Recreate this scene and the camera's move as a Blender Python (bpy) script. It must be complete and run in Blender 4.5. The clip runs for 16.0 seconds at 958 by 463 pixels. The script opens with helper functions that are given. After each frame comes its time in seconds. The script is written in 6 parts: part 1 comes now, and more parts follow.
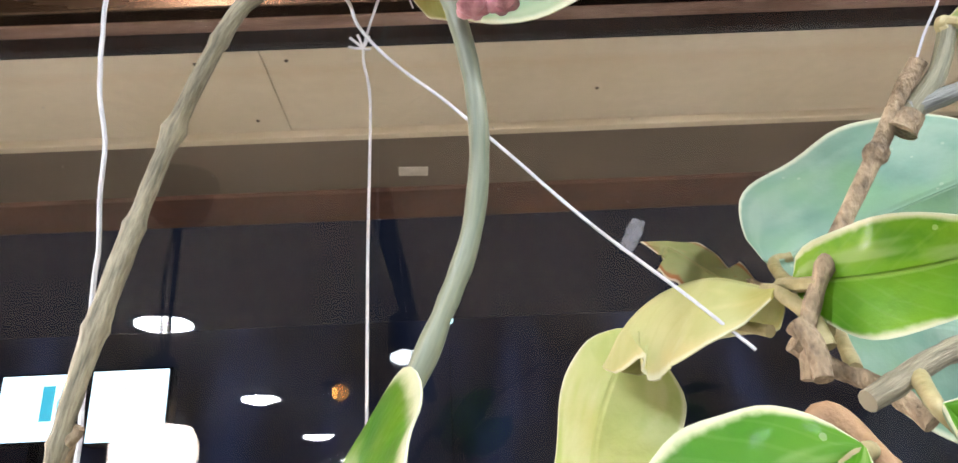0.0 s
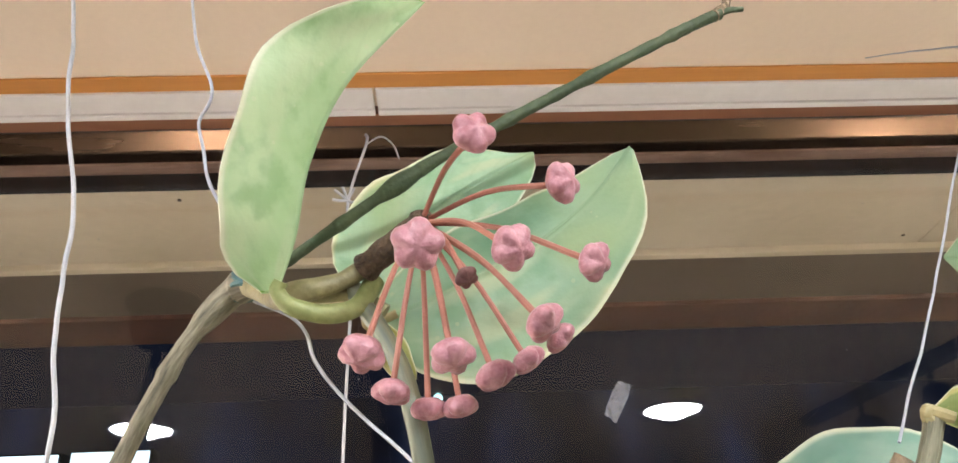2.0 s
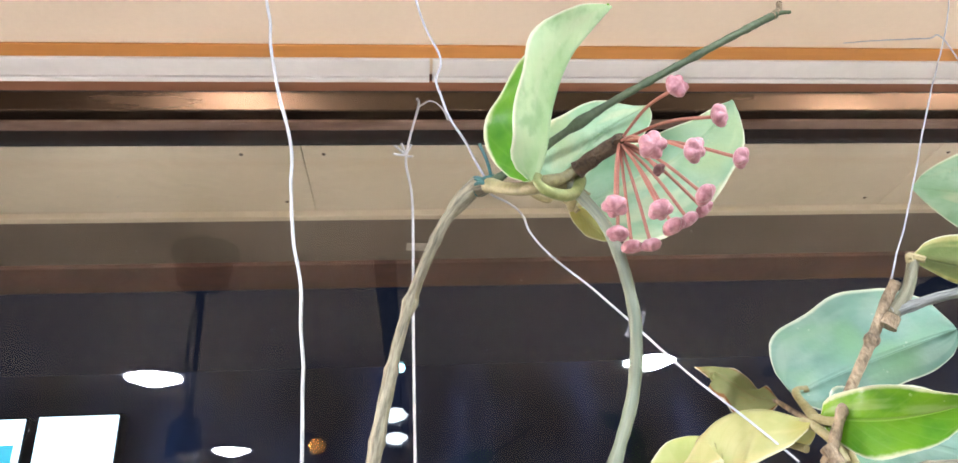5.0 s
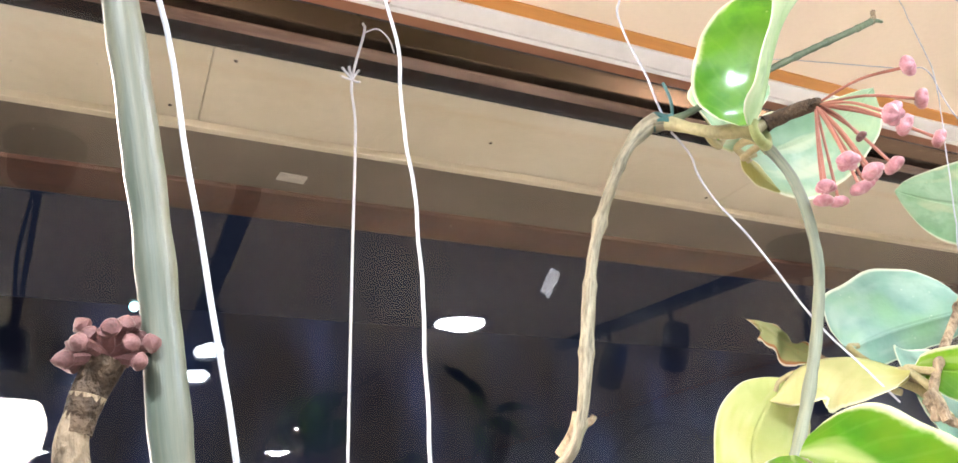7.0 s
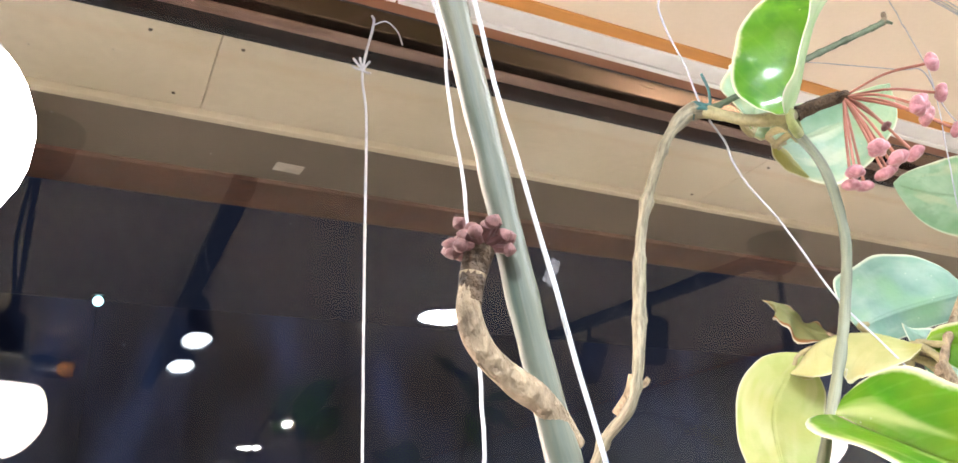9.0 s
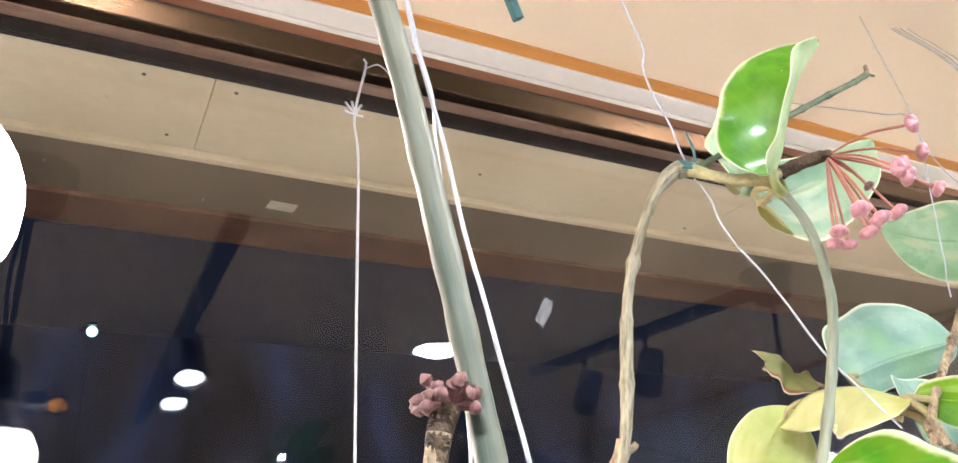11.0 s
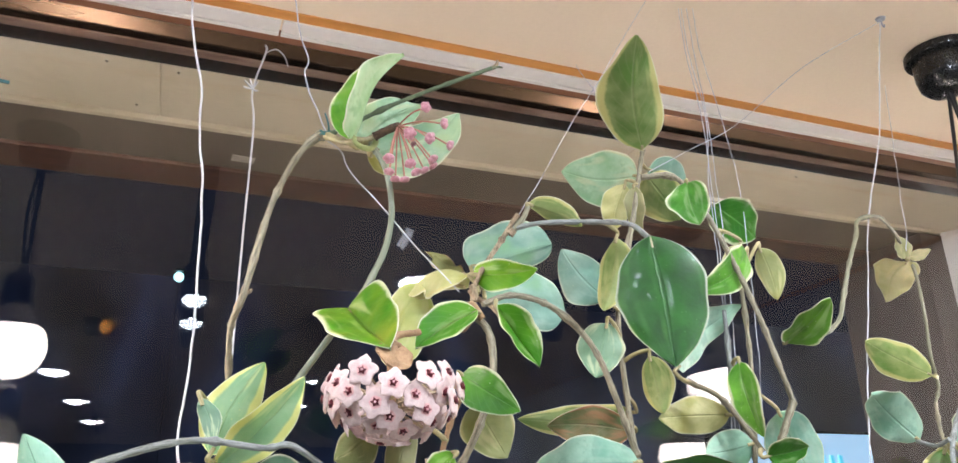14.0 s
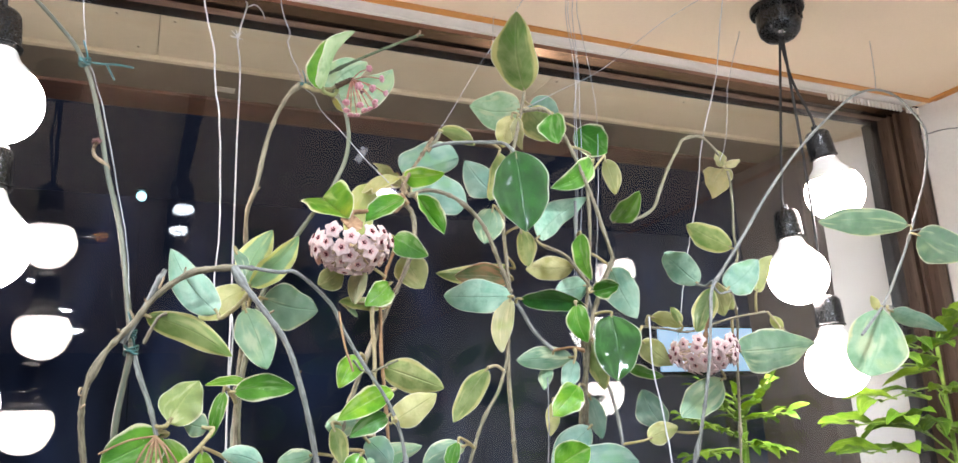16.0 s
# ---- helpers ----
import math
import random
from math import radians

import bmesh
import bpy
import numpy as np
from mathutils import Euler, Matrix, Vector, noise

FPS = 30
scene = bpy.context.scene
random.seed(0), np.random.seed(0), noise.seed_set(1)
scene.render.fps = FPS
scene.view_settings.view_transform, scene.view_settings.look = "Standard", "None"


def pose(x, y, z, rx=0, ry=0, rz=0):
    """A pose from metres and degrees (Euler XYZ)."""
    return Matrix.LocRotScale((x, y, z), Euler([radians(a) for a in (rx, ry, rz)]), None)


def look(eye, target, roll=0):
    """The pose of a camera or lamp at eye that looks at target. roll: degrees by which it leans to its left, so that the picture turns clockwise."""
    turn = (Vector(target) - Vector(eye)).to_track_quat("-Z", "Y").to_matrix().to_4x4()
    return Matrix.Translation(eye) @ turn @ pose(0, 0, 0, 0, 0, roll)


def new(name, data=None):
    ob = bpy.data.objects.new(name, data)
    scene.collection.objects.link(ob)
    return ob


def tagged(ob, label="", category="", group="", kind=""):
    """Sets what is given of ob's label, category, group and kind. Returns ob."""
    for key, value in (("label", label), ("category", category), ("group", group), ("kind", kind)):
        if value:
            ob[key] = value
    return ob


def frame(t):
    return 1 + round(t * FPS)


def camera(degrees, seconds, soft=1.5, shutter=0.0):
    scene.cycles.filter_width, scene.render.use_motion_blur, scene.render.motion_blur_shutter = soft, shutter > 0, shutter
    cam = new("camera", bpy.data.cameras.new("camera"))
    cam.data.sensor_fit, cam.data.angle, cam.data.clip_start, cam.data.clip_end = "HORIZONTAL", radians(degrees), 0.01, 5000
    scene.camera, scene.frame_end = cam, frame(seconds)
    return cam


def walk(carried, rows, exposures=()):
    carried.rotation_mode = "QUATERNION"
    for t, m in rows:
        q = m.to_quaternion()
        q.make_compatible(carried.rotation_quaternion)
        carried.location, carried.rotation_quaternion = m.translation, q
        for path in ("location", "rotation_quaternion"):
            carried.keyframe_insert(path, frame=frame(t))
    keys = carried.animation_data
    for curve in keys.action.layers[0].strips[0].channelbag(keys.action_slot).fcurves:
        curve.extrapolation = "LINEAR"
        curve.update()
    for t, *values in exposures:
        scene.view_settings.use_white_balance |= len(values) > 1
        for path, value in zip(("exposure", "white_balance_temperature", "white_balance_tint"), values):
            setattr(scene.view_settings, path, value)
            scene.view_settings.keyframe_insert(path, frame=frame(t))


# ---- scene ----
cam = camera(62.4, 16.0)
PATH = [
    (0, (-0.016, -0.021, 1.855), (0.03, 1.822, 2.63), -3.0),
    (0.5, (-0.007, -0.012, 1.889), (0.05, 1.826, 2.674), -2.7),
    (1, (-0.006, -0.024, 1.918), (0.067, 1.787, 2.764), -2.8),
    (1.5, (-0.009, -0.034, 1.928), (0.055, 1.745, 2.838), -2.7),
    (2, (-0.005, -0.042, 1.928), (0.066, 1.723, 2.867), -2.5),
    (2.5, (0.001, -0.05, 1.919), (0.087, 1.71, 2.864), -2.6),
    (3, (0.002, -0.061, 1.904), (0.113, 1.695, 2.854), -2.6),
    (3.5, (0.007, -0.063, 1.887), (0.151, 1.696, 2.828), -2.5),
    (4, (0.004, -0.054, 1.871), (0.251, 1.701, 2.797), -2.2),
    (4.5, (-0.043, -0.075, 1.874), (0.225, 1.675, 2.805), -3.1),
    (5, (-0.095, -0.138, 1.852), (0.079, 1.652, 2.727), -3.2),
    (5.2, (-0.122, -0.145, 1.843), (0.049, 1.655, 2.696), -2.5),
    (7.3, (-0.2832, -0.0847, 1.8416), (0.5584, 1.5652, 2.5962), -2.55),
    (7.5, (-0.2895, -0.0847, 1.844), (0.5733, 1.5534, 2.6005), -2.67),
    (8, (-0.3164, -0.1009, 1.8349), (0.5605, 1.5289, 2.5931), -3.44),
    (8.5, (-0.3319, -0.0955, 1.8143), (0.504, 1.553, 2.5781), -3.28),
    (8.7, (-0.3218, -0.0875, 1.8189), (0.5193, 1.5633, 2.5721), -2.91),
    (10.8, (-0.3069, -0.0853, 1.8384), (0.5717, 1.5244, 2.6366), -3.49),
    (11, (-0.316, -0.0961, 1.8399), (0.5334, 1.521, 2.6546), -3.34),
    (11.5, (-0.3045, -0.1452, 1.8247), (0.5169, 1.478, 2.6558), -3.07),
    (12, (-0.244, -0.182, 1.801), (0.658, 1.411, 2.604), -2.5),
    (12.5, (-0.185, -0.253, 1.775), (0.745, 1.341, 2.545), -2.6),
    (13, (-0.122, -0.314, 1.76), (0.762, 1.327, 2.485), -2.6),
    (13.5, (-0.132, -0.38, 1.74), (0.576, 1.351, 2.45), -2.1),
    (14, (-0.155, -0.419, 1.718), (0.523, 1.326, 2.423), -1.2),
    (14.5, (-0.167, -0.47, 1.69), (0.623, 1.245, 2.349), -1.9),
    (15, (-0.188, -0.562, 1.665), (0.56, 1.177, 2.309), -2.2),
    (15.5, (-0.229, -0.635, 1.628), (0.545, 1.106, 2.236), -1.8),
    (16, (-0.233, -0.738, 1.594), (0.55, 1.032, 2.098), -2.5),
]
EXPOSURE = [(0.0, 0.17, 6450, 15), (0.5, 0.47, 6450, 15), (1.0, 0.60, 6650, 15), (1.5, 0.05, 6800, 15), (2.0, 0.00, 6800, 15), (3.5, 0.02, 6550, 15), (4.0, 0.20, 6350, 15), (4.5, 0.28, 6350, 15), (5.0, 0.36, 6250, 15), (7.5, 0.65, 6500, 15), (8.0, 0.53, 6500, 15), (11.0, 0.50, 6500, 15), (12.5, 0.25, 6300, 15), (13.0, 0.10, 6300, 15), (14.0, 0.12, 6300, 15), (16.0, 0.14, 6350, 15)]
walk(cam, [(t, look(eye, target, roll)) for t, eye, target, roll in PATH], [(t, stops, kelvin, tint) for t, stops, kelvin, tint in EXPOSURE])

# ---- world and light ----
world = bpy.data.worlds.new("night")
scene.world = world
world.use_nodes = True
back = world.node_tree.nodes["Background"]
back.inputs[0].default_value = (0.36, 0.50, 1.0, 1)
back.inputs[1].default_value = 0.016

CEIL = 2.376      # ceiling height
GLASS = 0.618     # plane of the window glass
RIGHT = 1.60      # right-hand wall
BULB_LIGHT = 40.0
DOWN_LIGHT = 400.0


# ---- materials ----
def material(name):
    m = bpy.data.materials.new(name)
    m.use_nodes = True
    n = m.node_tree.nodes
    return m, n, m.node_tree.links, n["Principled BSDF"]


def noise_node(n, l, scale, detail=4.0, coord="Object", stretch=None):
    co = n.new("ShaderNodeTexCoord")
    tex = n.new("ShaderNodeTexNoise")
    tex.inputs["Scale"].default_value = scale
    tex.inputs["Detail"].default_value = detail
    if stretch:
        mp = n.new("ShaderNodeMapping")
        mp.inputs["Scale"].default_value = stretch
        l.new(co.outputs[coord], mp.inputs["Vector"])
        l.new(mp.outputs["Vector"], tex.inputs["Vector"])
    else:
        l.new(co.outputs[coord], tex.inputs["Vector"])
    return tex


def ramp(n, l, fac, stops):
    r = n.new("ShaderNodeValToRGB")
    el = r.color_ramp.elements
    while len(el) < len(stops):
        el.new(0.5)
    for e, (p, c) in zip(el, stops):
        e.position, e.color = p, (*c, 1)
    l.new(fac, r.inputs["Fac"])
    return r


def bump(n, l, p, height, strength, distance):
    b = n.new("ShaderNodeBump")
    b.inputs["Strength"].default_value = strength
    b.inputs["Distance"].default_value = distance
    l.new(height, b.inputs["Height"])
    l.new(b.outputs["Normal"], p.inputs["Normal"])


def mixed(n, l, fac, a, b):
    m = n.new("ShaderNodeMix")
    m.data_type = "RGBA"
    for k, v in ((0, fac), (6, a), (7, b)):
        if hasattr(v, "links"):
            l.new(v, m.inputs[k])
        elif k == 0:
            m.inputs[k].default_value = v
        else:
            m.inputs[k].default_value = (*v, 1)
    return m.outputs[2]


def math_node(n, l, op, a, b=None, c=None):
    m = n.new("ShaderNodeMath")
    m.operation = op
    for k, v in enumerate((a, b, c)):
        if v is None:
            continue
        if hasattr(v, "links"):
            l.new(v, m.inputs[k])
        else:
            m.inputs[k].default_value = v
    return m.outputs[0]


def smooth(n, l, v, lo, hi):
    m = n.new("ShaderNodeMapRange")
    m.interpolation_type = "SMOOTHSTEP"
    l.new(v, m.inputs[0])
    m.inputs[1].default_value, m.inputs[2].default_value = lo, hi
    return m.outputs[0]


def surface(name, dark, light, scale, rough=0.6, metal=0.0, relief=0.2, depth=0.002, stretch=None, fine=None, coat=0.0, coord="Object"):
    """Two-scale mottled surface."""
    m, n, l, p = material(name)
    big = noise_node(n, l, scale, 3.0, coord, stretch)
    small = noise_node(n, l, fine or scale * 14, 5.0, coord, stretch)
    f = math_node(n, l, "ADD", math_node(n, l, "MULTIPLY", big.outputs["Fac"], 0.65), math_node(n, l, "MULTIPLY", small.outputs["Fac"], 0.35))
    c = ramp(n, l, f, [(0.3, dark), (0.7, light)])
    l.new(c.outputs["Color"], p.inputs["Base Color"])
    rr = n.new("ShaderNodeMapRange")
    l.new(small.outputs["Fac"], rr.inputs[0])
    rr.inputs[3].default_value, rr.inputs[4].default_value = max(rough - 0.1, 0.03), min(rough + 0.12, 1)
    l.new(rr.outputs[0], p.inputs["Roughness"])
    p.inputs["Metallic"].default_value = metal
    p.inputs["Coat Weight"].default_value = coat
    if relief:
        bump(n, l, p, small.outputs["Fac"], relief, depth)
    return m


def glow(name, color, strength):
    m, n, l, p = material(name)
    p.inputs["Base Color"].default_value = (0.8, 0.8, 0.8, 1)
    p.inputs["Emission Color"].default_value = (*color, 1)
    p.inputs["Emission Strength"].default_value = strength
    p.inputs["Roughness"].default_value = 0.3
    return m


def leaf_skin(name, dark, mid, edge, edge_at, rib, rough, streak=0.0, blush=None, coat=0.0, thin=0.25, rim=0.7, flames=0.8):
    """Leaf surface on the leaf's own coordinates: blade colour, pale margin, midrib, side veins."""
    m, n, l, p = material(name)
    uv = n.new("ShaderNodeUVMap")
    sep = n.new("ShaderNodeSeparateXYZ")
    l.new(uv.outputs["UV"], sep.inputs[0])
    u = math_node(n, l, "ABSOLUTE", math_node(n, l, "MULTIPLY_ADD", sep.outputs[0], 2.0, -1.0))
    v = sep.outputs[1]
    info = n.new("ShaderNodeObjectInfo")
    big = noise_node(n, l, 38, 3.0)
    small = noise_node(n, l, 420, 4.0)
    blade = ramp(n, l, big.outputs["Fac"], [(0.3, dark), (0.72, mid)]).outputs["Color"]
    # lighter or darker from leaf to leaf
    hsv = n.new("ShaderNodeHueSaturation")
    l.new(blade, hsv.inputs["Color"])
    vary = n.new("ShaderNodeMapRange")
    l.new(info.outputs["Random"], vary.inputs[0])
    vary.inputs[3].default_value, vary.inputs[4].default_value = 0.62, 1.3
    l.new(vary.outputs[0], hsv.inputs["Value"])
    hue = n.new("ShaderNodeMapRange")
    l.new(info.outputs["Random"], hue.inputs[0])
    hue.inputs[3].default_value, hue.inputs[4].default_value = 0.525, 0.478
    l.new(hue.outputs[0], hsv.inputs["Hue"])
    col = hsv.outputs["Color"]
    cloud = smooth(n, l, noise_node(n, l, 85, 4.0).outputs["Fac"], 0.50, 0.66)
    col = mixed(n, l, math_node(n, l, "MULTIPLY", cloud, 0.5), col, dark)
    flame_uv = n.new("ShaderNodeMapping")
    flame_uv.inputs["Scale"].default_value = (3.4, 1.4, 1)
    l.new(uv.outputs["UV"], flame_uv.inputs["Vector"])
    shift = n.new("ShaderNodeVectorMath")
    shift.operation = "ADD"
    l.new(flame_uv.outputs["Vector"], shift.inputs[0])
    l.new(math_node(n, l, "MULTIPLY", info.outputs["Random"], 40.0), shift.inputs[1])
    flame = n.new("ShaderNodeTexNoise")
    flame.inputs["Scale"].default_value = 1.3
    l.new(shift.outputs[0], flame.inputs["Vector"])
    col = mixed(n, l, math_node(n, l, "MULTIPLY", smooth(n, l, flame.outputs["Fac"], 0.52, 0.68), flames), col, mixed(n, l, 0.55, mid, edge))
    if blush:
        b = smooth(n, l, noise_node(n, l, 22, 2.0).outputs["Fac"], 0.52, 0.72)
        col = mixed(n, l, b, col, blush)
    # side veins
    wave = n.new("ShaderNodeTexWave")
    wave.wave_type, wave.bands_direction = "BANDS", "Y"
    wave.inputs["Scale"].default_value = 2.6
    wave.inputs["Distortion"].default_value = 1.2
    cmb = n.new("ShaderNodeCombineXYZ")
    l.new(u, cmb.inputs[0])
    l.new(math_node(n, l, "MULTIPLY_ADD", u, -0.35, v), cmb.inputs[1])
    l.new(cmb.outputs[0], wave.inputs["Vector"])
    vein = math_node(n, l, "MULTIPLY", smooth(n, l, wave.outputs["Fac"], 0.86, 1.0), streak)
    col = mixed(n, l, vein, col, rib)
    # midrib
    mid_line = math_node(n, l, "SUBTRACT", 1.0, smooth(n, l, u, 0.012, 0.06))
    col = mixed(n, l, math_node(n, l, "MULTIPLY", mid_line, 0.38), col, rib)
    # margin, uneven
    d = math_node(n, l, "MULTIPLY_ADD", big.outputs["Fac"], 0.42, u)
    d = math_node(n, l, "MULTIPLY_ADD", small.outputs["Fac"], 0.08, d)
    edge_f = smooth(n, l, d, edge_at + 0.18, edge_at + 0.31)
    col = mixed(n, l, edge_f, col, edge)
    # thin cream rim
    col = mixed(n, l, math_node(n, l, "MULTIPLY", smooth(n, l, u, 0.93, 0.985), rim), col, (0.76, 0.75, 0.56))
    # small specks
    vo = n.new("ShaderNodeTexVoronoi")
    vo.inputs["Scale"].default_value = 210
    co = n.new("ShaderNodeTexCoord")
    l.new(co.outputs["Object"], vo.inputs["Vector"])
    speck = math_node(n, l, "MULTIPLY", math_node(n, l, "LESS_THAN", vo.outputs["Distance"], 0.13), math_node(n, l, "GREATER_THAN", big.outputs["Fac"], 0.55))
    col = mixed(n, l, math_node(n, l, "MULTIPLY", speck, 0.3), col, edge)
    l.new(col, p.inputs["Base Color"])
    p.inputs["Roughness"].default_value = rough
    p.inputs["Coat Weight"].default_value = coat
    p.inputs["Coat Roughness"].default_value = 0.10
    p.inputs["Specular IOR Level"].default_value = 0.28
    h = math_node(n, l, "ADD", math_node(n, l, "MULTIPLY", big.outputs["Fac"], 0.8), math_node(n, l, "MULTIPLY", small.outputs["Fac"], 0.12))
    h = math_node(n, l, "SUBTRACT", h, math_node(n, l, "MULTIPLY", mid_line, 0.35))
    bump(n, l, p, h, 0.75, 0.0022)
    tr = n.new("ShaderNodeBsdfTranslucent")
    l.new(mixed(n, l, 0.5, col, (0.45, 0.55, 0.05)), tr.inputs["Color"])
    mx = n.new("ShaderNodeMixShader")
    mx.inputs[0].default_value = thin
    l.new(p.outputs[0], mx.inputs[1])
    l.new(tr.outputs[0], mx.inputs[2])
    l.new(mx.outputs[0], n["Material Output"].inputs["Surface"])
    return m


CREAM = (0.70, 0.68, 0.44)
M = {}
M["ceiling"] = surface("painted_ceiling", (0.79, 0.64, 0.48), (0.86, 0.71, 0.54), 2.2, 0.75, relief=0.25, depth=0.001, fine=160)
M["orange"] = surface("orange_wood_trim", (0.50, 0.20, 0.045), (0.68, 0.31, 0.08), 3, 0.45, relief=0.2, depth=0.001, stretch=(0.25, 6, 6))
M["white"] = surface("white_plastic", (0.70, 0.67, 0.63), (0.82, 0.79, 0.75), 6, 0.4, relief=0.1, depth=0.0006)
M["wall"] = surface("white_wall", (0.62, 0.60, 0.57), (0.72, 0.70, 0.67), 2.5, 0.8, relief=0.3, depth=0.0015, fine=120)
M["bronze"] = surface("bronze_aluminium", (0.12, 0.075, 0.046), (0.19, 0.122, 0.078), 5, 0.22, metal=0.9, relief=0.0, stretch=(0.15, 1.5, 1.5), fine=20)
M["redbrown"] = surface("red_brown_rail", (0.24, 0.10, 0.05), (0.31, 0.14, 0.075), 5, 0.35, metal=0.1, relief=0.05, depth=0.0005, stretch=(0.3, 5, 5))
M["jamb"] = surface("dark_bronze_jamb", (0.07, 0.042, 0.028), (0.13, 0.085, 0.06), 5, 0.3, metal=0.4, relief=0.08, depth=0.0006, stretch=(5, 5, 0.3))
M["greymetal"] = surface("grey_metal_channel", (0.24, 0.22, 0.22), (0.36, 0.33, 0.33), 5, 0.15, metal=0.8, relief=0.05, depth=0.0005, stretch=(0.3, 5, 5))
M["seal"] = surface("aged_pinkish_seal", (0.16, 0.09, 0.06), (0.42, 0.29, 0.22), 26, 0.5, metal=0.2, relief=0.7, depth=0.002, stretch=(0.5, 2, 2), fine=160)
M["black"] = surface("dark_grey_channel", (0.055, 0.055, 0.058), (0.13, 0.125, 0.12), 8, 0.16, metal=0.75, relief=0.12, depth=0.0006, stretch=(0.3, 5, 5))
M["soffit"] = surface("cream_soffit_paint", (0.55, 0.46, 0.30), (0.72, 0.62, 0.45), 5, 0.6, relief=0.2, depth=0.001, fine=90)
M["joint"] = surface("dark_joint", (0.05, 0.035, 0.02), (0.09, 0.06, 0.035), 20, 0.8)
M["olive"] = surface("olive_beam_paint", (0.10, 0.078, 0.054), (0.19, 0.15, 0.105), 6, 0.55, relief=0.2, depth=0.001)
M["brick"] = surface("rusty_beam", (0.042, 0.018, 0.012), (0.15, 0.068, 0.040), 11, 0.75, relief=0.5, depth=0.003, fine=60)
M["column"] = surface("brown_column", (0.045, 0.034, 0.03), (0.115, 0.085, 0.07), 5, 0.6, relief=0.4, depth=0.003, stretch=(4, 4, 0.7))
M["night"] = surface("dark_asphalt", (0.03, 0.03, 0.032), (0.06, 0.06, 0.06), 3, 0.85)
# no lamp here: blue emission bands stand in for the bluish light in the pane
M["facade"], fac_n, fac_l, fac_p = material("blue_glow_facade")
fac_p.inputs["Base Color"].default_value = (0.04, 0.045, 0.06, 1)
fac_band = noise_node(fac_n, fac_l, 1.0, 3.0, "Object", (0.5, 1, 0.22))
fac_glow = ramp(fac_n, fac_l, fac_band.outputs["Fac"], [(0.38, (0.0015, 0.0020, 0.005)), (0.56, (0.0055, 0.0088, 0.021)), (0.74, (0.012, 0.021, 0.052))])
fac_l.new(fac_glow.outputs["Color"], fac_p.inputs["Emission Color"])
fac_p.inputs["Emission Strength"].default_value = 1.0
M["floor"] = surface("wooden_floor", (0.055, 0.036, 0.024), (0.11, 0.075, 0.05), 2, 0.4, stretch=(1, 8, 1))
M["farwall"] = surface("grey_room_wall", (0.075, 0.085, 0.112), (0.12, 0.13, 0.16), 1.5, 0.85)
M["blackplastic"] = surface("black_plastic", (0.006, 0.006, 0.007), (0.014, 0.014, 0.014), 30, 0.26, relief=0.05, depth=0.0003)
M["cord"] = surface("black_cord", (0.010, 0.010, 0.011), (0.03, 0.028, 0.028), 60, 0.5)
M["string"] = surface("white_string", (0.42, 0.43, 0.46), (0.62, 0.62, 0.64), 90, 0.75, relief=0.6, depth=0.0006, fine=900)
M["wire"] = surface("thin_wire", (0.28, 0.29, 0.33), (0.44, 0.45, 0.49), 90, 0.4, relief=0.3, depth=0.0003)
M["tie"] = surface("teal_plant_tie", (0.01, 0.055, 0.055), (0.03, 0.13, 0.12), 120, 0.45)
M["stem"] = surface("grey_green_stem", (0.060, 0.064, 0.036), (0.31, 0.28, 0.18), 1.0, 0.5, relief=0.6, depth=0.0010, stretch=(9, 0.5, 1), fine=3.5, coord="UV")
M["oldstem"] = surface("brown_grey_stem", (0.055, 0.046, 0.026), (0.40, 0.345, 0.23), 1.0, 0.6, relief=0.7, depth=0.0010, stretch=(9, 0.7, 1), fine=3.5, coord="UV")
M["greystem"] = surface("blue_grey_stem", (0.05, 0.053, 0.045), (0.37, 0.38, 0.355), 1.0, 0.6, relief=0.7, depth=0.0010, stretch=(9, 0.7, 1), fine=3.5, coord="UV")
M["greenstick"] = surface("dark_green_stem", (0.035, 0.06, 0.025), (0.11, 0.14, 0.07), 70, 0.6, relief=0.6, depth=0.001, fine=500)
M["olivestem"] = surface("olive_cream_stem", (0.10, 0.085, 0.032), (0.34, 0.30, 0.145), 60, 0.5, relief=0.4, depth=0.001, fine=500)
M["palestem"] = surface("cream_stem", (0.38, 0.30, 0.16), (0.58, 0.50, 0.32), 60, 0.6, relief=0.4, depth=0.001, fine=500)
M["petiole"] = surface("olive_brown_petiole", (0.20, 0.17, 0.06), (0.46, 0.38, 0.20), 80, 0.55, relief=0.4, depth=0.0008, fine=600)
M["bark"] = surface("knobbly_bark", (0.055, 0.034, 0.018), (0.54, 0.40, 0.25), 190, 0.8, relief=1.0, depth=0.002, stretch=(1, 1, 0.5), fine=800)
M["tallstem"] = surface("pale_green_stem", (0.070, 0.110, 0.085), (0.31, 0.30, 0.19), 1.0, 0.45, relief=0.3, depth=0.0006, stretch=(2.2, 0.10, 1), fine=6.0, coord="UV")
M["bluestem"] = surface("blue_green_stem", (0.050, 0.080, 0.068), (0.23, 0.205, 0.13), 1.0, 0.45, relief=0.3, depth=0.0006, stretch=(2.2, 0.10, 1), fine=6.0, coord="UV")
M["greenpetiole"] = surface("olive_green_petiole", (0.13, 0.17, 0.045), (0.34, 0.36, 0.14), 70, 0.5, relief=0.4, depth=0.0008, fine=500)
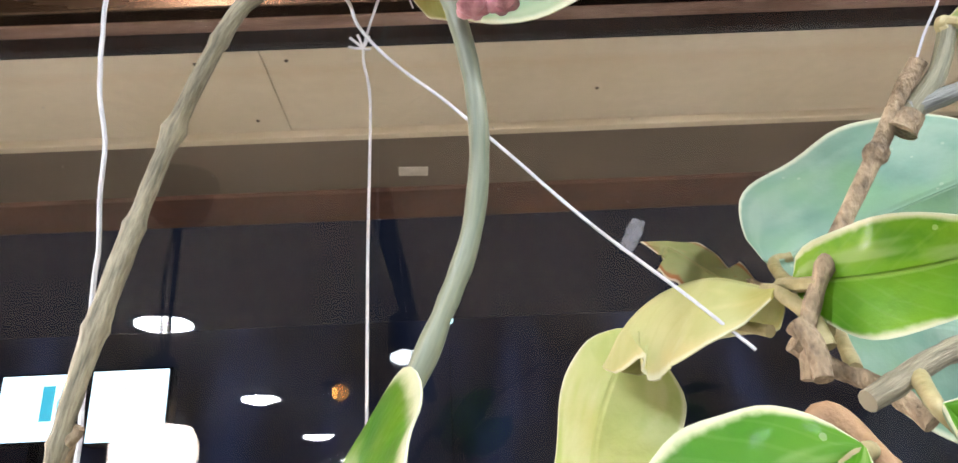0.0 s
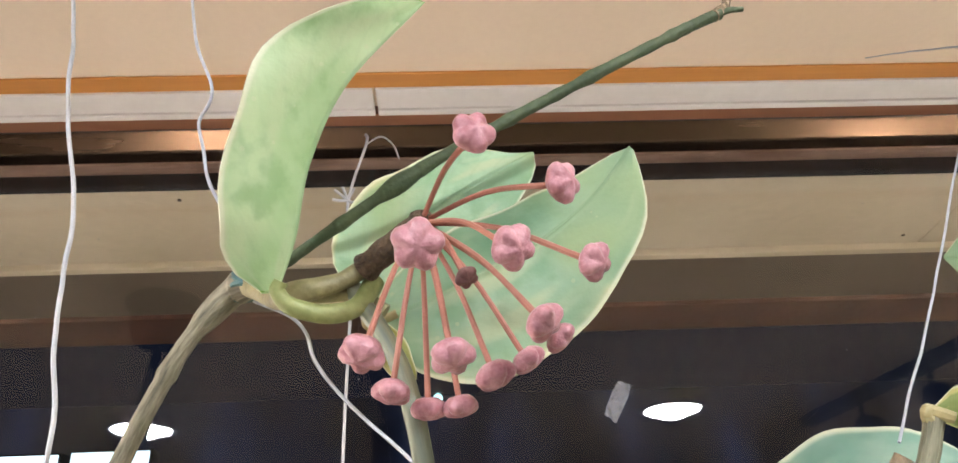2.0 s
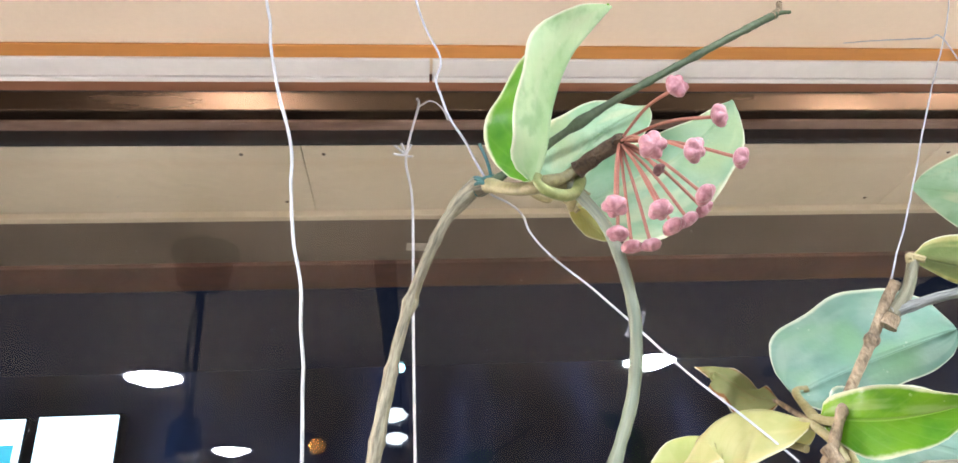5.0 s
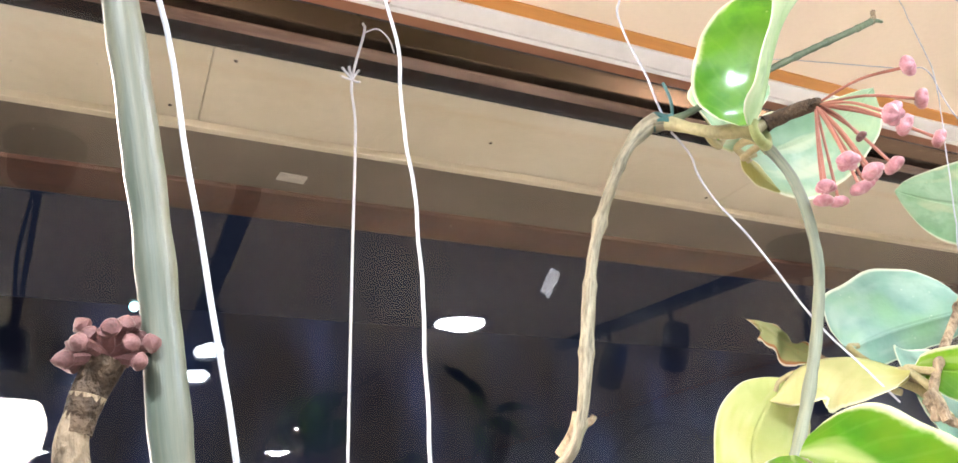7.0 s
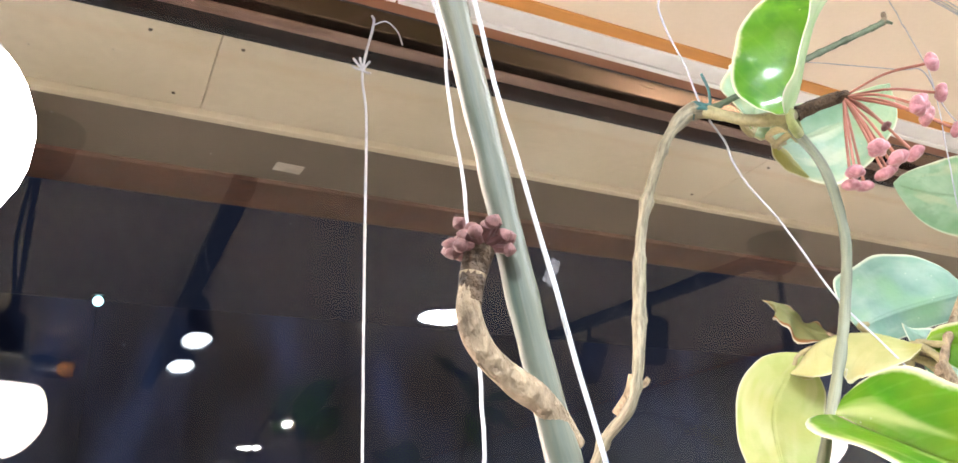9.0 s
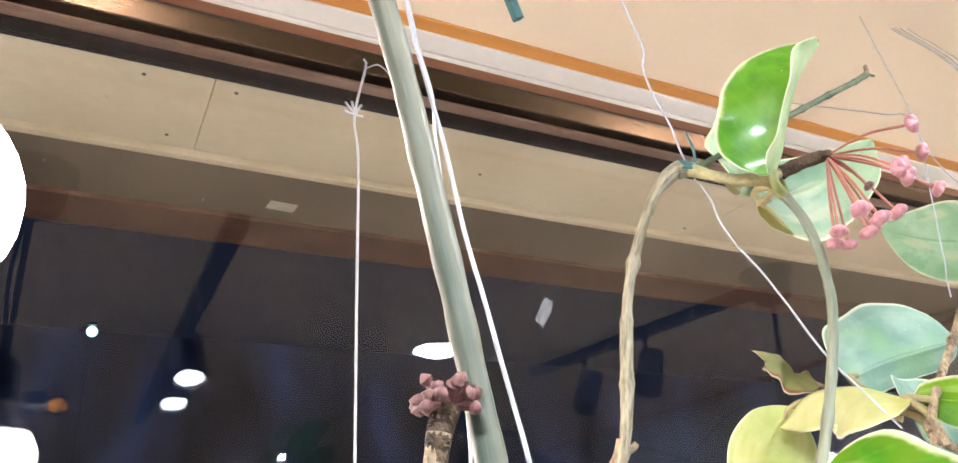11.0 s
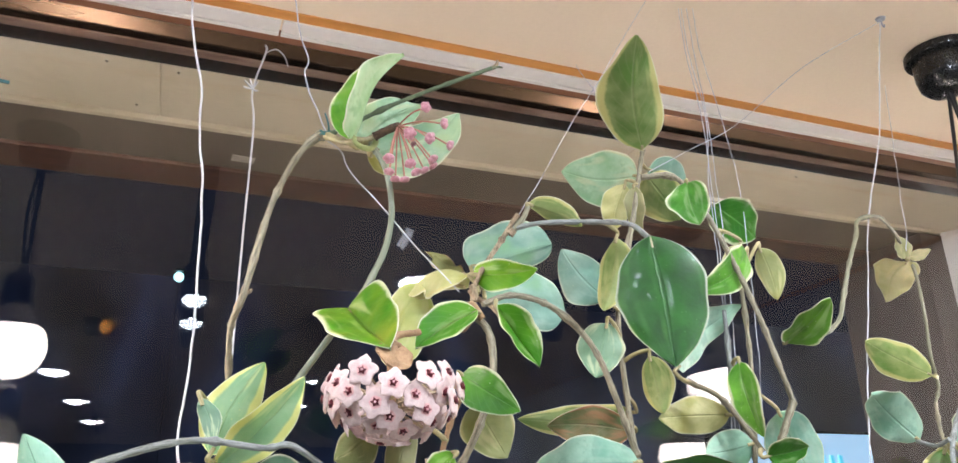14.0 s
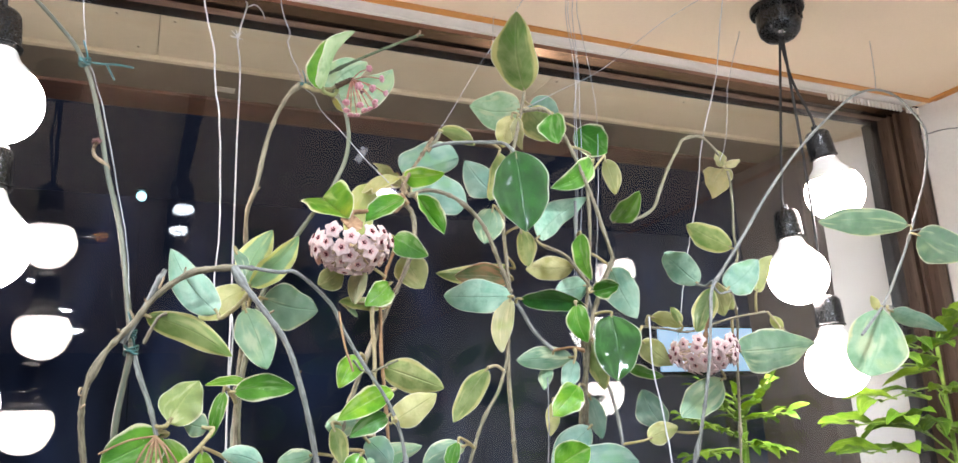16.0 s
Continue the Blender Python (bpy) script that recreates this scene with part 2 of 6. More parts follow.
M["spur"] = surface("bumpy_flower_spur", (0.03, 0.018, 0.010), (0.16, 0.10, 0.055), 240, 0.85, relief=1.0, depth=0.002, fine=900)
M["dry"] = surface("dry_stalk", (0.22, 0.12, 0.06), (0.45, 0.28, 0.15), 90, 0.8, relief=0.6, depth=0.001, fine=600)
M["pedicel"] = surface("pink_brown_pedicel", (0.29, 0.10, 0.065), (0.46, 0.185, 0.13), 90, 0.55, relief=0.2, depth=0.0004, fine=800)
M["palepedicel"] = surface("pale_pedicel", (0.40, 0.30, 0.16), (0.58, 0.42, 0.30), 90, 0.6)
M["bud"] = surface("pink_wax_bud", (0.32, 0.11, 0.13), (0.62, 0.31, 0.34), 260, 0.34, relief=0.45, depth=0.0007, fine=1100, coat=0.12)
M["oldbud"] = surface("dark_pink_bud", (0.085, 0.036, 0.032), (0.25, 0.11, 0.10), 300, 0.6, relief=0.3, depth=0.0006)
M["flush"] = surface("pink_flush_petal", (0.62, 0.30, 0.29), (0.76, 0.46, 0.43), 260, 0.7, relief=0.4, depth=0.0005, fine=1600)
M["petal"] = surface("pale_pink_petal", (0.52, 0.36, 0.34), (0.74, 0.58, 0.54), 260, 0.7, relief=0.5, depth=0.0006, fine=1600)
M["corona"] = surface("white_pink_corona", (0.52, 0.26, 0.27), (0.70, 0.44, 0.43), 300, 0.25, relief=0.1, depth=0.0003, coat=0.3)
M["heart"] = surface("dark_red_centre", (0.06, 0.005, 0.009), (0.16, 0.014, 0.024), 300, 0.3, relief=0.1, depth=0.0003)
M["up"] = leaf_skin("leaf_upper_green", (0.022, 0.14, 0.012), (0.11, 0.34, 0.03), CREAM, 0.90, (0.20, 0.34, 0.10), 0.45, 0.12, coat=0.16, rim=0.5, flames=0.4)
M["inner"] = leaf_skin("leaf_inner_green", (0.030, 0.17, 0.010), (0.095, 0.30, 0.014), (0.72, 0.70, 0.36), 0.96, (0.22, 0.38, 0.06), 0.40, 0.12, coat=0.25, thin=0.15, flames=0.15)
M["bright"] = leaf_skin("leaf_upper_bright", (0.045, 0.23, 0.010), (0.20, 0.42, 0.018), (0.72, 0.70, 0.42), 0.92, (0.36, 0.46, 0.12), 0.42, 0.1, coat=0.18, thin=0.3, flames=0.4)
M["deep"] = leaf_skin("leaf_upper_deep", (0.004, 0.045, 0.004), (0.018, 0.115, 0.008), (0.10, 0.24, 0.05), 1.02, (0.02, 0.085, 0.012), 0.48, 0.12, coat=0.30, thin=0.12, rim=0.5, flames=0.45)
M["low"] = leaf_skin("leaf_lower_pale", (0.15, 0.30, 0.17), (0.36, 0.50, 0.34), (0.58, 0.56, 0.32), 0.96, (0.22, 0.36, 0.20), 0.50, 0.10, blush=(0.32, 0.42, 0.22), thin=0.14)
M["lowwarm"] = leaf_skin("leaf_lower_warm", (0.18, 0.34, 0.14), (0.40, 0.52, 0.30), (0.62, 0.62, 0.40), 1.02, (0.22, 0.36, 0.20), 0.42, 0.06, coat=0.06, thin=0.10, flames=0.35)
M["lowblue"] = leaf_skin("leaf_lower_blue", (0.15, 0.31, 0.235), (0.36, 0.51, 0.40), (0.55, 0.58, 0.44), 1.02, (0.20, 0.34, 0.25), 0.52, 0.10, blush=(0.19, 0.36, 0.20), thin=0.15, flames=0.3)
M["olive_leaf"] = leaf_skin("leaf_olive", (0.11, 0.20, 0.05), (0.37, 0.41, 0.17), (0.56, 0.51, 0.20), 0.78, (0.33, 0.34, 0.16), 0.36, 0.2, blush=(0.13, 0.26, 0.06), thin=0.3)
M["yellow"] = leaf_skin("leaf_yellow", (0.44, 0.44, 0.17), (0.63, 0.60, 0.30), (0.62, 0.55, 0.26), 0.9, (0.46, 0.44, 0.18), 0.45, 0.2, blush=(0.36, 0.30, 0.07), thin=0.3)
M["edged"] = leaf_skin("leaf_yellow_edged", (0.20, 0.40, 0.20), (0.44, 0.60, 0.36), (0.68, 0.66, 0.24), 0.66, (0.34, 0.48, 0.24), 0.45, 0.08, thin=0.35)
M["celery"] = leaf_skin("leaf_celery", (0.36, 0.44, 0.14), (0.52, 0.56, 0.26), (0.62, 0.60, 0.34), 1.0, (0.44, 0.48, 0.18), 0.45, 0.1, blush=(0.46, 0.46, 0.13), thin=0.35)
M["blotched"] = leaf_skin("leaf_upper_blotched", (0.09, 0.31, 0.012), (0.38, 0.50, 0.02), (0.72, 0.70, 0.42), 0.94, (0.36, 0.46, 0.12), 0.36, 0.08, blush=(0.52, 0.52, 0.05), coat=0.12, thin=0.35)
M["creamleaf"] = leaf_skin("leaf_cream", (0.52, 0.46, 0.24), (0.68, 0.62, 0.40), (0.62, 0.50, 0.24), 0.95, (0.44, 0.46, 0.22), 0.5, 0.15, blush=(0.34, 0.38, 0.14), thin=0.3)
M["redleaf"] = leaf_skin("leaf_reddish", (0.06, 0.11, 0.045), (0.20, 0.17, 0.08), (0.50, 0.18, 0.10), 0.88, (0.3, 0.25, 0.14), 0.4, 0.15, blush=(0.34, 0.12, 0.07), thin=0.2)
M["brownleaf"] = leaf_skin("leaf_withered", (0.28, 0.28, 0.10), (0.46, 0.46, 0.20), (0.30, 0.10, 0.04), 0.86, (0.3, 0.2, 0.1), 0.6, 0.2, blush=(0.38, 0.22, 0.09), thin=0.2)
M["lime"] = leaf_skin("leaf_lime", (0.07, 0.22, 0.012), (0.24, 0.42, 0.03), (0.40, 0.55, 0.10), 1.2, (0.42, 0.52, 0.12), 0.35, 0.3, coat=0.15, thin=0.4, rim=0.0)
M["limestem"] = surface("lime_green_stem", (0.16, 0.30, 0.03), (0.34, 0.48, 0.08), 50, 0.5, relief=0.3, depth=0.001)
M["bulb"] = glow("opal_bulb_glass", (1.0, 0.88, 0.79), BULB_LIGHT)
M["opal"] = surface("opal_bulb_neck", (0.78, 0.76, 0.72), (0.86, 0.84, 0.80), 20, 0.2, relief=0)
M["downlight"] = glow("downlight_lens", (0.84, 0.93, 1.0), DOWN_LIGHT)
M["spotlens"] = glow("spotlight_lens", (0.80, 0.92, 1.0), 30.0)
M["amber"] = glow("amber_lamp", (1.0, 0.42, 0.08), 16.0)
M["screen"] = glow("lit_sign_face", (0.62, 0.85, 1.0), 2.0)
M["screendim"] = glow("dim_sign_face", (0.42, 0.72, 1.0), 0.8)
M["streetglow"] = glow("street_lamp_glass", (0.45, 0.9, 1.0), 2.2)
M["screenprint"] = glow("sign_print_cyan", (0.05, 0.62, 0.85), 0.9)
M["scrap"] = surface("pale_paper_scrap", (0.40, 0.36, 0.28), (0.62, 0.57, 0.47), 60, 0.8, relief=0.4, depth=0.001)
M["dust"] = surface("pale_dust", (0.13, 0.13, 0.145), (0.24, 0.24, 0.26), 60, 0.5, relief=0)
M["tape"] = surface("clear_tape_piece", (0.18, 0.19, 0.22), (0.42, 0.43, 0.47), 160, 0.25, relief=0.6, depth=0.001)
M["tape"].node_tree.nodes["Principled BSDF"].inputs["Alpha"].default_value = 0.5
pane_m, pane_n, pane_l, pane_p = material("window_glass")
pane_p.inputs["Base Color"].default_value = (0.96, 0.97, 0.96, 1)
pane_p.inputs["Transmission Weight"].default_value = 1.0
pane_p.inputs["Roughness"].default_value = 0.0
pane_p.inputs["IOR"].default_value = 1.42
M["glass"] = pane_m


# ---- building blocks ----
def mesh_object(name, bm, mats, parent=None, label="", smooth_faces=True):
    me = bpy.data.meshes.new(name)
    bm.normal_update()
    bm.to_mesh(me)
    bm.free()
    for m in (mats if isinstance(mats, (list, tuple)) else [mats]):
        me.materials.append(m)
    if smooth_faces:
        me.polygons.foreach_set("use_smooth", [True] * len(me.polygons))
        me.set_sharp_from_angle(angle=radians(40))
    ob = new(name, me)
    if parent is not None:
        ob.parent = parent
    if label:
        ob["label"] = label
    return ob


def part(name, bm, mats, parent, label="", smooth_faces=True):
    return mesh_object(name, bm, mats, parent, label, smooth_faces)


def thing(name, label, category, group="", kind="", at=(0, 0, 0)):
    ob = new(name)
    ob.empty_display_size = 0.02
    ob.location = at
    return tagged(ob, label, category, group, kind)


def box(x0, x1, y0, y1, z0, z1, bevel=0.0, bm=None):
    bm = bm or bmesh.new()
    r = bmesh.ops.create_cube(bm, size=1.0, matrix=Matrix.LocRotScale(((x0 + x1) / 2, (y0 + y1) / 2, (z0 + z1) / 2), None, (x1 - x0, y1 - y0, z1 - z0)))
    if bevel:
        es = {e for v in r["verts"] for e in v.link_edges}
        bmesh.ops.bevel(bm, geom=list(es), offset=bevel, segments=2, affect="EDGES", profile=0.7)
    return bm


def structure(name, bm, mat, label, category, smooth_faces=False):
    return tagged(mesh_object(name, bm, mat, None, "", smooth_faces), label, category, kind="structure")


def spline(points, steps):
    """Smooth curve through the given places."""
    ps = [Vector(p) for p in points]
    ps = [ps[0] * 2 - ps[1]] + ps + [ps[-1] * 2 - ps[-2]]
    out = []
    for k in range(1, len(ps) - 2):
        a, b, c, d = ps[k - 1:k + 3]
        for s in range(steps):
            t = s / steps
            out.append(0.5 * ((2 * b) + (c - a) * t + (2 * a - 5 * b + 4 * c - d) * t * t + (3 * b - a - 3 * c + d) * t ** 3))
    out.append(ps[-2])
    return out


def tube(points, r0, r1=None, segs=8, steps=6, knobs=0.0, bm=None, closed=True, wob=0.0, slot=0, nodes=0.0):
    """A swept round bar; knobs swells it in places, wob shakes its line, nodes is the way between its joints."""
    bm = bm or bmesh.new()
    r1 = r0 if r1 is None else r1
    line = spline(points, steps)
    if wob:
        line = [p + Vector((noise.noise(p * 60), noise.noise(p * 60 + Vector((7, 3, 1))), 0)) * wob for p in line]
    n = len(line)
    rings, side, way = [], None, 0.0
    for i, p in enumerate(line):
        d = (line[min(i + 1, n - 1)] - line[max(i - 1, 0)])
        d = d.normalized() if d.length > 1e-9 else Vector((0, 0, 1))
        if side is None:
            side = d.orthogonal().normalized()
        side = (side - d * side.dot(d)).normalized()
        up = d.cross(side)
        f = i / (n - 1)
        way += (p - line[max(i - 1, 0)]).length
        r = r0 + (r1 - r0) * f
        if knobs:
            r *= 1 + knobs * max(0, noise.noise(p * 45) * 2.2 - 0.55) + 0.12 * noise.noise(p * 170) + 0.5 * knobs * max(0, noise.noise(p * 210) - 0.15)
        if nodes:
            q = (way / nodes + 0.5 + 0.3 * noise.noise(p * 9)) % 1.0 - 0.5
            r *= 1 + 0.26 * math.exp(-(q * nodes / 0.0017) ** 2)
        rings.append([bm.verts.new(p + (side * math.cos(a) + up * math.sin(a)) * r) for a in (2 * math.pi * k / segs for k in range(segs))])
    # turns round the bar and centimetres along it
    uvl = bm.loops.layers.uv.verify()
    run = 0.0
    for i, (a, b) in enumerate(zip(rings, rings[1:])):
        nxt = run + (line[i + 1] - line[i]).length * 100
        for k in range(segs):
            f = bm.faces.new((a[k], a[(k + 1) % segs], b[(k + 1) % segs], b[k]))
            f.material_index = slot
            for lp, (u, v) in zip(f.loops, ((k, run), (k + 1, run), (k + 1, nxt), (k, nxt))):
                lp[uvl].uv = (u / segs, v)
        run = nxt
    if closed:
        bm.faces.new(rings[0][::-1]).material_index = slot
        bm.faces.new(rings[-1]).material_index = slot
    return bm


def lathe(profile, segs=24, bm=None, slot=0, at=(0, 0, 0), axis=None):
    """Turned body from (radius, height) pairs."""
    bm = bm or bmesh.new()
    m = Matrix.Translation(at)
    if axis is not None:
        m = m @ Vector(axis).to_track_quat("Z", "Y").to_matrix().to_4x4()
    rings = []
    for r, z in profile:
        if r < 1e-6:
            rings.append([bm.verts.new(m @ Vector((0, 0, z)))])
        else:
            rings.append([bm.verts.new(m @ Vector((r * math.cos(2 * math.pi * k / segs), r * math.sin(2 * math.pi * k / segs), z))) for k in range(segs)])
    for a, b in zip(rings, rings[1:]):
        for k in range(segs):
            j = (k + 1) % segs
            q = [a[k % len(a)], a[j % len(a)], b[j % len(b)], b[k % len(b)]]
            q = list(dict.fromkeys(q))
            if len(q) > 2:
                bm.faces.new(q).material_index = slot
    bmesh.ops.recalc_face_normals(bm, faces=bm.faces[:])
    return bm


# ---- the room ----
WIN_L = -2.6      # left end of the window
structure("floor", box(-3.4, RIGHT + 0.12, -5.2, 0.75, -0.12, 0.0), M["floor"], "brown wooden floor of the room", "floor")
structure("ceiling", box(-3.4, RIGHT + 0.12, -5.2, 0.549, CEIL, CEIL + 0.12), M["ceiling"], "cream painted ceiling with fine hairline marks", "ceiling")
structure("wall_right", box(RIGHT, RIGHT + 0.12, -5.2, 0.556, 0.0, CEIL), M["wall"], "white plastered side wall", "wall")
structure("wall_left", box(-3.4, -3.28, -5.2, 0.75, 0.0, CEIL), M["farwall"], "grey side wall of the room", "wall")
structure("wall_back", box(-3.28, RIGHT, -5.2, -5.08, 0.0, CEIL), M["farwall"], "grey rear wall of the room", "wall")
structure("wall_window", box(-3.28, RIGHT, 0.556, 0.71, 0.0, 0.93), M["wall"], "white wall under the window", "wall")
structure("window_sill", box(-3.28, RIGHT, 0.02, 0.555, 0.90, 0.94, 0.006), M["wall"], "broad white window sill", "window sill")

# ceiling trim: orange wooden strip, then the white curtain track
structure("trim", box(-3.28, RIGHT - 0.003, 0.500, 0.5185, CEIL - 0.003, CEIL - 0.0005, 0.001), M["orange"], "orange wooden strip along the ceiling edge", "trim")
structure("trim", box(RIGHT - 0.026, RIGHT - 0.003, -5.0, 0.501, CEIL - 0.006, CEIL - 0.0005, 0.0015), M["orange"], "orange wooden strip along the side wall", "trim")

track = thing("curtain_track", "white plastic curtain track fixed along the ceiling edge", "curtain track", at=(0, 0.540, CEIL))
for a, b in ((WIN_L, -0.072), (-0.069, RIGHT - 0.03)):
    part("rail", box(a, b, -0.0210, 0.0065, -0.005, 0.0, 0.001), M["white"], track)
    part("lip", box(a, b, 0.0085, 0.0160, -0.006, -0.0005, 0.001), M["white"], track)
for k in range(26):
    g = tube([(1.275 + k * 0.0122, 0.002, -0.010), (1.275 + k * 0.0122, 0.0025, -0.019), (1.2762 + k * 0.0122, 0.003, -0.026)], 0.0042, 0.0034, segs=6, steps=2)
    if k not in (21,):
        part("glider", g, M["white"], track)

# window head and jamb: bronze channels, stepped
head = thing("window_1", "bronze aluminium window with one large pane", "window", kind="structure")
E0 = WIN_L
part("head_rail", box(E0, RIGHT, 0.557, 0.5755, CEIL - 0.003, CEIL + 0.05, 0.001), M["redbrown"], head)
part("head_channel", box(E0, RIGHT, 0.576, 0.5875, CEIL + 0.004, CEIL + 0.05, 0.001), M["greymetal"], head)
bm = bmesh.new()
profile = [(0.588, CEIL + 0.0245), (0.600, CEIL + 0.0110), (0.6125, CEIL - 0.0012), (0.6145, CEIL - 0.0020), (0.6345, CEIL - 0.002), (0.6345, CEIL + 0.05), (0.588, CEIL + 0.05)]
ends = [[bm.verts.new((x, y, z)) for y, z in profile] for x in (E0, RIGHT)]
for k in range(len(profile)):
    j = (k + 1) % len(profile)
    bm.faces.new((ends[0][k], ends[0][j], ends[1][j], ends[1][k]))
bm.faces.new(ends[0]), bm.faces.new(ends[1][::-1])
bmesh.ops.recalc_face_normals(bm, faces=bm.faces[:])
part("head_rail", bm, M["bronze"], head, "bronze rail with a sloping face", False)
part("head_seal", box(E0, RIGHT, 0.635, 0.6535, CEIL - 0.004, CEIL + 0.05, 0.002), M["seal"], head)
part("head_channel", box(E0, RIGHT, 0.654, 0.690, CEIL - 0.002, CEIL + 0.05, 0.001), M["black"], head)
for y0, y1, x0, mat in ((0.558, 0.584, 1.565, "jamb"), (0.5845, 0.594, 1.552, "jamb"), (0.607, 0.650, 1.558, "jamb"), (0.6505, 0.689, 1.545, "black")):
    part("jamb_rail", box(x0, RIGHT, y0, y1, 0.94, CEIL - 0.008, 0.002), M[mat], head)
pane = part("pane", box(E0 + 0.02, RIGHT - 0.02, GLASS - 0.003, GLASS + 0.003, 0.95, CEIL + 0.01), M["glass"], head, "clear glass pane with night outside", False)
pane.visible_shadow = False

# outside: soffit, beams, column, street
sof = thing("soffit", "cream painted soffit boards outside the window", "soffit", kind="structure")
cuts = [E0, -1.15, -0.226, 0.600, 1.70]
for a, b in zip(cuts, cuts[1:]):
    part("board", box(a + 0.0006, b - 0.0006, 0.6915, 0.863, CEIL, CEIL + 0.03, 0.0015), M["soffit"], sof, smooth_faces=False)
for x, y in ((-0.30, 0.712), (-0.262, 0.835), (-0.20, 0.712), (0.155, 0.79), (0.62, 0.715), (0.57, 0.84), (0.98, 0.72), (-0.75, 0.72), (-0.70, 0.84)):
    part("screw", lathe([(0.0, -0.0012), (0.0022, -0.001), (0.0028, 0.0005)], 10, at=Vector((x, y, CEIL))), M["joint"], sof)
structure("soffit_backing", box(E0, 1.8, 0.6915, 0.89, CEIL + 0.0305, CEIL + 0.06), M["joint"], "dark gap behind the soffit boards", "soffit")
structure("beam_bead", box(E0, 1.8, 0.876, 0.890, CEIL - 0.002, CEIL + 0.03, 0.002), M["soffit"], "thin pale bead beside the soffit", "trim")
structure("beam_olive", box(E0, 1.8, 0.8905, 1.042, CEIL + 0.003, CEIL + 0.06), M["olive"], "olive painted beam outside", "beam")
structure("beam_rust", box(E0, 1.8, 1.0425, 1.144, CEIL - 0.004, CEIL + 0.06, 0.003), M["brick"], "rusty brown rough beam outside", "beam")
bm = bmesh.new()
pts = [(1.663, 0.691), (1.556, 0.873), (1.78, 0.873), (1.80, 0.691)]
lo = [bm.verts.new((x, y, 0.0)) for x, y in pts]
hi = [bm.verts.new((x, y, CEIL - 0.001)) for x, y in pts]
for k in range(4):
    bm.faces.new((lo[k], lo[(k + 1) % 4], hi[(k + 1) % 4], hi[k]))
bm.faces.new(lo[::-1]), bm.faces.new(hi)
bmesh.ops.recalc_face_normals(bm, faces=bm.faces[:])
structure("reveal_panel", bm, M["wall"], "pale reveal panel beside the window outside", "wall")
structure("column", box(1.49, 1.77, 0.876, 1.144, 0.0, CEIL - 0.006, 0.004), M["column"], "dark brown stained column outside", "column")
structure("ground", box(-60, 60, 0.72, 120, -0.15, -0.02), M["night"], "dark asphalt outside at night", "ground")
# added front, made tall so that its painted glow fills the lower pane
structure("backdrop", box(-40, 40, 24, 24.4, -0.02, 9.0), M["facade"], "added building front across the street with a painted blue glow", "building")


# ---- lamps ----
def bulb_on_cord(parent, rose, x, y, z, sway, turn):
    """Globe bulb in a black socket, on a cord from the rose. x, y, z: the globe's centre, seen from the rose's own place."""
    r = 0.051
    ax = Vector((sway[0], sway[1], 1)).normalized()
    c = Vector((x, y, z))
    prof = [(0.0, -r)]
    prof += [(r * math.sin(a), -r * math.cos(a)) for a in (math.pi * k / 16 for k in range(1, 12))]
    globe = part("globe", lathe(prof, 28, at=c, axis=ax), M["bulb"], parent, "glowing opal globe bulb")
    collar = [(r * 0.832, r * 0.553), (r * 0.76, r * 0.66), (r * 0.62, r * 0.82), (r * 0.47, r * 1.0), (r * 0.38, r * 1.25)]
    part("collar", lathe(collar, 28, at=c, axis=ax), M["opal"], globe, "white plastic bulb collar")
    neck = lathe([(0.0188, r * 1.25), (0.0205, r * 1.27), (0.0245, r * 1.29), (0.0255, r * 1.33), (0.0235, r * 1.37), (0.0225, r * 1.9), (0.0215, r * 2.16), (0.017, r * 2.28), (0.0065, r * 2.34), (0.0055, r * 2.5), (0.0, r * 2.52)], 20, at=c, axis=ax)
    part("socket", neck, M["blackplastic"], parent, "black lamp socket")
    top = c + ax * r * 2.5
    mid = (top + rose) / 2 + Vector((turn * 0.006, 0.003, 0))
    part("cord", tube([top - ax * 0.004, top + ax * 0.02, mid, rose], 0.0026, segs=6, steps=6), M["cord"], parent)


def ceiling_cluster(x, y, bulbs, label):
    lamp = thing("pendant_lamp", label, "pendant lamp", "bulb clusters at the window", at=(x, y, CEIL))
    part("rose", lathe([(0.0, 0.0), (0.050, -0.0005), (0.0505, -0.010), (0.049, -0.013), (0.041, -0.015), (0.0405, -0.040), (0.037, -0.056), (0.028, -0.066), (0.012, -0.070), (0.0, -0.070)], 32), M["blackplastic"], lamp, "black ceiling rose")
    for k in range(5):
        a = 0.5 + k * 0.35
        part("rib", box(0.0395 * math.cos(a) - 0.002, 0.0395 * math.cos(a) + 0.003, -0.0415 * math.sin(a) - 0.002, -0.0415 * math.sin(a) + 0.002, -0.036, -0.017, 0.0008), M["blackplastic"], lamp)
    for k, (bx, by, bz, sx, sy) in enumerate(bulbs):
        bulb_on_cord(lamp, Vector((0.004 * (k - 1), 0.003 * (k % 2), -0.068)), bx - x, by - y, bz - CEIL, (sx, sy), k - 1)
    return lamp


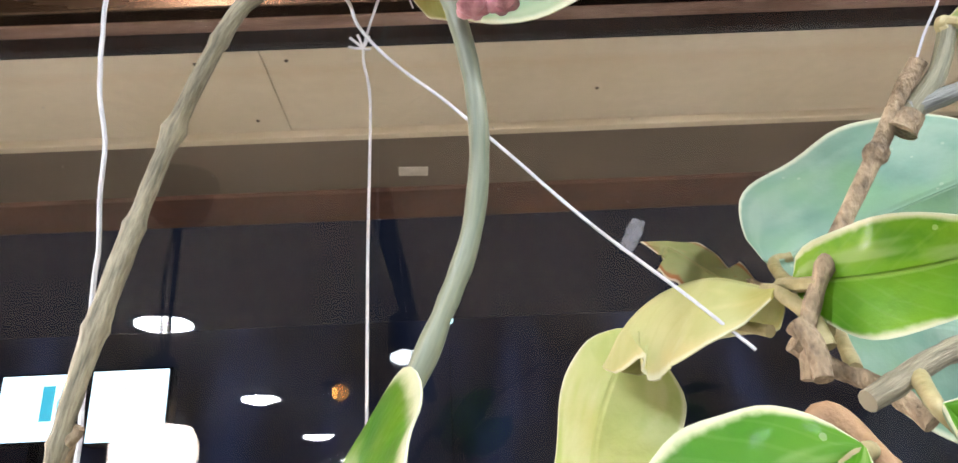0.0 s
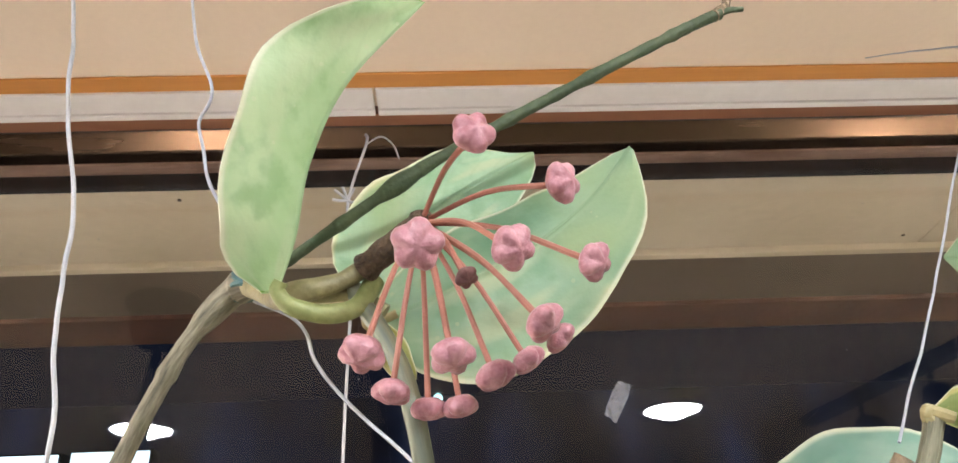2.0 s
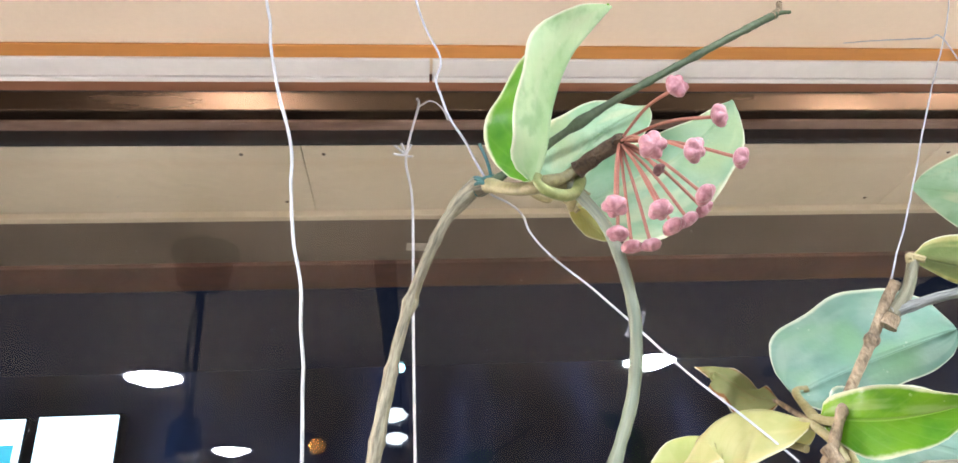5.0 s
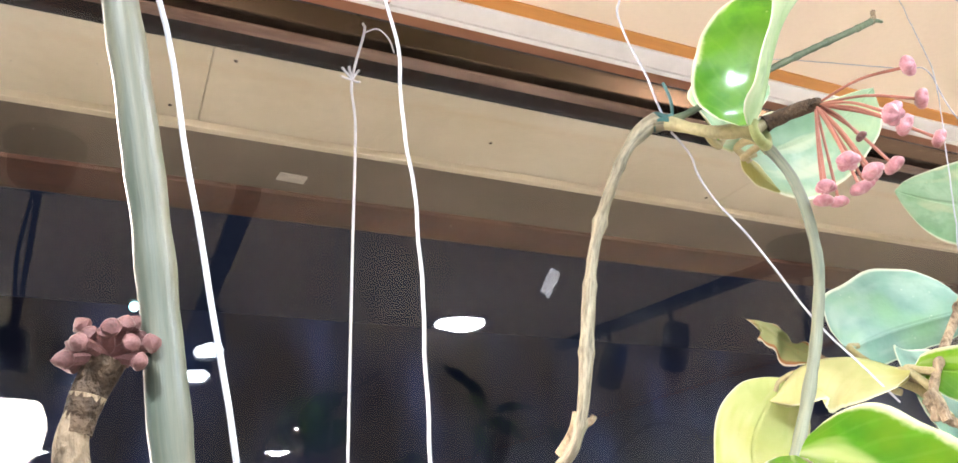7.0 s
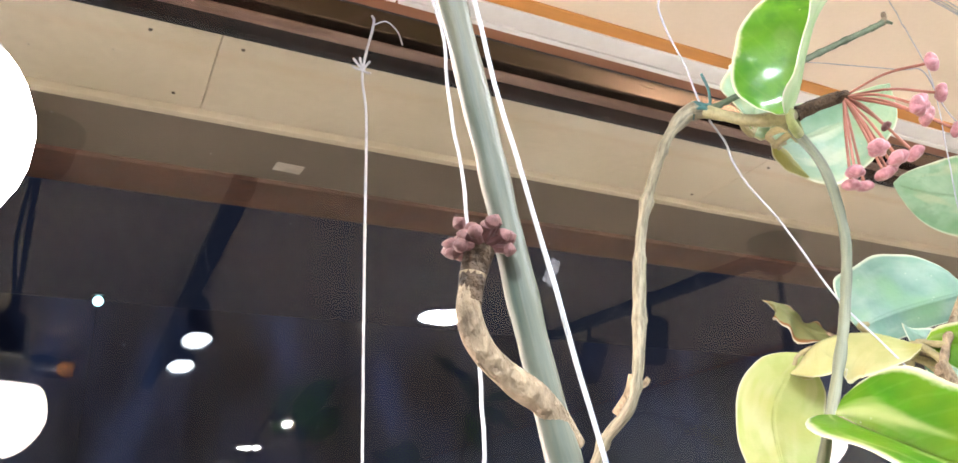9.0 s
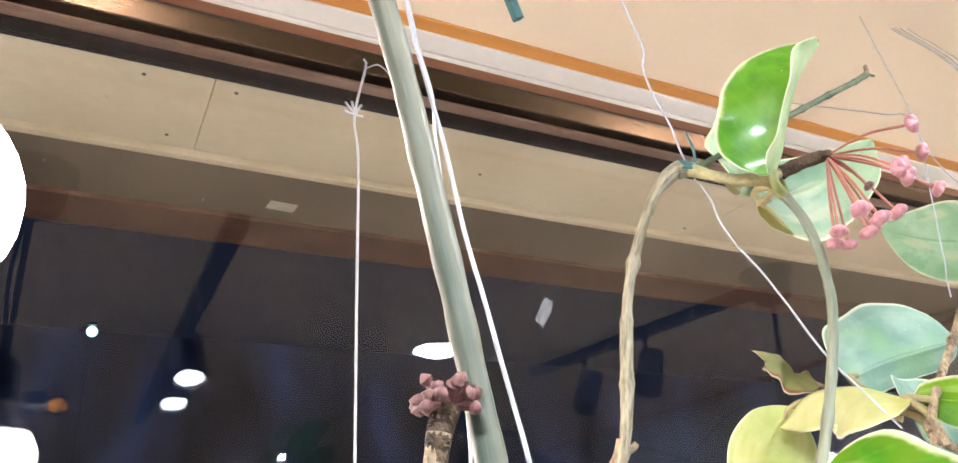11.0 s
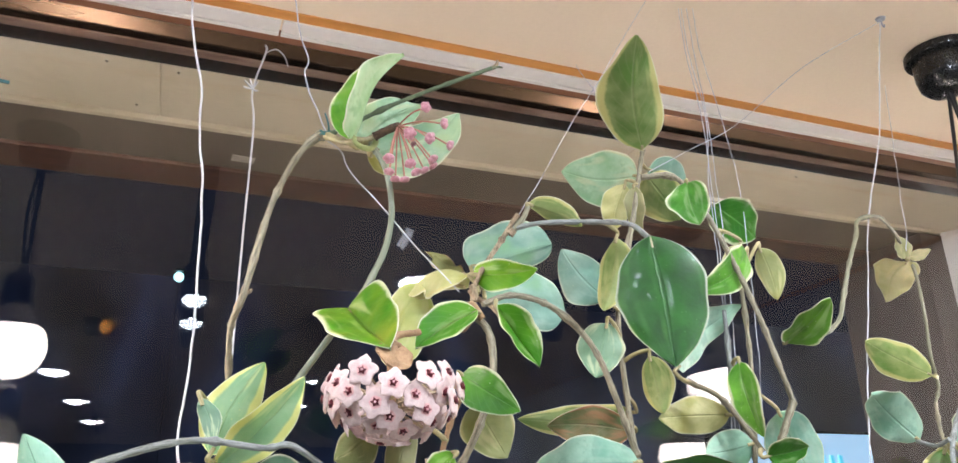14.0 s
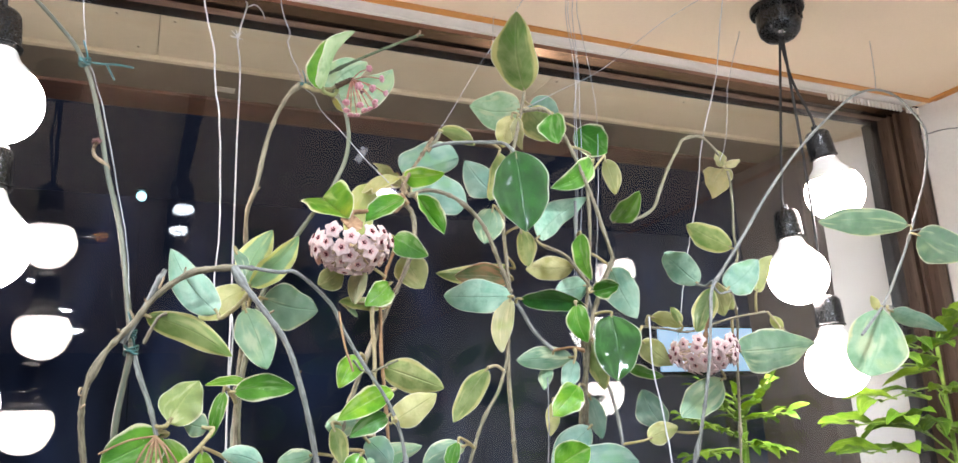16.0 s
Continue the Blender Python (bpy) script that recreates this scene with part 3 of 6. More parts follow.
ceiling_cluster(0.868, 0.283, [(0.911, 0.255, 1.995, -0.20, 0.0), (0.812, 0.272, 1.842, -0.02, 0.05), (0.847, 0.250, 1.685, 0.0, 0.02)], "black ceiling rose with three globe bulbs on cords")
ceiling_cluster(-0.405, 0.25, [(-0.3990, 0.264, 1.998, -0.04, 0.0), (-0.396, 0.255, 1.822, 0.01, 0.0), (-0.411, 0.255, 1.648, 0.0, 0.0)], "black ceiling rose with three globe bulbs on cords")


def downlight(x, y, r=0.064):
    d = thing("downlight", "round white recessed ceiling downlight, switched on", "downlight", "ceiling downlights", at=(x, y, CEIL))
    part("ring", lathe([(r, -0.001), (r + 0.012, -0.003), (r + 0.018, -0.001), (r + 0.018, 0.0), (r, 0.0)], 28), M["white"], d)
    part("lens", lathe([(r * 0.98, -0.0015), (r * 0.72, -0.004), (r * 0.60, -0.010), (r * 0.36, -0.017), (0.0, -0.020)], 28), M["downlight"], d, "glowing lens")
    return d


for x, y in ((-0.678, -0.436), (0.466, -0.414), (-0.680, -1.289), (-0.64, -2.10), (0.468, -2.08), (0.478, -2.86), (-0.62, -2.93), (0.49, -3.70), (-0.60, -3.74)):
    downlight(x, y)


def track_rail(x0, y0, x1, y1, spots):
    t = thing("lighting_track", "black ceiling lighting track with spotlights", "lighting track", "ceiling tracks", at=(x0, y0, CEIL))
    d = Vector((x1 - x0, y1 - y0, 0))
    bm = box(0, d.length, -0.017, 0.017, -0.022, 0.0, 0.002)
    bm.transform(Matrix.Rotation(math.atan2(d.y, d.x), 4, "Z"))
    part("rail", bm, M["blackplastic"], t)
    for f, ax in spots:
        p = d * f
        ax = Vector(ax).normalized()
        part("stem", tube([(p.x, p.y, -0.02), (p.x, p.y, -0.10)], 0.006, segs=8, steps=2), M["blackplastic"], t)
        c = Vector((p.x, p.y, -0.112))
        head_ob = part("spot_head", lathe([(0.0, 0.055), (0.026, 0.055), (0.030, 0.045), (0.032, -0.045), (0.029, -0.047), (0.028, -0.04)], 22, at=c, axis=-ax), M["blackplastic"], t)
        part("lens", lathe([(0.028, -0.040), (0.015, -0.043), (0.0, -0.044)], 18, at=c, axis=-ax), M["spotlens"], head_ob, "glowing lens")
    return t


track_rail(-0.135, 0.206, -0.135, -1.364, [(0.288, (0.05, 0.42, -0.9)), (0.433, (0.05, 0.42, -0.9))])
track_rail(0.905, 0.194, 0.80, -0.514, [(0.42, (0.2, -0.6, -0.8)), (0.72, (0.1, -0.7, -0.75))])
# amber lamp; the long tube is added to block its light from some viewpoints
am = thing("amber_lamp", "amber ceiling lamp with an added black tube that hides it from aside", "ceiling lamp", at=(-0.424, -1.104, CEIL))
aim = Vector((math.sin(radians(15.5)), math.cos(radians(15.5)), -0.20)).normalized()
part("base", lathe([(0.0, 0.0), (0.03, 0.0), (0.03, -0.006), (0.0, -0.008)], 18), M["blackplastic"], am)
part("tube", lathe([(0.0, -0.02), (0.023, -0.02), (0.0245, 0.0), (0.0245, 0.26), (0.0225, 0.26), (0.0225, 0.002), (0.0, 0.002)], 20, at=Vector((0, 0, -0.030)), axis=aim), M["blackplastic"], am)
part("lens", lathe([(0.0222, 0.004), (0.015, 0.007), (0.0, 0.008)], 18, at=Vector((0, 0, -0.030)), axis=aim), M["amber"], am, "amber glowing lens")


# ---- lit signs across the street ----
def lit_sign(x0, x1, y, z0, z1, bars, label, face="screen"):
    s = thing("lit_sign", label, "sign", "lit signs outside", at=((x0 + x1) / 2, y, z0))
    w, h = x1 - x0, z1 - z0
    part("case", box(-w / 2, w / 2, 0.0, 0.16, 0, h, 0.01), M["blackplastic"], s)
    part("face", box(-w / 2 + 0.02, w / 2 - 0.02, -0.02, -0.003, 0.02, h - 0.02), M[face], s, "glowing pale blue face")
    for k, (u0, u1, v0, v1, mat) in enumerate(bars):
        part("print_bar", box(-w / 2 + u0 * w, -w / 2 + u1 * w, -0.03, -0.022, v0 * h, v1 * h), M[mat], s)
    part("post", box(-0.04, 0.04, 0.03, 0.11, -z0 - 0.02, 0.0), M["blackplastic"], s)


lit_sign(-2.88, -2.27, 6.0, 2.80, 3.37, [], "glowing white sign box across the street")
lit_sign(-3.56, -2.94, 6.0, 2.83, 3.36, [(0.55, 0.7, 0.3, 0.8, "screenprint"), (0.74, 0.9, 0.2, 0.6, "screenprint")], "glowing white and cyan sign box across the street")
lit_sign(2.48, 3.62, 3.0, 1.89, 2.18, [(0.42 + 0.05 * k, 0.44 + 0.05 * k, 0.40, 0.55, "screenprint") for k in range(5)], "glowing pale blue sign with small lettering bars", "screendim")


lamp_post = thing("street_lamp", "tall slim street lamp with a round pale blue light", "street lamp", at=(-0.27, 12.0, -0.02))
part("pole", tube([(0, 0.12, 0), (0, 0.12, 3.0), (0, 0.12, 5.45)], 0.006, 0.004, segs=10, steps=3), M["blackplastic"], lamp_post)
part("cap", lathe([(0.0, 0.06), (0.06, 0.05), (0.11, 0.0), (0.0, -0.01)], 18, at=Vector((0, 0.02, 5.52))), M["blackplastic"], lamp_post)
part("globe", lathe([(0.075 * math.sin(math.pi * k / 12), 0.075 * math.cos(math.pi * k / 12)) for k in range(13)], 18, at=Vector((0, 0, 5.44))), M["streetglow"], lamp_post, "pale blue glowing globe")

# ---- marks on the window ----
def tape_piece(x, z, w, h, turn):
    """A crumpled strip with torn ends, 1 mm of relief."""
    bm = bmesh.new()
    nx, nz = 6, 12
    skins = []
    for lift in (0.0, -0.0004):
        rows = []
        for j in range(nz + 1):
            row = []
            for i in range(nx + 1):
                u, v = i / nx - 0.5, j / nz - 0.5
                tear = 0.10 * noise.noise(Vector((u * 6, v * 0.5 + 3, 1))) * abs(v) * 2
                wide = 1 + 0.22 * noise.noise(Vector((3, v * 3.5, 5)))
                crease = 0.0014 * abs(noise.noise(Vector((u * 3, v * 7, 2)))) + 0.0004
                row.append(bm.verts.new((u * w * wide, lift - crease, (v + tear) * h)))
            rows.append(row)
        skins.append(rows)
    for rows in skins:
        for j in range(nz):
            for i in range(nx):
                bm.faces.new((rows[j][i], rows[j][i + 1], rows[j + 1][i + 1], rows[j + 1][i]))
    a, c = skins
    for j in range(nz):
        bm.faces.new((a[j][0], a[j + 1][0], c[j + 1][0], c[j][0]))
        bm.faces.new((a[j][nx], a[j + 1][nx], c[j + 1][nx], c[j][nx]))
    for i in range(nx):
        bm.faces.new((a[0][i], a[0][i + 1], c[0][i + 1], c[0][i]))
        bm.faces.new((a[nz][i], a[nz][i + 1], c[nz][i + 1], c[nz][i]))
    bmesh.ops.recalc_face_normals(bm, faces=bm.faces[:])
    bm.transform(Matrix.Rotation(radians(turn), 4, "Y"))
    ob = mesh_object("tape_piece", bm, M["tape"], None, "", False)
    ob.location = (x, GLASS - 0.0032, z)
    tagged(ob, "torn piece of clear tape stuck on the glass", "tape", "tape pieces on the glass")


tape_piece(0.1325, 2.1115, 0.013, 0.034, 28)
scrap = mesh_object("paper_scrap", box(-0.021, 0.021, -0.013, 0.013, -0.0012, 0.0, 0.0004), M["scrap"], None, "", False)
scrap.location = (-0.080, 0.990, CEIL + 0.0015)
scrap.rotation_euler = (0, 0, radians(4))
tagged(scrap, "small pale paper scrap stuck under the olive beam", "paper scrap")

# fine dust specks on the inside of the pane
rnd = random.Random(21)
bm = bmesh.new()
for k in range(420):
    x, z, r = rnd.uniform(-1.2, 1.5), rnd.uniform(1.75, 2.37), rnd.choice((0.0003, 0.0004, 0.0005, 0.0009))
    vs = [bm.verts.new((x + r * math.cos(a) * rnd.uniform(0.6, 1.2), GLASS - 0.0036, z + r * math.sin(a) * rnd.uniform(0.6, 1.2))) for a in (math.pi * j / 3 for j in range(6))]
    tip_v = bm.verts.new((x, GLASS - 0.0036 - r * 0.5, z))
    for j in range(6):
        bm.faces.new((vs[j], vs[(j + 1) % 6], tip_v))
tagged(mesh_object("dust", bm, M["dust"], None, "", False), "fine pale dust specks stuck to the window pane", "dust", kind="stuff")


# ---- the hoya ----
hoya = thing("hoya_plant", "variegated hoya vine with waxy leaves and pink flowers, trained on strings", "plant", at=(0.1, 0.1, 0.94))
HO = Vector((0.1, 0.1, 0.94))

KINDS = {"green": ("up", "low"), "bright": ("bright", "low"), "folded": ("inner", "lowwarm"), "deep": ("deep", "low"), "pale": ("up", "low"), "blue": ("up", "lowblue"), "yellow": ("bright", "yellow"),
         "yellowish": ("yellow", "yellow"), "celery": ("celery", "celery"), "blotched": ("blotched", "lowwarm"), "olive": ("up", "olive_leaf"), "cream": ("creamleaf", "creamleaf"), "edged": ("edged", "edged"), "dry": ("dry", "dry"), "red": ("redleaf", "redleaf"), "brown": ("brownleaf", "brownleaf"), "lime": ("lime", "lime")}


def leaf_mesh(base, tip, width, up, fold=12.0, curl=0.08, blunt=0.0, petiole=0.008, nu=8, nv=18, seed=0.0, to=None):
    """A thick two-skinned leaf from base to tip; up is the way its upper side faces, fold raises the halves, curl bends it lengthwise."""
    b, t = Vector(base), Vector(tip)
    ax = t - b
    L = ax.length
    ax.normalize()
    n = Vector(up)
    n = (n - ax * n.dot(ax)).normalized()
    sd = ax.cross(n).normalized()
    bm = bmesh.new()
    uvl = bm.loops.layers.uv.new("UVMap")
    skins = []
    tf = math.tan(radians(fold))
    vary = random.Random(int(seed * 1000) + 11)
    twist = radians(vary.uniform(-28, 28))
    sway = vary.uniform(-0.08, 0.08) * L
    lop = vary.uniform(-0.10, 0.10)
    ruffle = vary.uniform(0.6, 1.9)
    droop = vary.uniform(-0.08, 0.10) * L
    for skin in (1, -1):
        rows = []
        for j in range(nv + 1):
            v = j / nv
            h = math.sin(math.pi * min(1, v ** (0.80 + 0.1 * blunt if blunt < 1.5 else 0.68))) ** (0.72 - 0.18 * min(blunt, 1.2))
            h *= 1.0 - 0.10 * v
            if v > 0.9:
                h = min(h, 0.40 * ((1.0 - v) / 0.1) ** 0.75 + 0.02)
            h = max(h, 0.03) * width / 2
            row = []
            a = twist * (v - 0.35)
            sv, nvv = sd * math.cos(a) + n * math.sin(a), n * math.cos(a) - sd * math.sin(a)
            mid = b + ax * (L * v) + sd * (sway * math.sin(math.pi * v)) - n * (droop * v * v * v)
            for i in range(nu + 1):
                u = 2 * i / nu - 1
                half = h * (1 - lop if u > 0 else 1 + lop)
                w = u * half * (1 + 0.05 * min(ruffle, 1) * math.sin(v * 11 + seed * 9 + (3 if u > 0 else 0)) * abs(u))
                rise = abs(u) ** 1.25 * half * tf
                bend = -curl * L * math.sin(math.pi * v * 0.9 + 0.15) * 1.0 + curl * L * 0.15
                ripple = ruffle * 0.03 * width * abs(u) ** 2 * math.sin(v * 17 + seed * 5 + (2.0 if u > 0 else 0.0))
                th = 0.0007 * (1 - abs(u) ** 4 * 0.7) * skin
                row.append(bm.verts.new(mid + sv * w + nvv * (rise + ripple + th) - n * bend))
            rows.append(row)
        skins.append(rows)
        for j in range(nv):
            for i in range(nu):
                q = [(i, j), (i + 1, j), (i + 1, j + 1), (i, j + 1)]
                if skin < 0:
                    q = q[::-1]
                f = bm.faces.new([rows[y][x] for x, y in q])
                f.material_index = 0 if skin > 0 else 1
                for lp, (x, y) in zip(f.loops, q):
                    lp[uvl].uv = (x / nu, y / nv)
    a, c = skins
    rim = [(0, j) for j in range(nv + 1)] + [(i, nv) for i in range(1, nu + 1)] + [(nu, j) for j in range(nv - 1, -1, -1)] + [(i, 0) for i in range(nu - 1, 0, -1)]
    for k in range(len(rim)):
        (x0, y0), (x1, y1) = rim[k], rim[(k + 1) % len(rim)]
        f = bm.faces.new((a[y0][x0], a[y1][x1], c[y1][x1], c[y0][x0]))
        f.material_index = 1
        for lp, (x, y) in zip(f.loops, ((x0, y0), (x1, y1), (x1, y1), (x0, y0))):
            lp[uvl].uv = (x / nu, y / nv)
    bmesh.ops.recalc_face_normals(bm, faces=bm.faces[:])
    if to is not None:
        s = b - n * (curl * L * 0.15 - curl * L * math.sin(0.15))
        e = Vector(to)
        k = min(0.007, (e - s).length * 0.45)
        tube([s + ax * 0.005, s, s - ax * k * 0.7 - n * 0.0004, s.lerp(e, 0.55) - ax * k * 0.6, e], 0.0014, 0.0020, segs=8, steps=4, bm=bm, slot=2, knobs=0.2)
    elif petiole:
        s = b + n * (-(-curl * L * math.sin(0.15) + curl * L * 0.15))
        tube([s + ax * 0.004, s - ax * petiole * 0.5 - n * 0.0004, s - ax * petiole - n * 0.0015], 0.0016, 0.0020, segs=6, steps=3, bm=bm, slot=2)
    return bm


leaf_count = 0


def leaf(base, tip, width, up, kind="green", fold=12.0, curl=0.08, blunt=0.0, to=None):
    global leaf_count
    leaf_count += 1
    bm = leaf_mesh(Vector(base) - HO, Vector(tip) - HO, width, up, fold, curl, blunt, seed=leaf_count * 0.37, to=None if to is None else Vector(to) - HO)
    a, c = KINDS[kind]
    return part("leaf", bm, [M[a], M[c], M["petiole"]], hoya)


OVATE = [(0, 0.06), (0.07, 0.45), (0.22, 0.86), (0.42, 1.0), (0.64, 0.88), (0.82, 0.58), (0.93, 0.28), (1, 0.03)]
HEART = [(0, 0.40), (0.07, 0.78), (0.20, 1.0), (0.45, 0.93), (0.68, 0.66), (0.86, 0.35), (0.95, 0.17), (1, 0.03)]
BLUNT = [(0, 0.10), (0.05, 0.42), (0.18, 0.86), (0.42, 1.0), (0.68, 0.97), (0.86, 0.78), (0.95, 0.52), (1, 0.08)]


def profile_at(table, v):
    for k, ((a, p), (b, q)) in enumerate(zip(table, table[1:])):
        if v <= b:
            f = (v - a) / (b - a)
            m0 = (q - table[k - 1][1]) / (b - table[k - 1][0]) if k else (q - p) / (b - a) * 1.3
            m1 = (table[k + 2][1] - p) / (table[k + 2][0] - a) if k + 2 < len(table) else (q - p) / (b - a) * 1.3
            h = b - a
            return max(0.02, (2 * f ** 3 - 3 * f * f + 1) * p + (f ** 3 - 2 * f * f + f) * h * m0 + (3 * f * f - 2 * f ** 3) * q + (f ** 3 - f * f) * h * m1)
    return table[-1][1]


def shaped_leaf(rib, wl, wr, dl, dr, up, kind="green", table=OVATE, cord=0.0, roll=0.0, ruffle=0.03, to=None, stalk=0.0017, seed=1.0, nu=7, nv=26, mat_stalk="petiole"):
    """A leaf with a bent midrib and two halves of their own: wl and wr wide towards dl and dr (one way, or one at the base and one at the tip); roll bends the halves up, cord sweeps their lower lobes back."""
    line = spline([Vector(p) - HO for p in rib], 12)
    way = [0.0]
    for a, b in zip(line, line[1:]):
        way.append(way[-1] + (b - a).length)
    L = way[-1]

    def rib_at(v):
        d = v * L
        for k in range(len(line) - 1):
            if way[k + 1] >= d - 1e-9:
                f = (d - way[k]) / max(way[k + 1] - way[k], 1e-9)
                return line[k].lerp(line[k + 1], f), (line[k + 1] - line[k]).normalized()
        return line[-1], (line[-1] - line[-2]).normalized()

    def ends(d):
        return (Vector(d[0]).normalized(), Vector(d[1]).normalized()) if isinstance(d[0], (tuple, list)) else (Vector(d).normalized(),) * 2

    l0, l1 = ends(dl)
    r0, r1 = ends(dr)
    tan = (line[-1] - line[0]).normalized()
    sgn = 1 if (tan.cross(l0) + r0.cross(tan)).dot(Vector(up)) > 0 else -1
    rnd = random.Random(int(seed * 977))
    ph = [rnd.uniform(0, 6.28) for _ in range(6)]
    bm = bmesh.new()
    uvl = bm.loops.layers.uv.new("UVMap")
    skins = []
    cols = [-k / nu for k in range(nu, 0, -1)] + [0.0] + [k / nu for k in range(1, nu + 1)]
    n_c = len(cols)
    for skin in (1, -1):
        rows = []
        for j in range(nv + 1):
            v = j / nv
            p, t = rib_at(v)
            h = profile_at(table, v)
            row = []
            for u in cols:
                side = u < 0
                d = (l0.lerp(l1, v) if side else r0.lerp(r1, v))
                d = (d - t * d.dot(t)).normalized()
                n = (t.cross(d) if side else d.cross(t)) * sgn
                q = abs(u)
                w = (wl if side else wr) * h
                k = 0 if side else 3
                w *= 1 + q * (0.045 * math.sin(v * 9 + ph[k]) + 0.02 * math.sin(v * 23 + ph[k + 1]))
                wave = ruffle * (wl if side else wr) * (q * q * math.sin(v * 12 + ph[k + 2]) + 0.5 * q * math.sin(v * 21 + 5 * q + ph[k]))
                pos = p + d * (w * q) + n * (roll * w * q * q + wave * min(1, h * 1.4)) - t * (cord * w * q * (1 - v) ** 3)
                pos += n * (0.0012 * (1 - math.exp(-(q / 0.10) ** 2)) + 0.0007 * (1 - q ** 4 * 0.7) * skin)
                row.append(bm.verts.new(pos))
            rows.append(row)
        skins.append(rows)
        for j in range(nv):
            for i in range(n_c - 1):
                q = [(i, j), (i + 1, j), (i + 1, j + 1), (i, j + 1)]
                if skin < 0:
                    q = q[::-1]
                f = bm.faces.new([rows[y][x] for x, y in q])
                f.material_index = 0 if skin > 0 else 1
                for lp, (x, y) in zip(f.loops, q):
                    lp[uvl].uv = ((cols[x] + 1) / 2, y / nv)
    a, c = skins
    m = n_c - 1
    rim = [(0, j) for j in range(nv + 1)] + [(i, nv) for i in range(1, m + 1)] + [(m, j) for j in range(nv - 1, -1, -1)] + [(i, 0) for i in range(m - 1, 0, -1)]
    for k in range(len(rim)):
        (x0, y0), (x1, y1) = rim[k], rim[(k + 1) % len(rim)]
        f = bm.faces.new((a[y0][x0], a[y1][x1], c[y1][x1], c[y0][x0]))
        f.material_index = 1
        for lp, (x, y) in zip(f.loops, ((x0, y0), (x1, y1), (x1, y1), (x0, y0))):
            lp[uvl].uv = ((cols[x] + 1) / 2, y / nv)
    bmesh.ops.recalc_face_normals(bm, faces=bm.faces[:])
    if to is not None:
        s0 = line[0]
        pts = [s0 + (line[4] - s0) * 0.6, s0] + [Vector(p) - HO for p in (to if isinstance(to[0], (tuple, list)) else [to])]
        tube(pts, stalk * 0.75, stalk * 1.1, segs=10, steps=6, bm=bm, slot=2, knobs=0.2)
    g, lo = KINDS[kind]
    return part("leaf", bm, [M[g], M[lo], M[mat_stalk]], hoya)


def stem(points, r0, r1=None, mat="stem", knobs=0.5, segs=10, steps=0, name="stem"):
    pts = [Vector(p) - HO for p in points]
    run = sum((b - a).length for a, b in zip(pts, pts[1:])) / (len(pts) - 1)
    return part(name, tube(pts, r0, r1, segs=segs, steps=max(steps, 6, min(40, int(run / 0.0018))), knobs=knobs, nodes=0.030 if knobs >= 0.3 else 0.0), M[mat], hoya)


def string_thing(points, r=0.0009, mat="string", wob=0.0, label="thin white string tied up to the ceiling"):
    p0 = Vector(points[0])
    ob = mesh_object("string", tube([Vector(p) - p0 for p in points], r, segs=6, steps=8, wob=wob), M[mat])
    ob.location = p0
    tagged(ob, label, "string", "strings holding the vine")
    return ob


# ---- flowers of the hoya ----
def star_bud(bm, c, ax, r, slot=0, seed=0.0):
    """A closed five-cornered waxy bud: knobs round the rim, a raised star on its face."""
    m = Matrix.Translation(c) @ Vector(ax).to_track_quat("Z", "Y").to_matrix().to_4x4() @ Matrix.Rotation(seed, 4, "Z")
    rings = []
    segs = 30
    for k, (q, z, lobe, knob) in enumerate([(0.26, -0.62, 0.0, 0.0), (0.62, -0.58, 0.05, 0.02), (0.90, -0.34, 0.10, 0.05), (1.02, -0.08, 0.15, 0.05), (0.99, 0.16, 0.16, 0.02), (0.84, 0.36, 0.10, -0.06), (0.62, 0.46, 0.05, -0.10), (0.36, 0.56, 0.02, -0.05), (0.14, 0.60, 0.0, 0.0)]):
        ring = []
        for n in range(segs):
            a = 2 * math.pi * n / segs
            c5 = math.cos(5 * a)
            rr = r * q * (1 + lobe * (0.62 * c5 - 0.25 * math.cos(10 * a)) + knob * math.cos(10 * a) * 0.5)
            zz = r * (z + (0.10 * c5 if 4 <= k <= 7 else 0.03 * c5) * q)
            ring.append(bm.verts.new(m @ Vector((math.cos(a) * rr, math.sin(a) * rr, zz))))
        rings.append(ring)
    for a, b in zip(rings, rings[1:]):
        for n in range(segs):
            bm.faces.new((a[n], a[(n + 1) % segs], b[(n + 1) % segs], b[n])).material_index = slot
    bm.faces.new(rings[0][::-1]).material_index = slot
    bm.faces.new(rings[-1]).material_index = slot


def bud_umbel(origin, buds):
    o = Vector(origin)
    cl = part("bud_cluster", lathe([(0.0, 0.003), (0.0028, 0.002), (0.0034, -0.001), (0.0, -0.003)], 10, at=o - HO), M["spur"], hoya, "umbel of closed pink waxy buds")
    for k, (place, r) in enumerate(buds):
        p = Vector(place)
        d = (p - o)
        ax = d.normalized()
        sag = Vector((0, 0, 0.003 if d.z < 0 else 0.002))
        bm = tube([o - HO, o - HO + d * 0.5 + sag, p - HO - ax * r * 0.5], 0.0006, 0.0007, segs=7, steps=5, slot=1)
        star_bud(bm, p - HO, ax, r, 0, k * 1.3)
        part("bud", bm, [M["bud"] if r > 0.0035 else M["oldbud"], M["pedicel"]], cl)


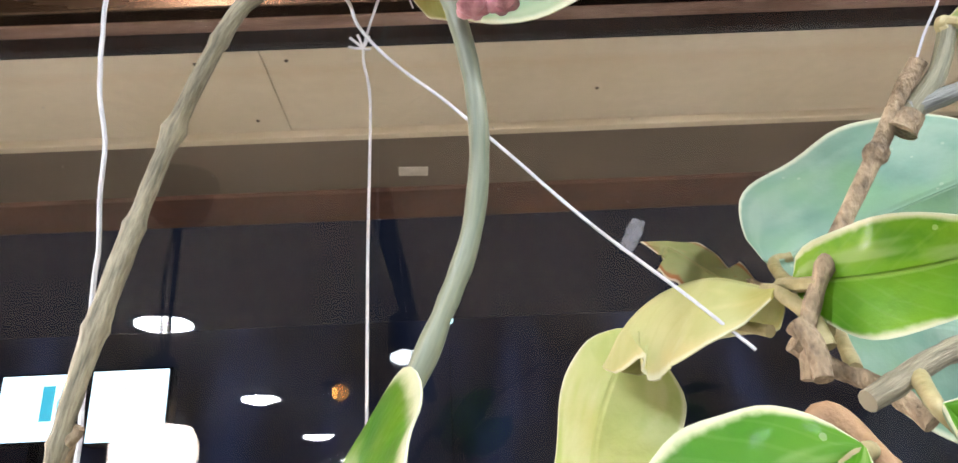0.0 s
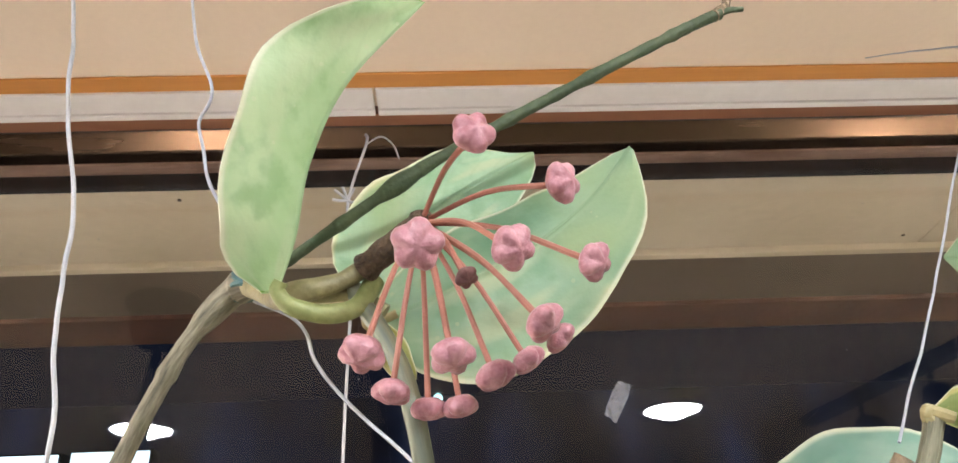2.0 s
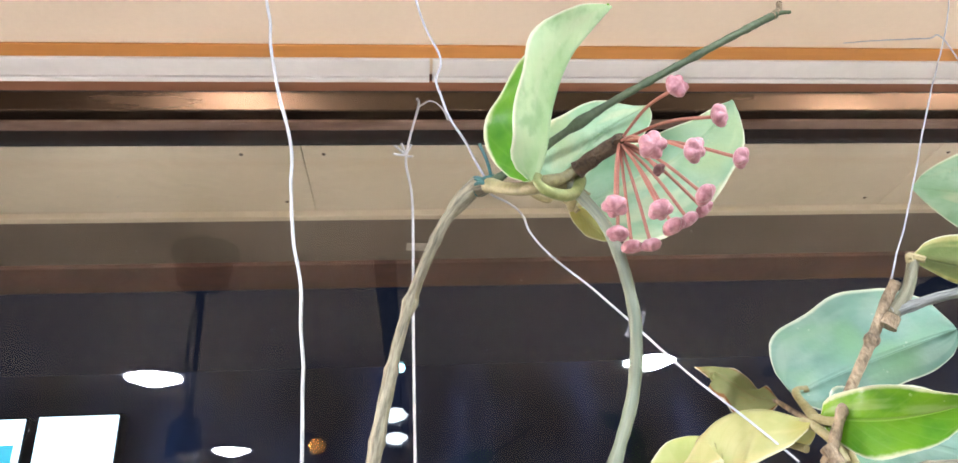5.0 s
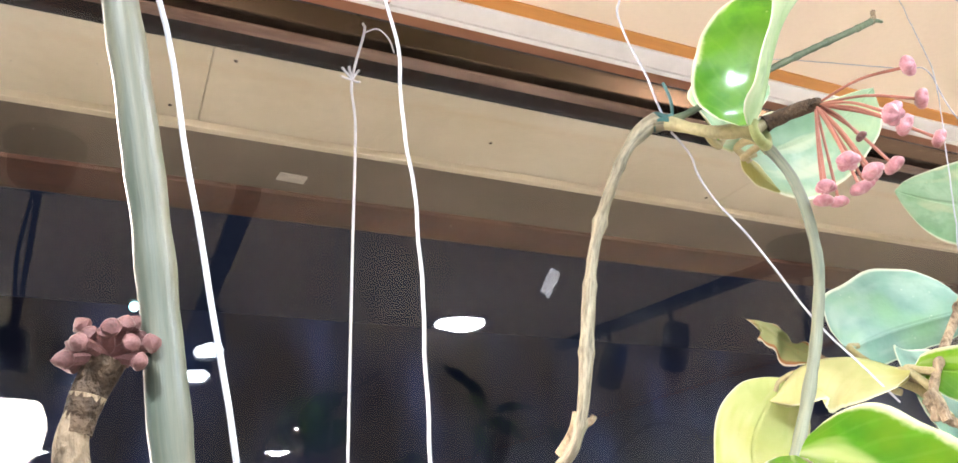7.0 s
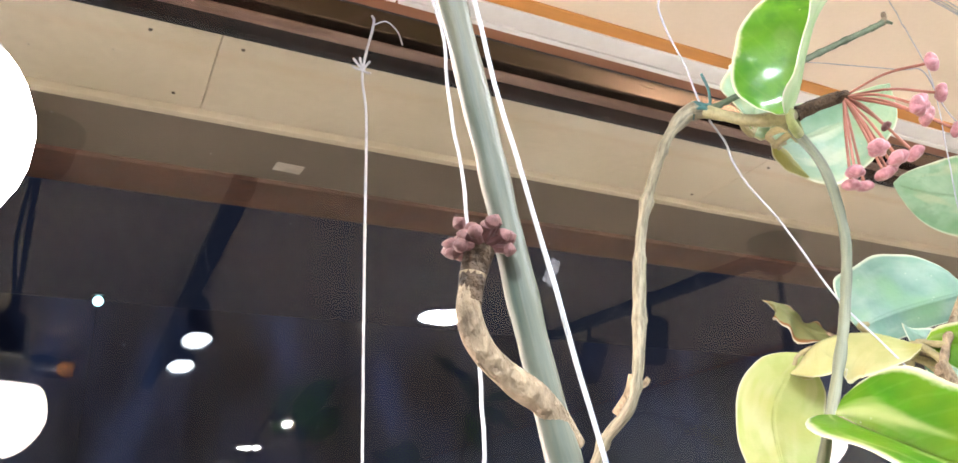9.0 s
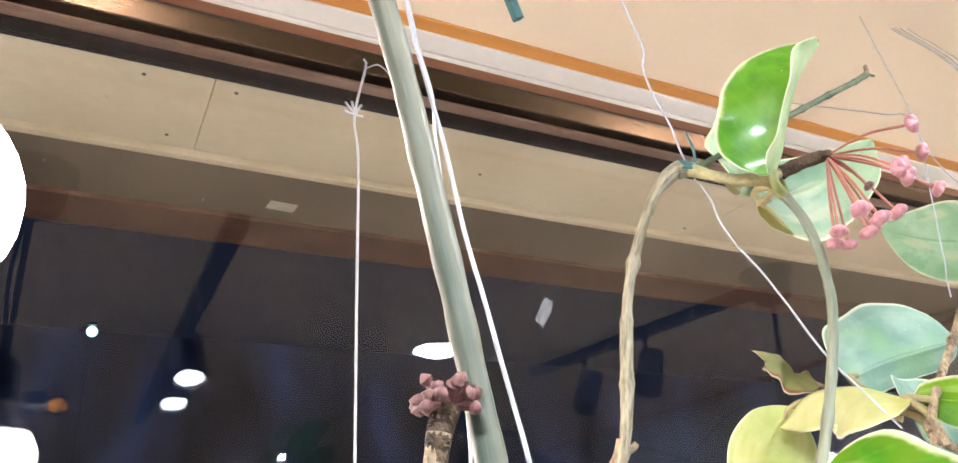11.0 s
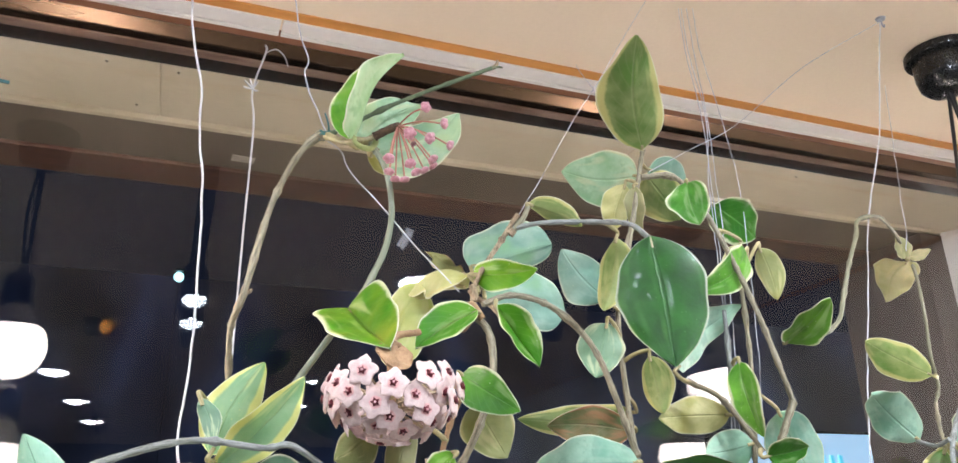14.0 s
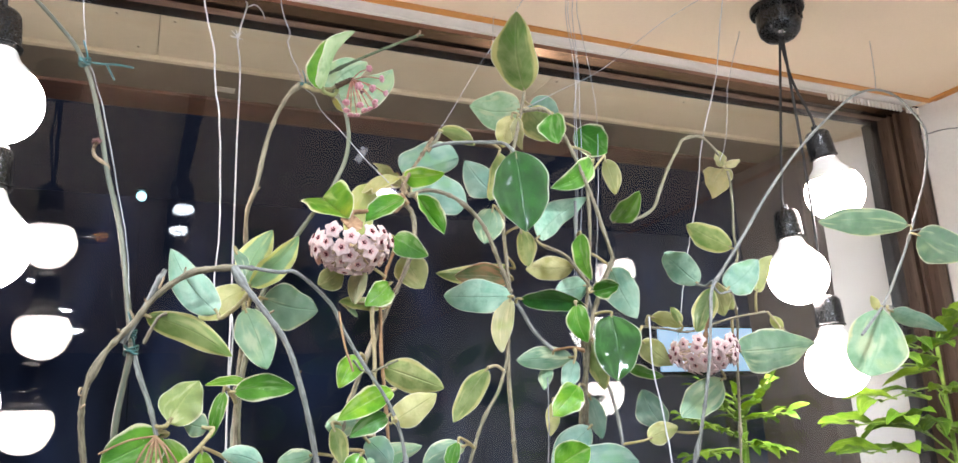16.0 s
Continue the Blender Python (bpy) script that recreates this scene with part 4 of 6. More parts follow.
def floret_mesh(R):
    """One open fuzzy star flower on its stalk, facing +z at distance R from the origin."""
    bm = bmesh.new()
    r = 0.0086
    rings = []
    for q, z in ((0.12, 0.0006), (0.42, 0.0010), (0.72, 0.0009), (0.94, 0.0006), (1.0, 0.0002)):
        ring = []
        for s in range(30):
            a = 2 * math.pi * s / 30
            c5 = math.cos(5 * a)
            rr = r * q * (1 + 0.34 * q * (0.5 * abs(math.cos(2.5 * a)) + 0.5 * (1 - abs(math.sin(2.5 * a))) - 0.45) + 0.04 * q * math.sin(13 * a + 1))
            ring.append(bm.verts.new((math.cos(a) * rr, math.sin(a) * rr, R + z - 0.0004 * q * q * c5)))
        rings.append(ring)
    for a, b in zip(rings, rings[1:]):
        for s in range(30):
            bm.faces.new((a[s], b[s], b[(s + 1) % 30], a[(s + 1) % 30])).material_index = 4 if a is rings[0] else 0
    low = [bm.verts.new(v.co + Vector((0, 0, -0.0006))) for v in rings[-1]]
    mid = bm.verts.new((0, 0, R - 0.003))
    for s in range(30):
        j = (s + 1) % 30
        bm.faces.new((rings[-1][s], low[s], low[j], rings[-1][j])).material_index = 0
        bm.faces.new((low[s], mid, low[j])).material_index = 0
    # five-pointed corona and dark centre
    top = bm.verts.new((0, 0, R + 0.0033))
    cor = []
    for s in range(10):
        a = math.pi * s / 5
        rr = 0.0030 if s % 2 == 0 else 0.0017
        cor.append(bm.verts.new((math.cos(a) * rr, math.sin(a) * rr, R + (0.0026 if s % 2 == 0 else 0.0018))))
    bot = [bm.verts.new((v.co.x * 0.8, v.co.y * 0.8, R + 0.0006)) for v in cor]
    ins = [bm.verts.new((v.co.x * 0.34, v.co.y * 0.34, R + 0.0030)) for v in cor]
    for s in range(10):
        j = (s + 1) % 10
        bm.faces.new((bot[s], bot[j], cor[j], cor[s])).material_index = 2
        bm.faces.new((cor[s], cor[j], ins[j], ins[s])).material_index = 2
        bm.faces.new((ins[s], ins[j], top)).material_index = 1
    tube([(0, 0, 0), (0.001, 0, R * 0.5), (0, 0, R - 0.0025)], 0.0008, 0.0010, segs=6, steps=3, bm=bm, slot=3)
    me = bpy.data.meshes.new("floret")
    bmesh.ops.recalc_face_normals(bm, faces=bm.faces[:])
    bm.to_mesh(me)
    bm.free()
    for m in ("petal", "corona", "heart", "palepedicel", "flush"):
        me.materials.append(M[m])
    me.polygons.foreach_set("use_smooth", [True] * len(me.polygons))
    return me


def open_umbel(centre, R, flat, count, up_limit, seed, label):
    """A ball-shaped umbel of open florets, closed above up_limit where its stalk comes in."""
    c = Vector(centre)
    cl = part("flower_cluster", lathe([(0.0, 0.004), (0.004, 0.002), (0.005, -0.001), (0.0, -0.004)], 12, at=c - HO), M["palestem"], hoya, label)
    me = floret_mesh(R)
    rnd = random.Random(seed)
    k = 0
    for i in range(count):
        z = 1 - 2 * (i + 0.5) / count
        if z > up_limit:
            continue
        a = i * 2.399963 + rnd.uniform(-0.12, 0.12)
        q = math.sqrt(1 - z * z)
        d = Vector((q * math.cos(a), q * math.sin(a), z + rnd.uniform(-0.08, 0.08)))
        d.normalize()
        f = new("floret", me)
        f.parent = cl
        s = rnd.uniform(0.90, 1.06)
        e = Vector((d.x, d.y, d.z * flat)) * rnd.uniform(0.93, 1.05)
        face = (e.normalized() + Vector((rnd.uniform(-0.28, 0.28), rnd.uniform(-0.28, 0.28), rnd.uniform(-0.28, 0.28)))).normalized()
        turn = face.to_track_quat("Z", "Y") @ Euler((0, 0, rnd.uniform(0, 6.28))).to_quaternion()
        # the stalk starts near the middle; the floret sits on the flattened ball
        f.matrix_local = Matrix.LocRotScale(c - HO + e * R - face * R * e.length * 0.96, turn, (s, s, max(0.72, e.length)))
        k += 1
    return cl
# upper left vine: arch, folded leaf, back leaves
stem([(-0.126, 0.180, 1.559), (-0.119, 0.210, 1.684), (-0.115, 0.235, 1.811), (-0.120, 0.195, 1.862), (-0.114, 0.173, 1.886), (-0.100, 0.174, 1.956), (-0.083, 0.170, 2.001), (-0.069, 0.167, 2.020), (-0.062, 0.163, 2.022)], 0.0023, 0.0026, "oldstem", 0.42)
stem([(-0.1175, 0.182, 1.876), (-0.1145, 0.176, 1.884), (-0.1130, 0.174, 1.891)], 0.0027, 0.0029, "bark", 1.0, segs=14)
stem([(-0.1140, 0.174, 1.886), (-0.1100, 0.172, 1.8875), (-0.1085, 0.171, 1.8895)], 0.0019, 0.0012, "bark", 0.9, segs=10)
stem([(-0.062, 0.163, 2.022), (-0.050, 0.146, 2.010), (-0.041, 0.135, 2.007), (-0.033, 0.137, 2.010), (-0.027, 0.1380, 2.0142), (-0.0240, 0.1360, 2.0152)], 0.0028, 0.0021, "olivestem", 0.25)
stem([(-0.041, 0.137, 2.007), (-0.030, 0.142, 2.009), (-0.022, 0.143, 2.004)], 0.0024, 0.0023, "olivestem", 0.2)
stem([(-0.030, 0.141, 2.010), (-0.017, 0.137, 1.986), (-0.011, 0.139, 1.954), (-0.013, 0.144, 1.927), (-0.021, 0.145, 1.905), (-0.032, 0.145, 1.883), (-0.060, 0.140, 1.841), (-0.086, 0.139, 1.799), (-0.111, 0.139, 1.745), (-0.131, 0.138, 1.639), (-0.134, 0.130, 1.561)], 0.0024, 0.0025, "tallstem", 0.22)
stem([(-0.060, 0.161, 2.021), (-0.036, 0.153, 2.035), (-0.007, 0.147, 2.053), (0.034, 0.147, 2.078), (0.069, 0.148, 2.099), (0.084, 0.151, 2.109)], 0.0016, 0.0019, "greenstick", 0.9)
stem([(0.082, 0.1505, 2.1075), (0.087, 0.1515, 2.1125), (0.0885, 0.152, 2.1175)], 0.0018, 0.0014, "bark", 0.9)
stem([(0.083, 0.1505, 2.1085), (0.088, 0.1510, 2.1105), (0.0925, 0.151, 2.1108)], 0.0013, 0.0008, "greenstick", 0.6)
stem([(-0.0265, 0.1380, 2.0142), (-0.0185, 0.1308, 2.0175), (-0.0112, 0.1245, 2.0195)], 0.0031, 0.0034, "spur", 1.4, segs=18, name="peduncle")
shaped_leaf([(-0.0455, 0.1270, 2.0035), (-0.0415, 0.1225, 2.0150), (-0.0382, 0.1170, 2.0325), (-0.0295, 0.1130, 2.0530), (-0.0106, 0.1106, 2.0767)], 0.0320, 0.0205, ((-0.60, 0.78, 0.20), (-0.66, 0.72, 0.05)), ((-0.68, -0.70, 0.10), (-0.54, -0.82, 0.02)), (-1, 0.02, 0.1), "folded",
            [(0, 0.16), (0.04, 0.46), (0.13, 0.82), (0.32, 1.0), (0.60, 0.93), (0.80, 0.66), (0.93, 0.30), (1, 0.02)], 0.30, 0.09, 0.07, to=[(-0.0425, 0.1290, 2.0005), (-0.0350, 0.1330, 2.0000), (-0.0285, 0.1375, 2.0035), (-0.0245, 0.1415, 2.0120)], stalk=0.0024, seed=3.0, mat_stalk="greenpetiole")
leaf((-0.033, 0.160, 2.015), (0.023, 0.175, 2.074), 0.044, (0.15, 0.95, 0.15), "pale", 6, 0.05, 0.7, to=(-0.045, 0.155, 2.018))
shaped_leaf([(-0.0270, 0.1540, 2.0050), (0.0080, 0.1500, 2.0190), (0.0300, 0.1400, 2.0310), (0.0430, 0.1320, 2.0450)], 0.0190, 0.0275, (-0.35, 0.15, 0.9), (0.45, -0.15, -0.9), (0.05, 0.97, -0.05), "pale", OVATE, 0.2, 0.10, 0.03, to=(-0.026, 0.142, 2.007), seed=4)
leaf((-0.027, 0.154, 2.007), (-0.015, 0.148, 1.987), 0.009, (0.1, 0.9, 0.3), "yellow", 20, 0.06, 0.5, to=(-0.029, 0.142, 2.008))
# centre cluster: stub, node, leaves round it
stem([(0.062, 0.158, 1.890), (0.064, 0.157, 1.903), (0.072, 0.154, 1.920), (0.086, 0.148, 1.943), (0.094, 0.145, 1.957), (0.0985, 0.142, 1.964)], 0.0019, 0.0023, "bark", 1.1, segs=14, steps=14)
stem([(0.062, 0.158, 1.903), (0.0635, 0.155, 1.897), (0.063, 0.153, 1.889)], 0.0027, 0.0023, "bark", 1.2, segs=12, steps=10)
stem([(0.060, 0.158, 1.899), (0.069, 0.160, 1.893), (0.078, 0.156, 1.887), (0.083, 0.150, 1.878)], 0.0024, 0.0021, "bark", 1.0, segs=12, steps=10)
stem([(0.0915, 0.1455, 1.9465), (0.0945, 0.1440, 1.9505)], 0.0033, 0.0032, "bark", 1.2, segs=12, steps=10)
stem([(0.095, 0.145, 1.952), (0.117, 0.135, 1.956), (0.155, 0.115, 1.954), (0.172, 0.090, 1.945), (0.178, 0.073, 1.928)], 0.0022, 0.0021, "greystem", 0.5)
stem([(0.095, 0.145, 1.951), (0.103, 0.143, 1.961), (0.108, 0.141, 1.973)], 0.0028, 0.0022, "stem", 0.2)
stem([(0.060, 0.130, 1.880), (0.087, 0.135, 1.891), (0.121, 0.140, 1.887), (0.151, 0.145, 1.869), (0.169, 0.148, 1.848), (0.183, 0.150, 1.816), (0.205, 0.160, 1.771)], 0.0024, 0.0026, "oldstem", 0.8)
stem([(0.053, 0.130, 1.871), (0.061, 0.120, 1.855), (0.061, 0.115, 1.824), (0.052, 0.120, 1.788), (0.037, 0.130, 1.753), (0.022, 0.135, 1.718), (0.000, 0.130, 1.670), (-0.023, 0.120, 1.611), (-0.032, 0.120, 1.555)], 0.0027, 0.0028, "oldstem", 0.8)
stem([(0.053, 0.130, 1.871), (0.040, 0.125, 1.858), (0.046, 0.120, 1.876), (0.056, 0.120, 1.866)], 0.003, 0.0026, "dry", 0.8)
stem([(0.014, 0.120, 1.764), (0.012, 0.125, 1.730), (0.016, 0.130, 1.690), (0.015, 0.130, 1.623), (0.011, 0.130, 1.553)], 0.0022, 0.0024, "palestem", 0.4)
stem([(0.039, 0.115, 1.815), (0.023, 0.120, 1.765), (0.022, 0.125, 1.703), (0.024, 0.120, 1.649), (0.031, 0.120, 1.552)], 0.002, 0.002, "dry", 0.4)
leaf((0.107, 0.140, 1.974), (0.145, 0.119, 1.950), 0.023, (0.64, 0.43, 0.64), "olive", 26, 0.18, 0.3, to=(0.107, 0.141, 1.972))
shaped_leaf([(0.080, 0.176, 1.908), (0.118, 0.186, 1.908), (0.158, 0.182, 1.894)], 0.031, 0.030, (-0.1, 0.25, 1), (0.1, -0.2, -1), (0.14, 0.9, 0.3), "blue", BLUNT, 0.2, 0.12, 0.04, to=(0.073, 0.158, 1.892), seed=5)
shaped_leaf([(0.0615, 0.1640, 1.9130), (0.0520, 0.1860, 1.9245), (0.0390, 0.2060, 1.9240), (0.0270, 0.2180, 1.9080)], 0.019, 0.029, (0.75, 0.55, -0.45), (-0.62, -0.42, -0.74), (0, 0, 1), "yellowish", BLUNT, 0.1, -0.35, 0.05, to=[(0.066, 0.159, 1.905), (0.067, 0.157, 1.897)], stalk=0.0021, seed=7)
shaped_leaf([(0.0830, 0.2340, 1.9390), (0.0740, 0.2400, 1.9430), (0.0660, 0.2455, 1.9520), (0.0600, 0.2490, 1.9585), (0.0570, 0.2470, 1.9560)], 0.011, 0.010, (0.25, 0.3, 0.9), (-0.35, -0.5, -0.75), (0.5, 0.7, -0.3), "brown", BLUNT, 0.0, 0.35, 0.22, to=[(0.0840, 0.2180, 1.9290), (0.0720, 0.1620, 1.9080)], stalk=0.0014, seed=8, mat_stalk="bark")
shaped_leaf([(0.0490, 0.1130, 1.8690), (0.0280, 0.1170, 1.8580), (0.0040, 0.1200, 1.8400)], 0.0185, 0.0170, (-0.35, 0.45, 0.85), (0.25, -0.75, -0.62), (-0.3, -0.9, 0.3), "bright", OVATE, 0.1, 0.12, 0.05, to=(0.054, 0.121, 1.870), seed=9)
shaped_leaf([(0.0360, 0.2180, 1.9200), (0.0240, 0.2330, 1.8900), (0.0170, 0.2260, 1.8480)], 0.020, 0.025, (-0.72, 0.68, 0.1), (0.72, -0.68, -0.05), (0.7, 0.7, 0.1), "celery", BLUNT, 0.1, 0.15, 0.04, to=[(0.046, 0.208, 1.922), (0.060, 0.170, 1.905)], stalk=0.0015, seed=11)
shaped_leaf([(-0.0410, 0.1400, 1.8700), (-0.0370, 0.1000, 1.8480), (-0.0310, 0.0570, 1.8240)], 0.0305, 0.0290, (-0.99, -0.10, -0.03), (0.45, -0.40, 0.80), (-0.3, -0.5, 0.8), "blotched",
            [(0, 0.34), (0.07, 0.76), (0.18, 1.0), (0.45, 1.0), (0.70, 0.88), (0.88, 0.52), (0.96, 0.27), (1, 0.05)], 0.15, -0.06, 0.03, to=[(-0.0350, 0.1420, 1.8640), (-0.0180, 0.1200, 1.8500), (-0.0030, 0.0950, 1.8450)], seed=13)
shaped_leaf([(-0.0235, 0.0640, 1.8290), (-0.0290, 0.0600, 1.8200), (-0.0350, 0.0540, 1.8140)], 0.011, 0.012, (-0.5, 0.3, 0.4), (0.7, -0.1, -0.6), (-0.3, -0.8, 0.4), "dry", BLUNT, 0.0, 0.2, 0.12, to=(-0.0250, 0.0740, 1.8330), seed=14, mat_stalk="dry")
shaped_leaf([(0.0670, 0.1200, 1.8770), (0.0830, 0.1230, 1.8560), (0.1000, 0.1190, 1.8310)], 0.0190, 0.0165, (0.80, -0.35, 0.45), (-0.60, -0.55, -0.50), (-0.2, -0.95, 0.1), "bright", OVATE, 0.1, 0.15, 0.06, to=(0.072, 0.132, 1.885), seed=15)
leaf((0.032, 0.100, 1.819), (0.056, 0.060, 1.790), 0.031, (-0.80, -0.58, 0.16), "green", 10, 0.08, 0.3, to=(0.039, 0.115, 1.815))
leaf((0.048, 0.120, 1.803), (0.075, 0.128, 1.767), 0.042, (0.21, 0.91, 0.36), "yellow", 0, 0.08, 0.3, to=(0.056, 0.118, 1.804))
leaf((0.025, 0.100, 1.764), (-0.009, 0.080, 1.734), 0.030, (0.26, -0.91, 0.31), "bright", 10, 0.08, 0.3, to=(0.023, 0.120, 1.765))
leaf((0.031, 0.130, 1.744), (-0.029, 0.115, 1.745), 0.018, (-0.24, 0.92, -0.31), "olive", 20, 0.08, 0.3, to=(0.034, 0.131, 1.745))
leaf((-0.026, 0.110, 1.782), (-0.055, 0.100, 1.761), 0.029, (-0.24, 0.96, -0.12), "yellow", 8, 0.08, 0.3, to=(-0.026, 0.071, 1.802))
leaf((-0.002, 0.110, 1.783), (-0.013, 0.105, 1.742), 0.022, (0.18, 0.97, -0.17), "cream", 8, 0.08, 0.3, to=(0.027, 0.119, 1.776))
shaped_leaf([(0.0815, 0.2110, 1.9370), (0.1120, 0.2060, 1.9480), (0.1494, 0.1840, 1.9575)], 0.0370, 0.0150, (-0.15, 0.25, 1), ((0.1, -0.1, -1), (0.1, 0.2, -1)), (0.05, 0.95, 0.2), "blue", BLUNT, 0.35, 0.10, 0.03, to=[(0.0790, 0.1900, 1.9180), (0.0690, 0.1600, 1.9020)], stalk=0.0022, seed=17)
leaf((0.066, 0.165, 1.916), (0.103, 0.124, 1.911), 0.028, (-0.73, -0.63, -0.26), "bright", 16, 0.08, 0.4, to=(0.068, 0.155, 1.912))
# right of centre: upright leaf, big dark leaf, vertical stems
stem([(0.251, 0.177, 2.063), (0.245, 0.180, 2.033), (0.230, 0.175, 1.983), (0.217, 0.180, 1.935), (0.209, 0.180, 1.883), (0.206, 0.170, 1.814), (0.205, 0.165, 1.764), (0.196, 0.160, 1.686), (0.193, 0.150, 1.605), (0.195, 0.150, 1.541)], 0.00221, 0.00272, "oldstem", 0.8)
stem([(0.247, 0.178, 2.035), (0.272, 0.170, 2.037), (0.285, 0.160, 2.023), (0.294, 0.140, 1.978), (0.308, 0.130, 1.928), (0.320, 0.125, 1.885), (0.330, 0.120, 1.838), (0.337, 0.120, 1.814)], 0.00247, 0.0023, "oldstem", 0.7)
stem([(0.178, 0.073, 1.928), (0.180, 0.085, 1.923), (0.188, 0.120, 1.925)], 0.00221, 0.00221, "greystem", 0.4)
stem([(0.337, 0.120, 1.814), (0.320, 0.125, 1.777), (0.303, 0.130, 1.730), (0.291, 0.130, 1.676), (0.279, 0.130, 1.616), (0.267, 0.130, 1.538)], 0.003, 0.0032, "oldstem", 0.8)
stem([(0.325, 0.150, 1.927), (0.324, 0.150, 1.858), (0.309, 0.140, 1.788), (0.296, 0.140, 1.708), (0.287, 0.130, 1.646), (0.281, 0.130, 1.537)], 0.002, 0.0024, "oldstem", 0.7)
stem([(0.310, 0.160, 1.902), (0.302, 0.150, 1.822), (0.312, 0.145, 1.756), (0.314, 0.130, 1.676), (0.317, 0.110, 1.614), (0.320, 0.100, 1.536)], 0.002, 0.002, "greystem", 0.7)
stem([(0.205, 0.165, 1.772), (0.217, 0.160, 1.752), (0.231, 0.150, 1.720), (0.250, 0.140, 1.696)], 0.0022, 0.002, "greystem", 0.5)
stem([(0.196, 0.160, 1.690), (0.177, 0.150, 1.649), (0.150, 0.140, 1.613), (0.127, 0.130, 1.566), (0.120, 0.130, 1.540)], 0.00204, 0.00204, "stem", 0.6)
stem([(0.191, 0.158, 1.671), (0.176, 0.150, 1.678), (0.163, 0.148, 1.676)], 0.0018, 0.0018, "palestem", 0.3)
stem([(0.249, 0.140, 1.830), (0.274, 0.135, 1.818), (0.292, 0.130, 1.793), (0.307, 0.130, 1.774)], 0.0022, 0.002, "oldstem", 0.6)
stem([(0.250, 0.140, 1.696), (0.274, 0.135, 1.699), (0.292, 0.135, 1.695)], 0.0018, 0.0016, "dry", 0.6)
leaf((0.251, 0.177, 2.065), (0.209, 0.104, 2.139), 0.066, (0.30, 0.59, 0.75), "olive", 14, 0.04, 0, to=(0.251, 0.177, 2.063))
leaf((0.248, 0.185, 2.040), (0.199, 0.245, 2.064), 0.062, (0.80, 0.53, 0.29), "pale", 4, 0.08, 0.3, to=(0.246, 0.179, 2.040))
leaf((0.236, 0.190, 2.031), (0.224, 0.200, 1.986), 0.033, (0.35, 0.93, 0.10), "yellow", 10, 0.08, 0.3, to=(0.243, 0.179, 2.027))
leaf((0.239, 0.180, 2.025), (0.244, 0.185, 1.979), 0.022, (-0.84, -0.52, -0.15), "cream", 15, 0.08, 0.3, to=(0.243, 0.179, 2.027))
leaf((0.255, 0.180, 2.039), (0.305, 0.200, 2.004), 0.053, (0.14, 0.75, 0.65), "olive", 10, 0.08, 0.3, to=(0.253, 0.176, 2.035))
leaf((0.265, 0.190, 2.052), (0.325, 0.210, 2.051), 0.035, (-0.18, 0.57, 0.80), "blue", 10, 0.08, 0.3, to=(0.249, 0.178, 2.053))
leaf((0.279, 0.150, 2.022), (0.279, 0.140, 1.974), 0.041, (-0.68, -0.71, 0.15), "green", 14, 0.08, 0.6, to=(0.285, 0.160, 2.023))
leaf((0.346, 0.200, 2.028), (0.402, 0.210, 2.002), 0.051, (-0.14, -0.79, -0.59), "green", 8, 0.08, 0.8, to=(0.285, 0.160, 2.023))
leaf((0.336, 0.150, 1.960), (0.261, 0.130, 1.908), 0.035, (0.25, -0.97, 0.01), "green", 14, 0.08, 0.3, to=(0.325, 0.150, 1.927))
leaf((0.371, 0.170, 1.973), (0.383, 0.170, 1.921), 0.027, (0.71, 0.69, 0.15), "yellow", 8, 0.08, 0.3, to=(0.325, 0.150, 1.927))
leaf((0.357, 0.140, 1.871), (0.367, 0.090, 1.902), 0.036, (-0.33, -0.55, -0.77), "green", 26, 0.08, 0.3, to=(0.363, 0.140, 1.873))
leaf((0.338, 0.160, 1.969), (0.328, 0.170, 1.934), 0.024, (-0.72, -0.69, 0.01), "cream", 12, 0.08, 0.3, to=(0.296, 0.139, 1.972))
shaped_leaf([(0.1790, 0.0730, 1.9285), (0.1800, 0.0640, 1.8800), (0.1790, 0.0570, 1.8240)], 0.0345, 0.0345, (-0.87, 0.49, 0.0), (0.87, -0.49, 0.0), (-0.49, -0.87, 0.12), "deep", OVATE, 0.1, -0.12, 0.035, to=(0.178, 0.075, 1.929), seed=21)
leaf((0.193, 0.170, 1.906), (0.161, 0.187, 1.954), 0.045, (0.57, 0.82, 0.08), "blue", 8, 0.08, 0.3, to=(0.212, 0.180, 1.900))
leaf((0.184, 0.130, 1.949), (0.171, 0.140, 1.887), 0.035, (0.72, 0.69, -0.03), "olive", 34, 0.16, 0.3, to=(0.157, 0.112, 1.953))
leaf((0.183, 0.155, 1.880), (0.171, 0.160, 1.834), 0.042, (0.35, 0.94, 0.01), "pale", 6, 0.08, 0.3, to=(0.209, 0.179, 1.875))
leaf((0.238, 0.140, 1.841), (0.326, 0.167, 1.908), 0.040, (-0.32, 0.95, 0.04), "blue", 14, 0.08, 0.3, to=(0.249, 0.140, 1.830))
leaf((0.227, 0.200, 1.813), (0.132, 0.235, 1.809), 0.030, (0.33, 0.92, 0.20), "olive", 10, 0.12, 0.3, to=(0.206, 0.171, 1.822))
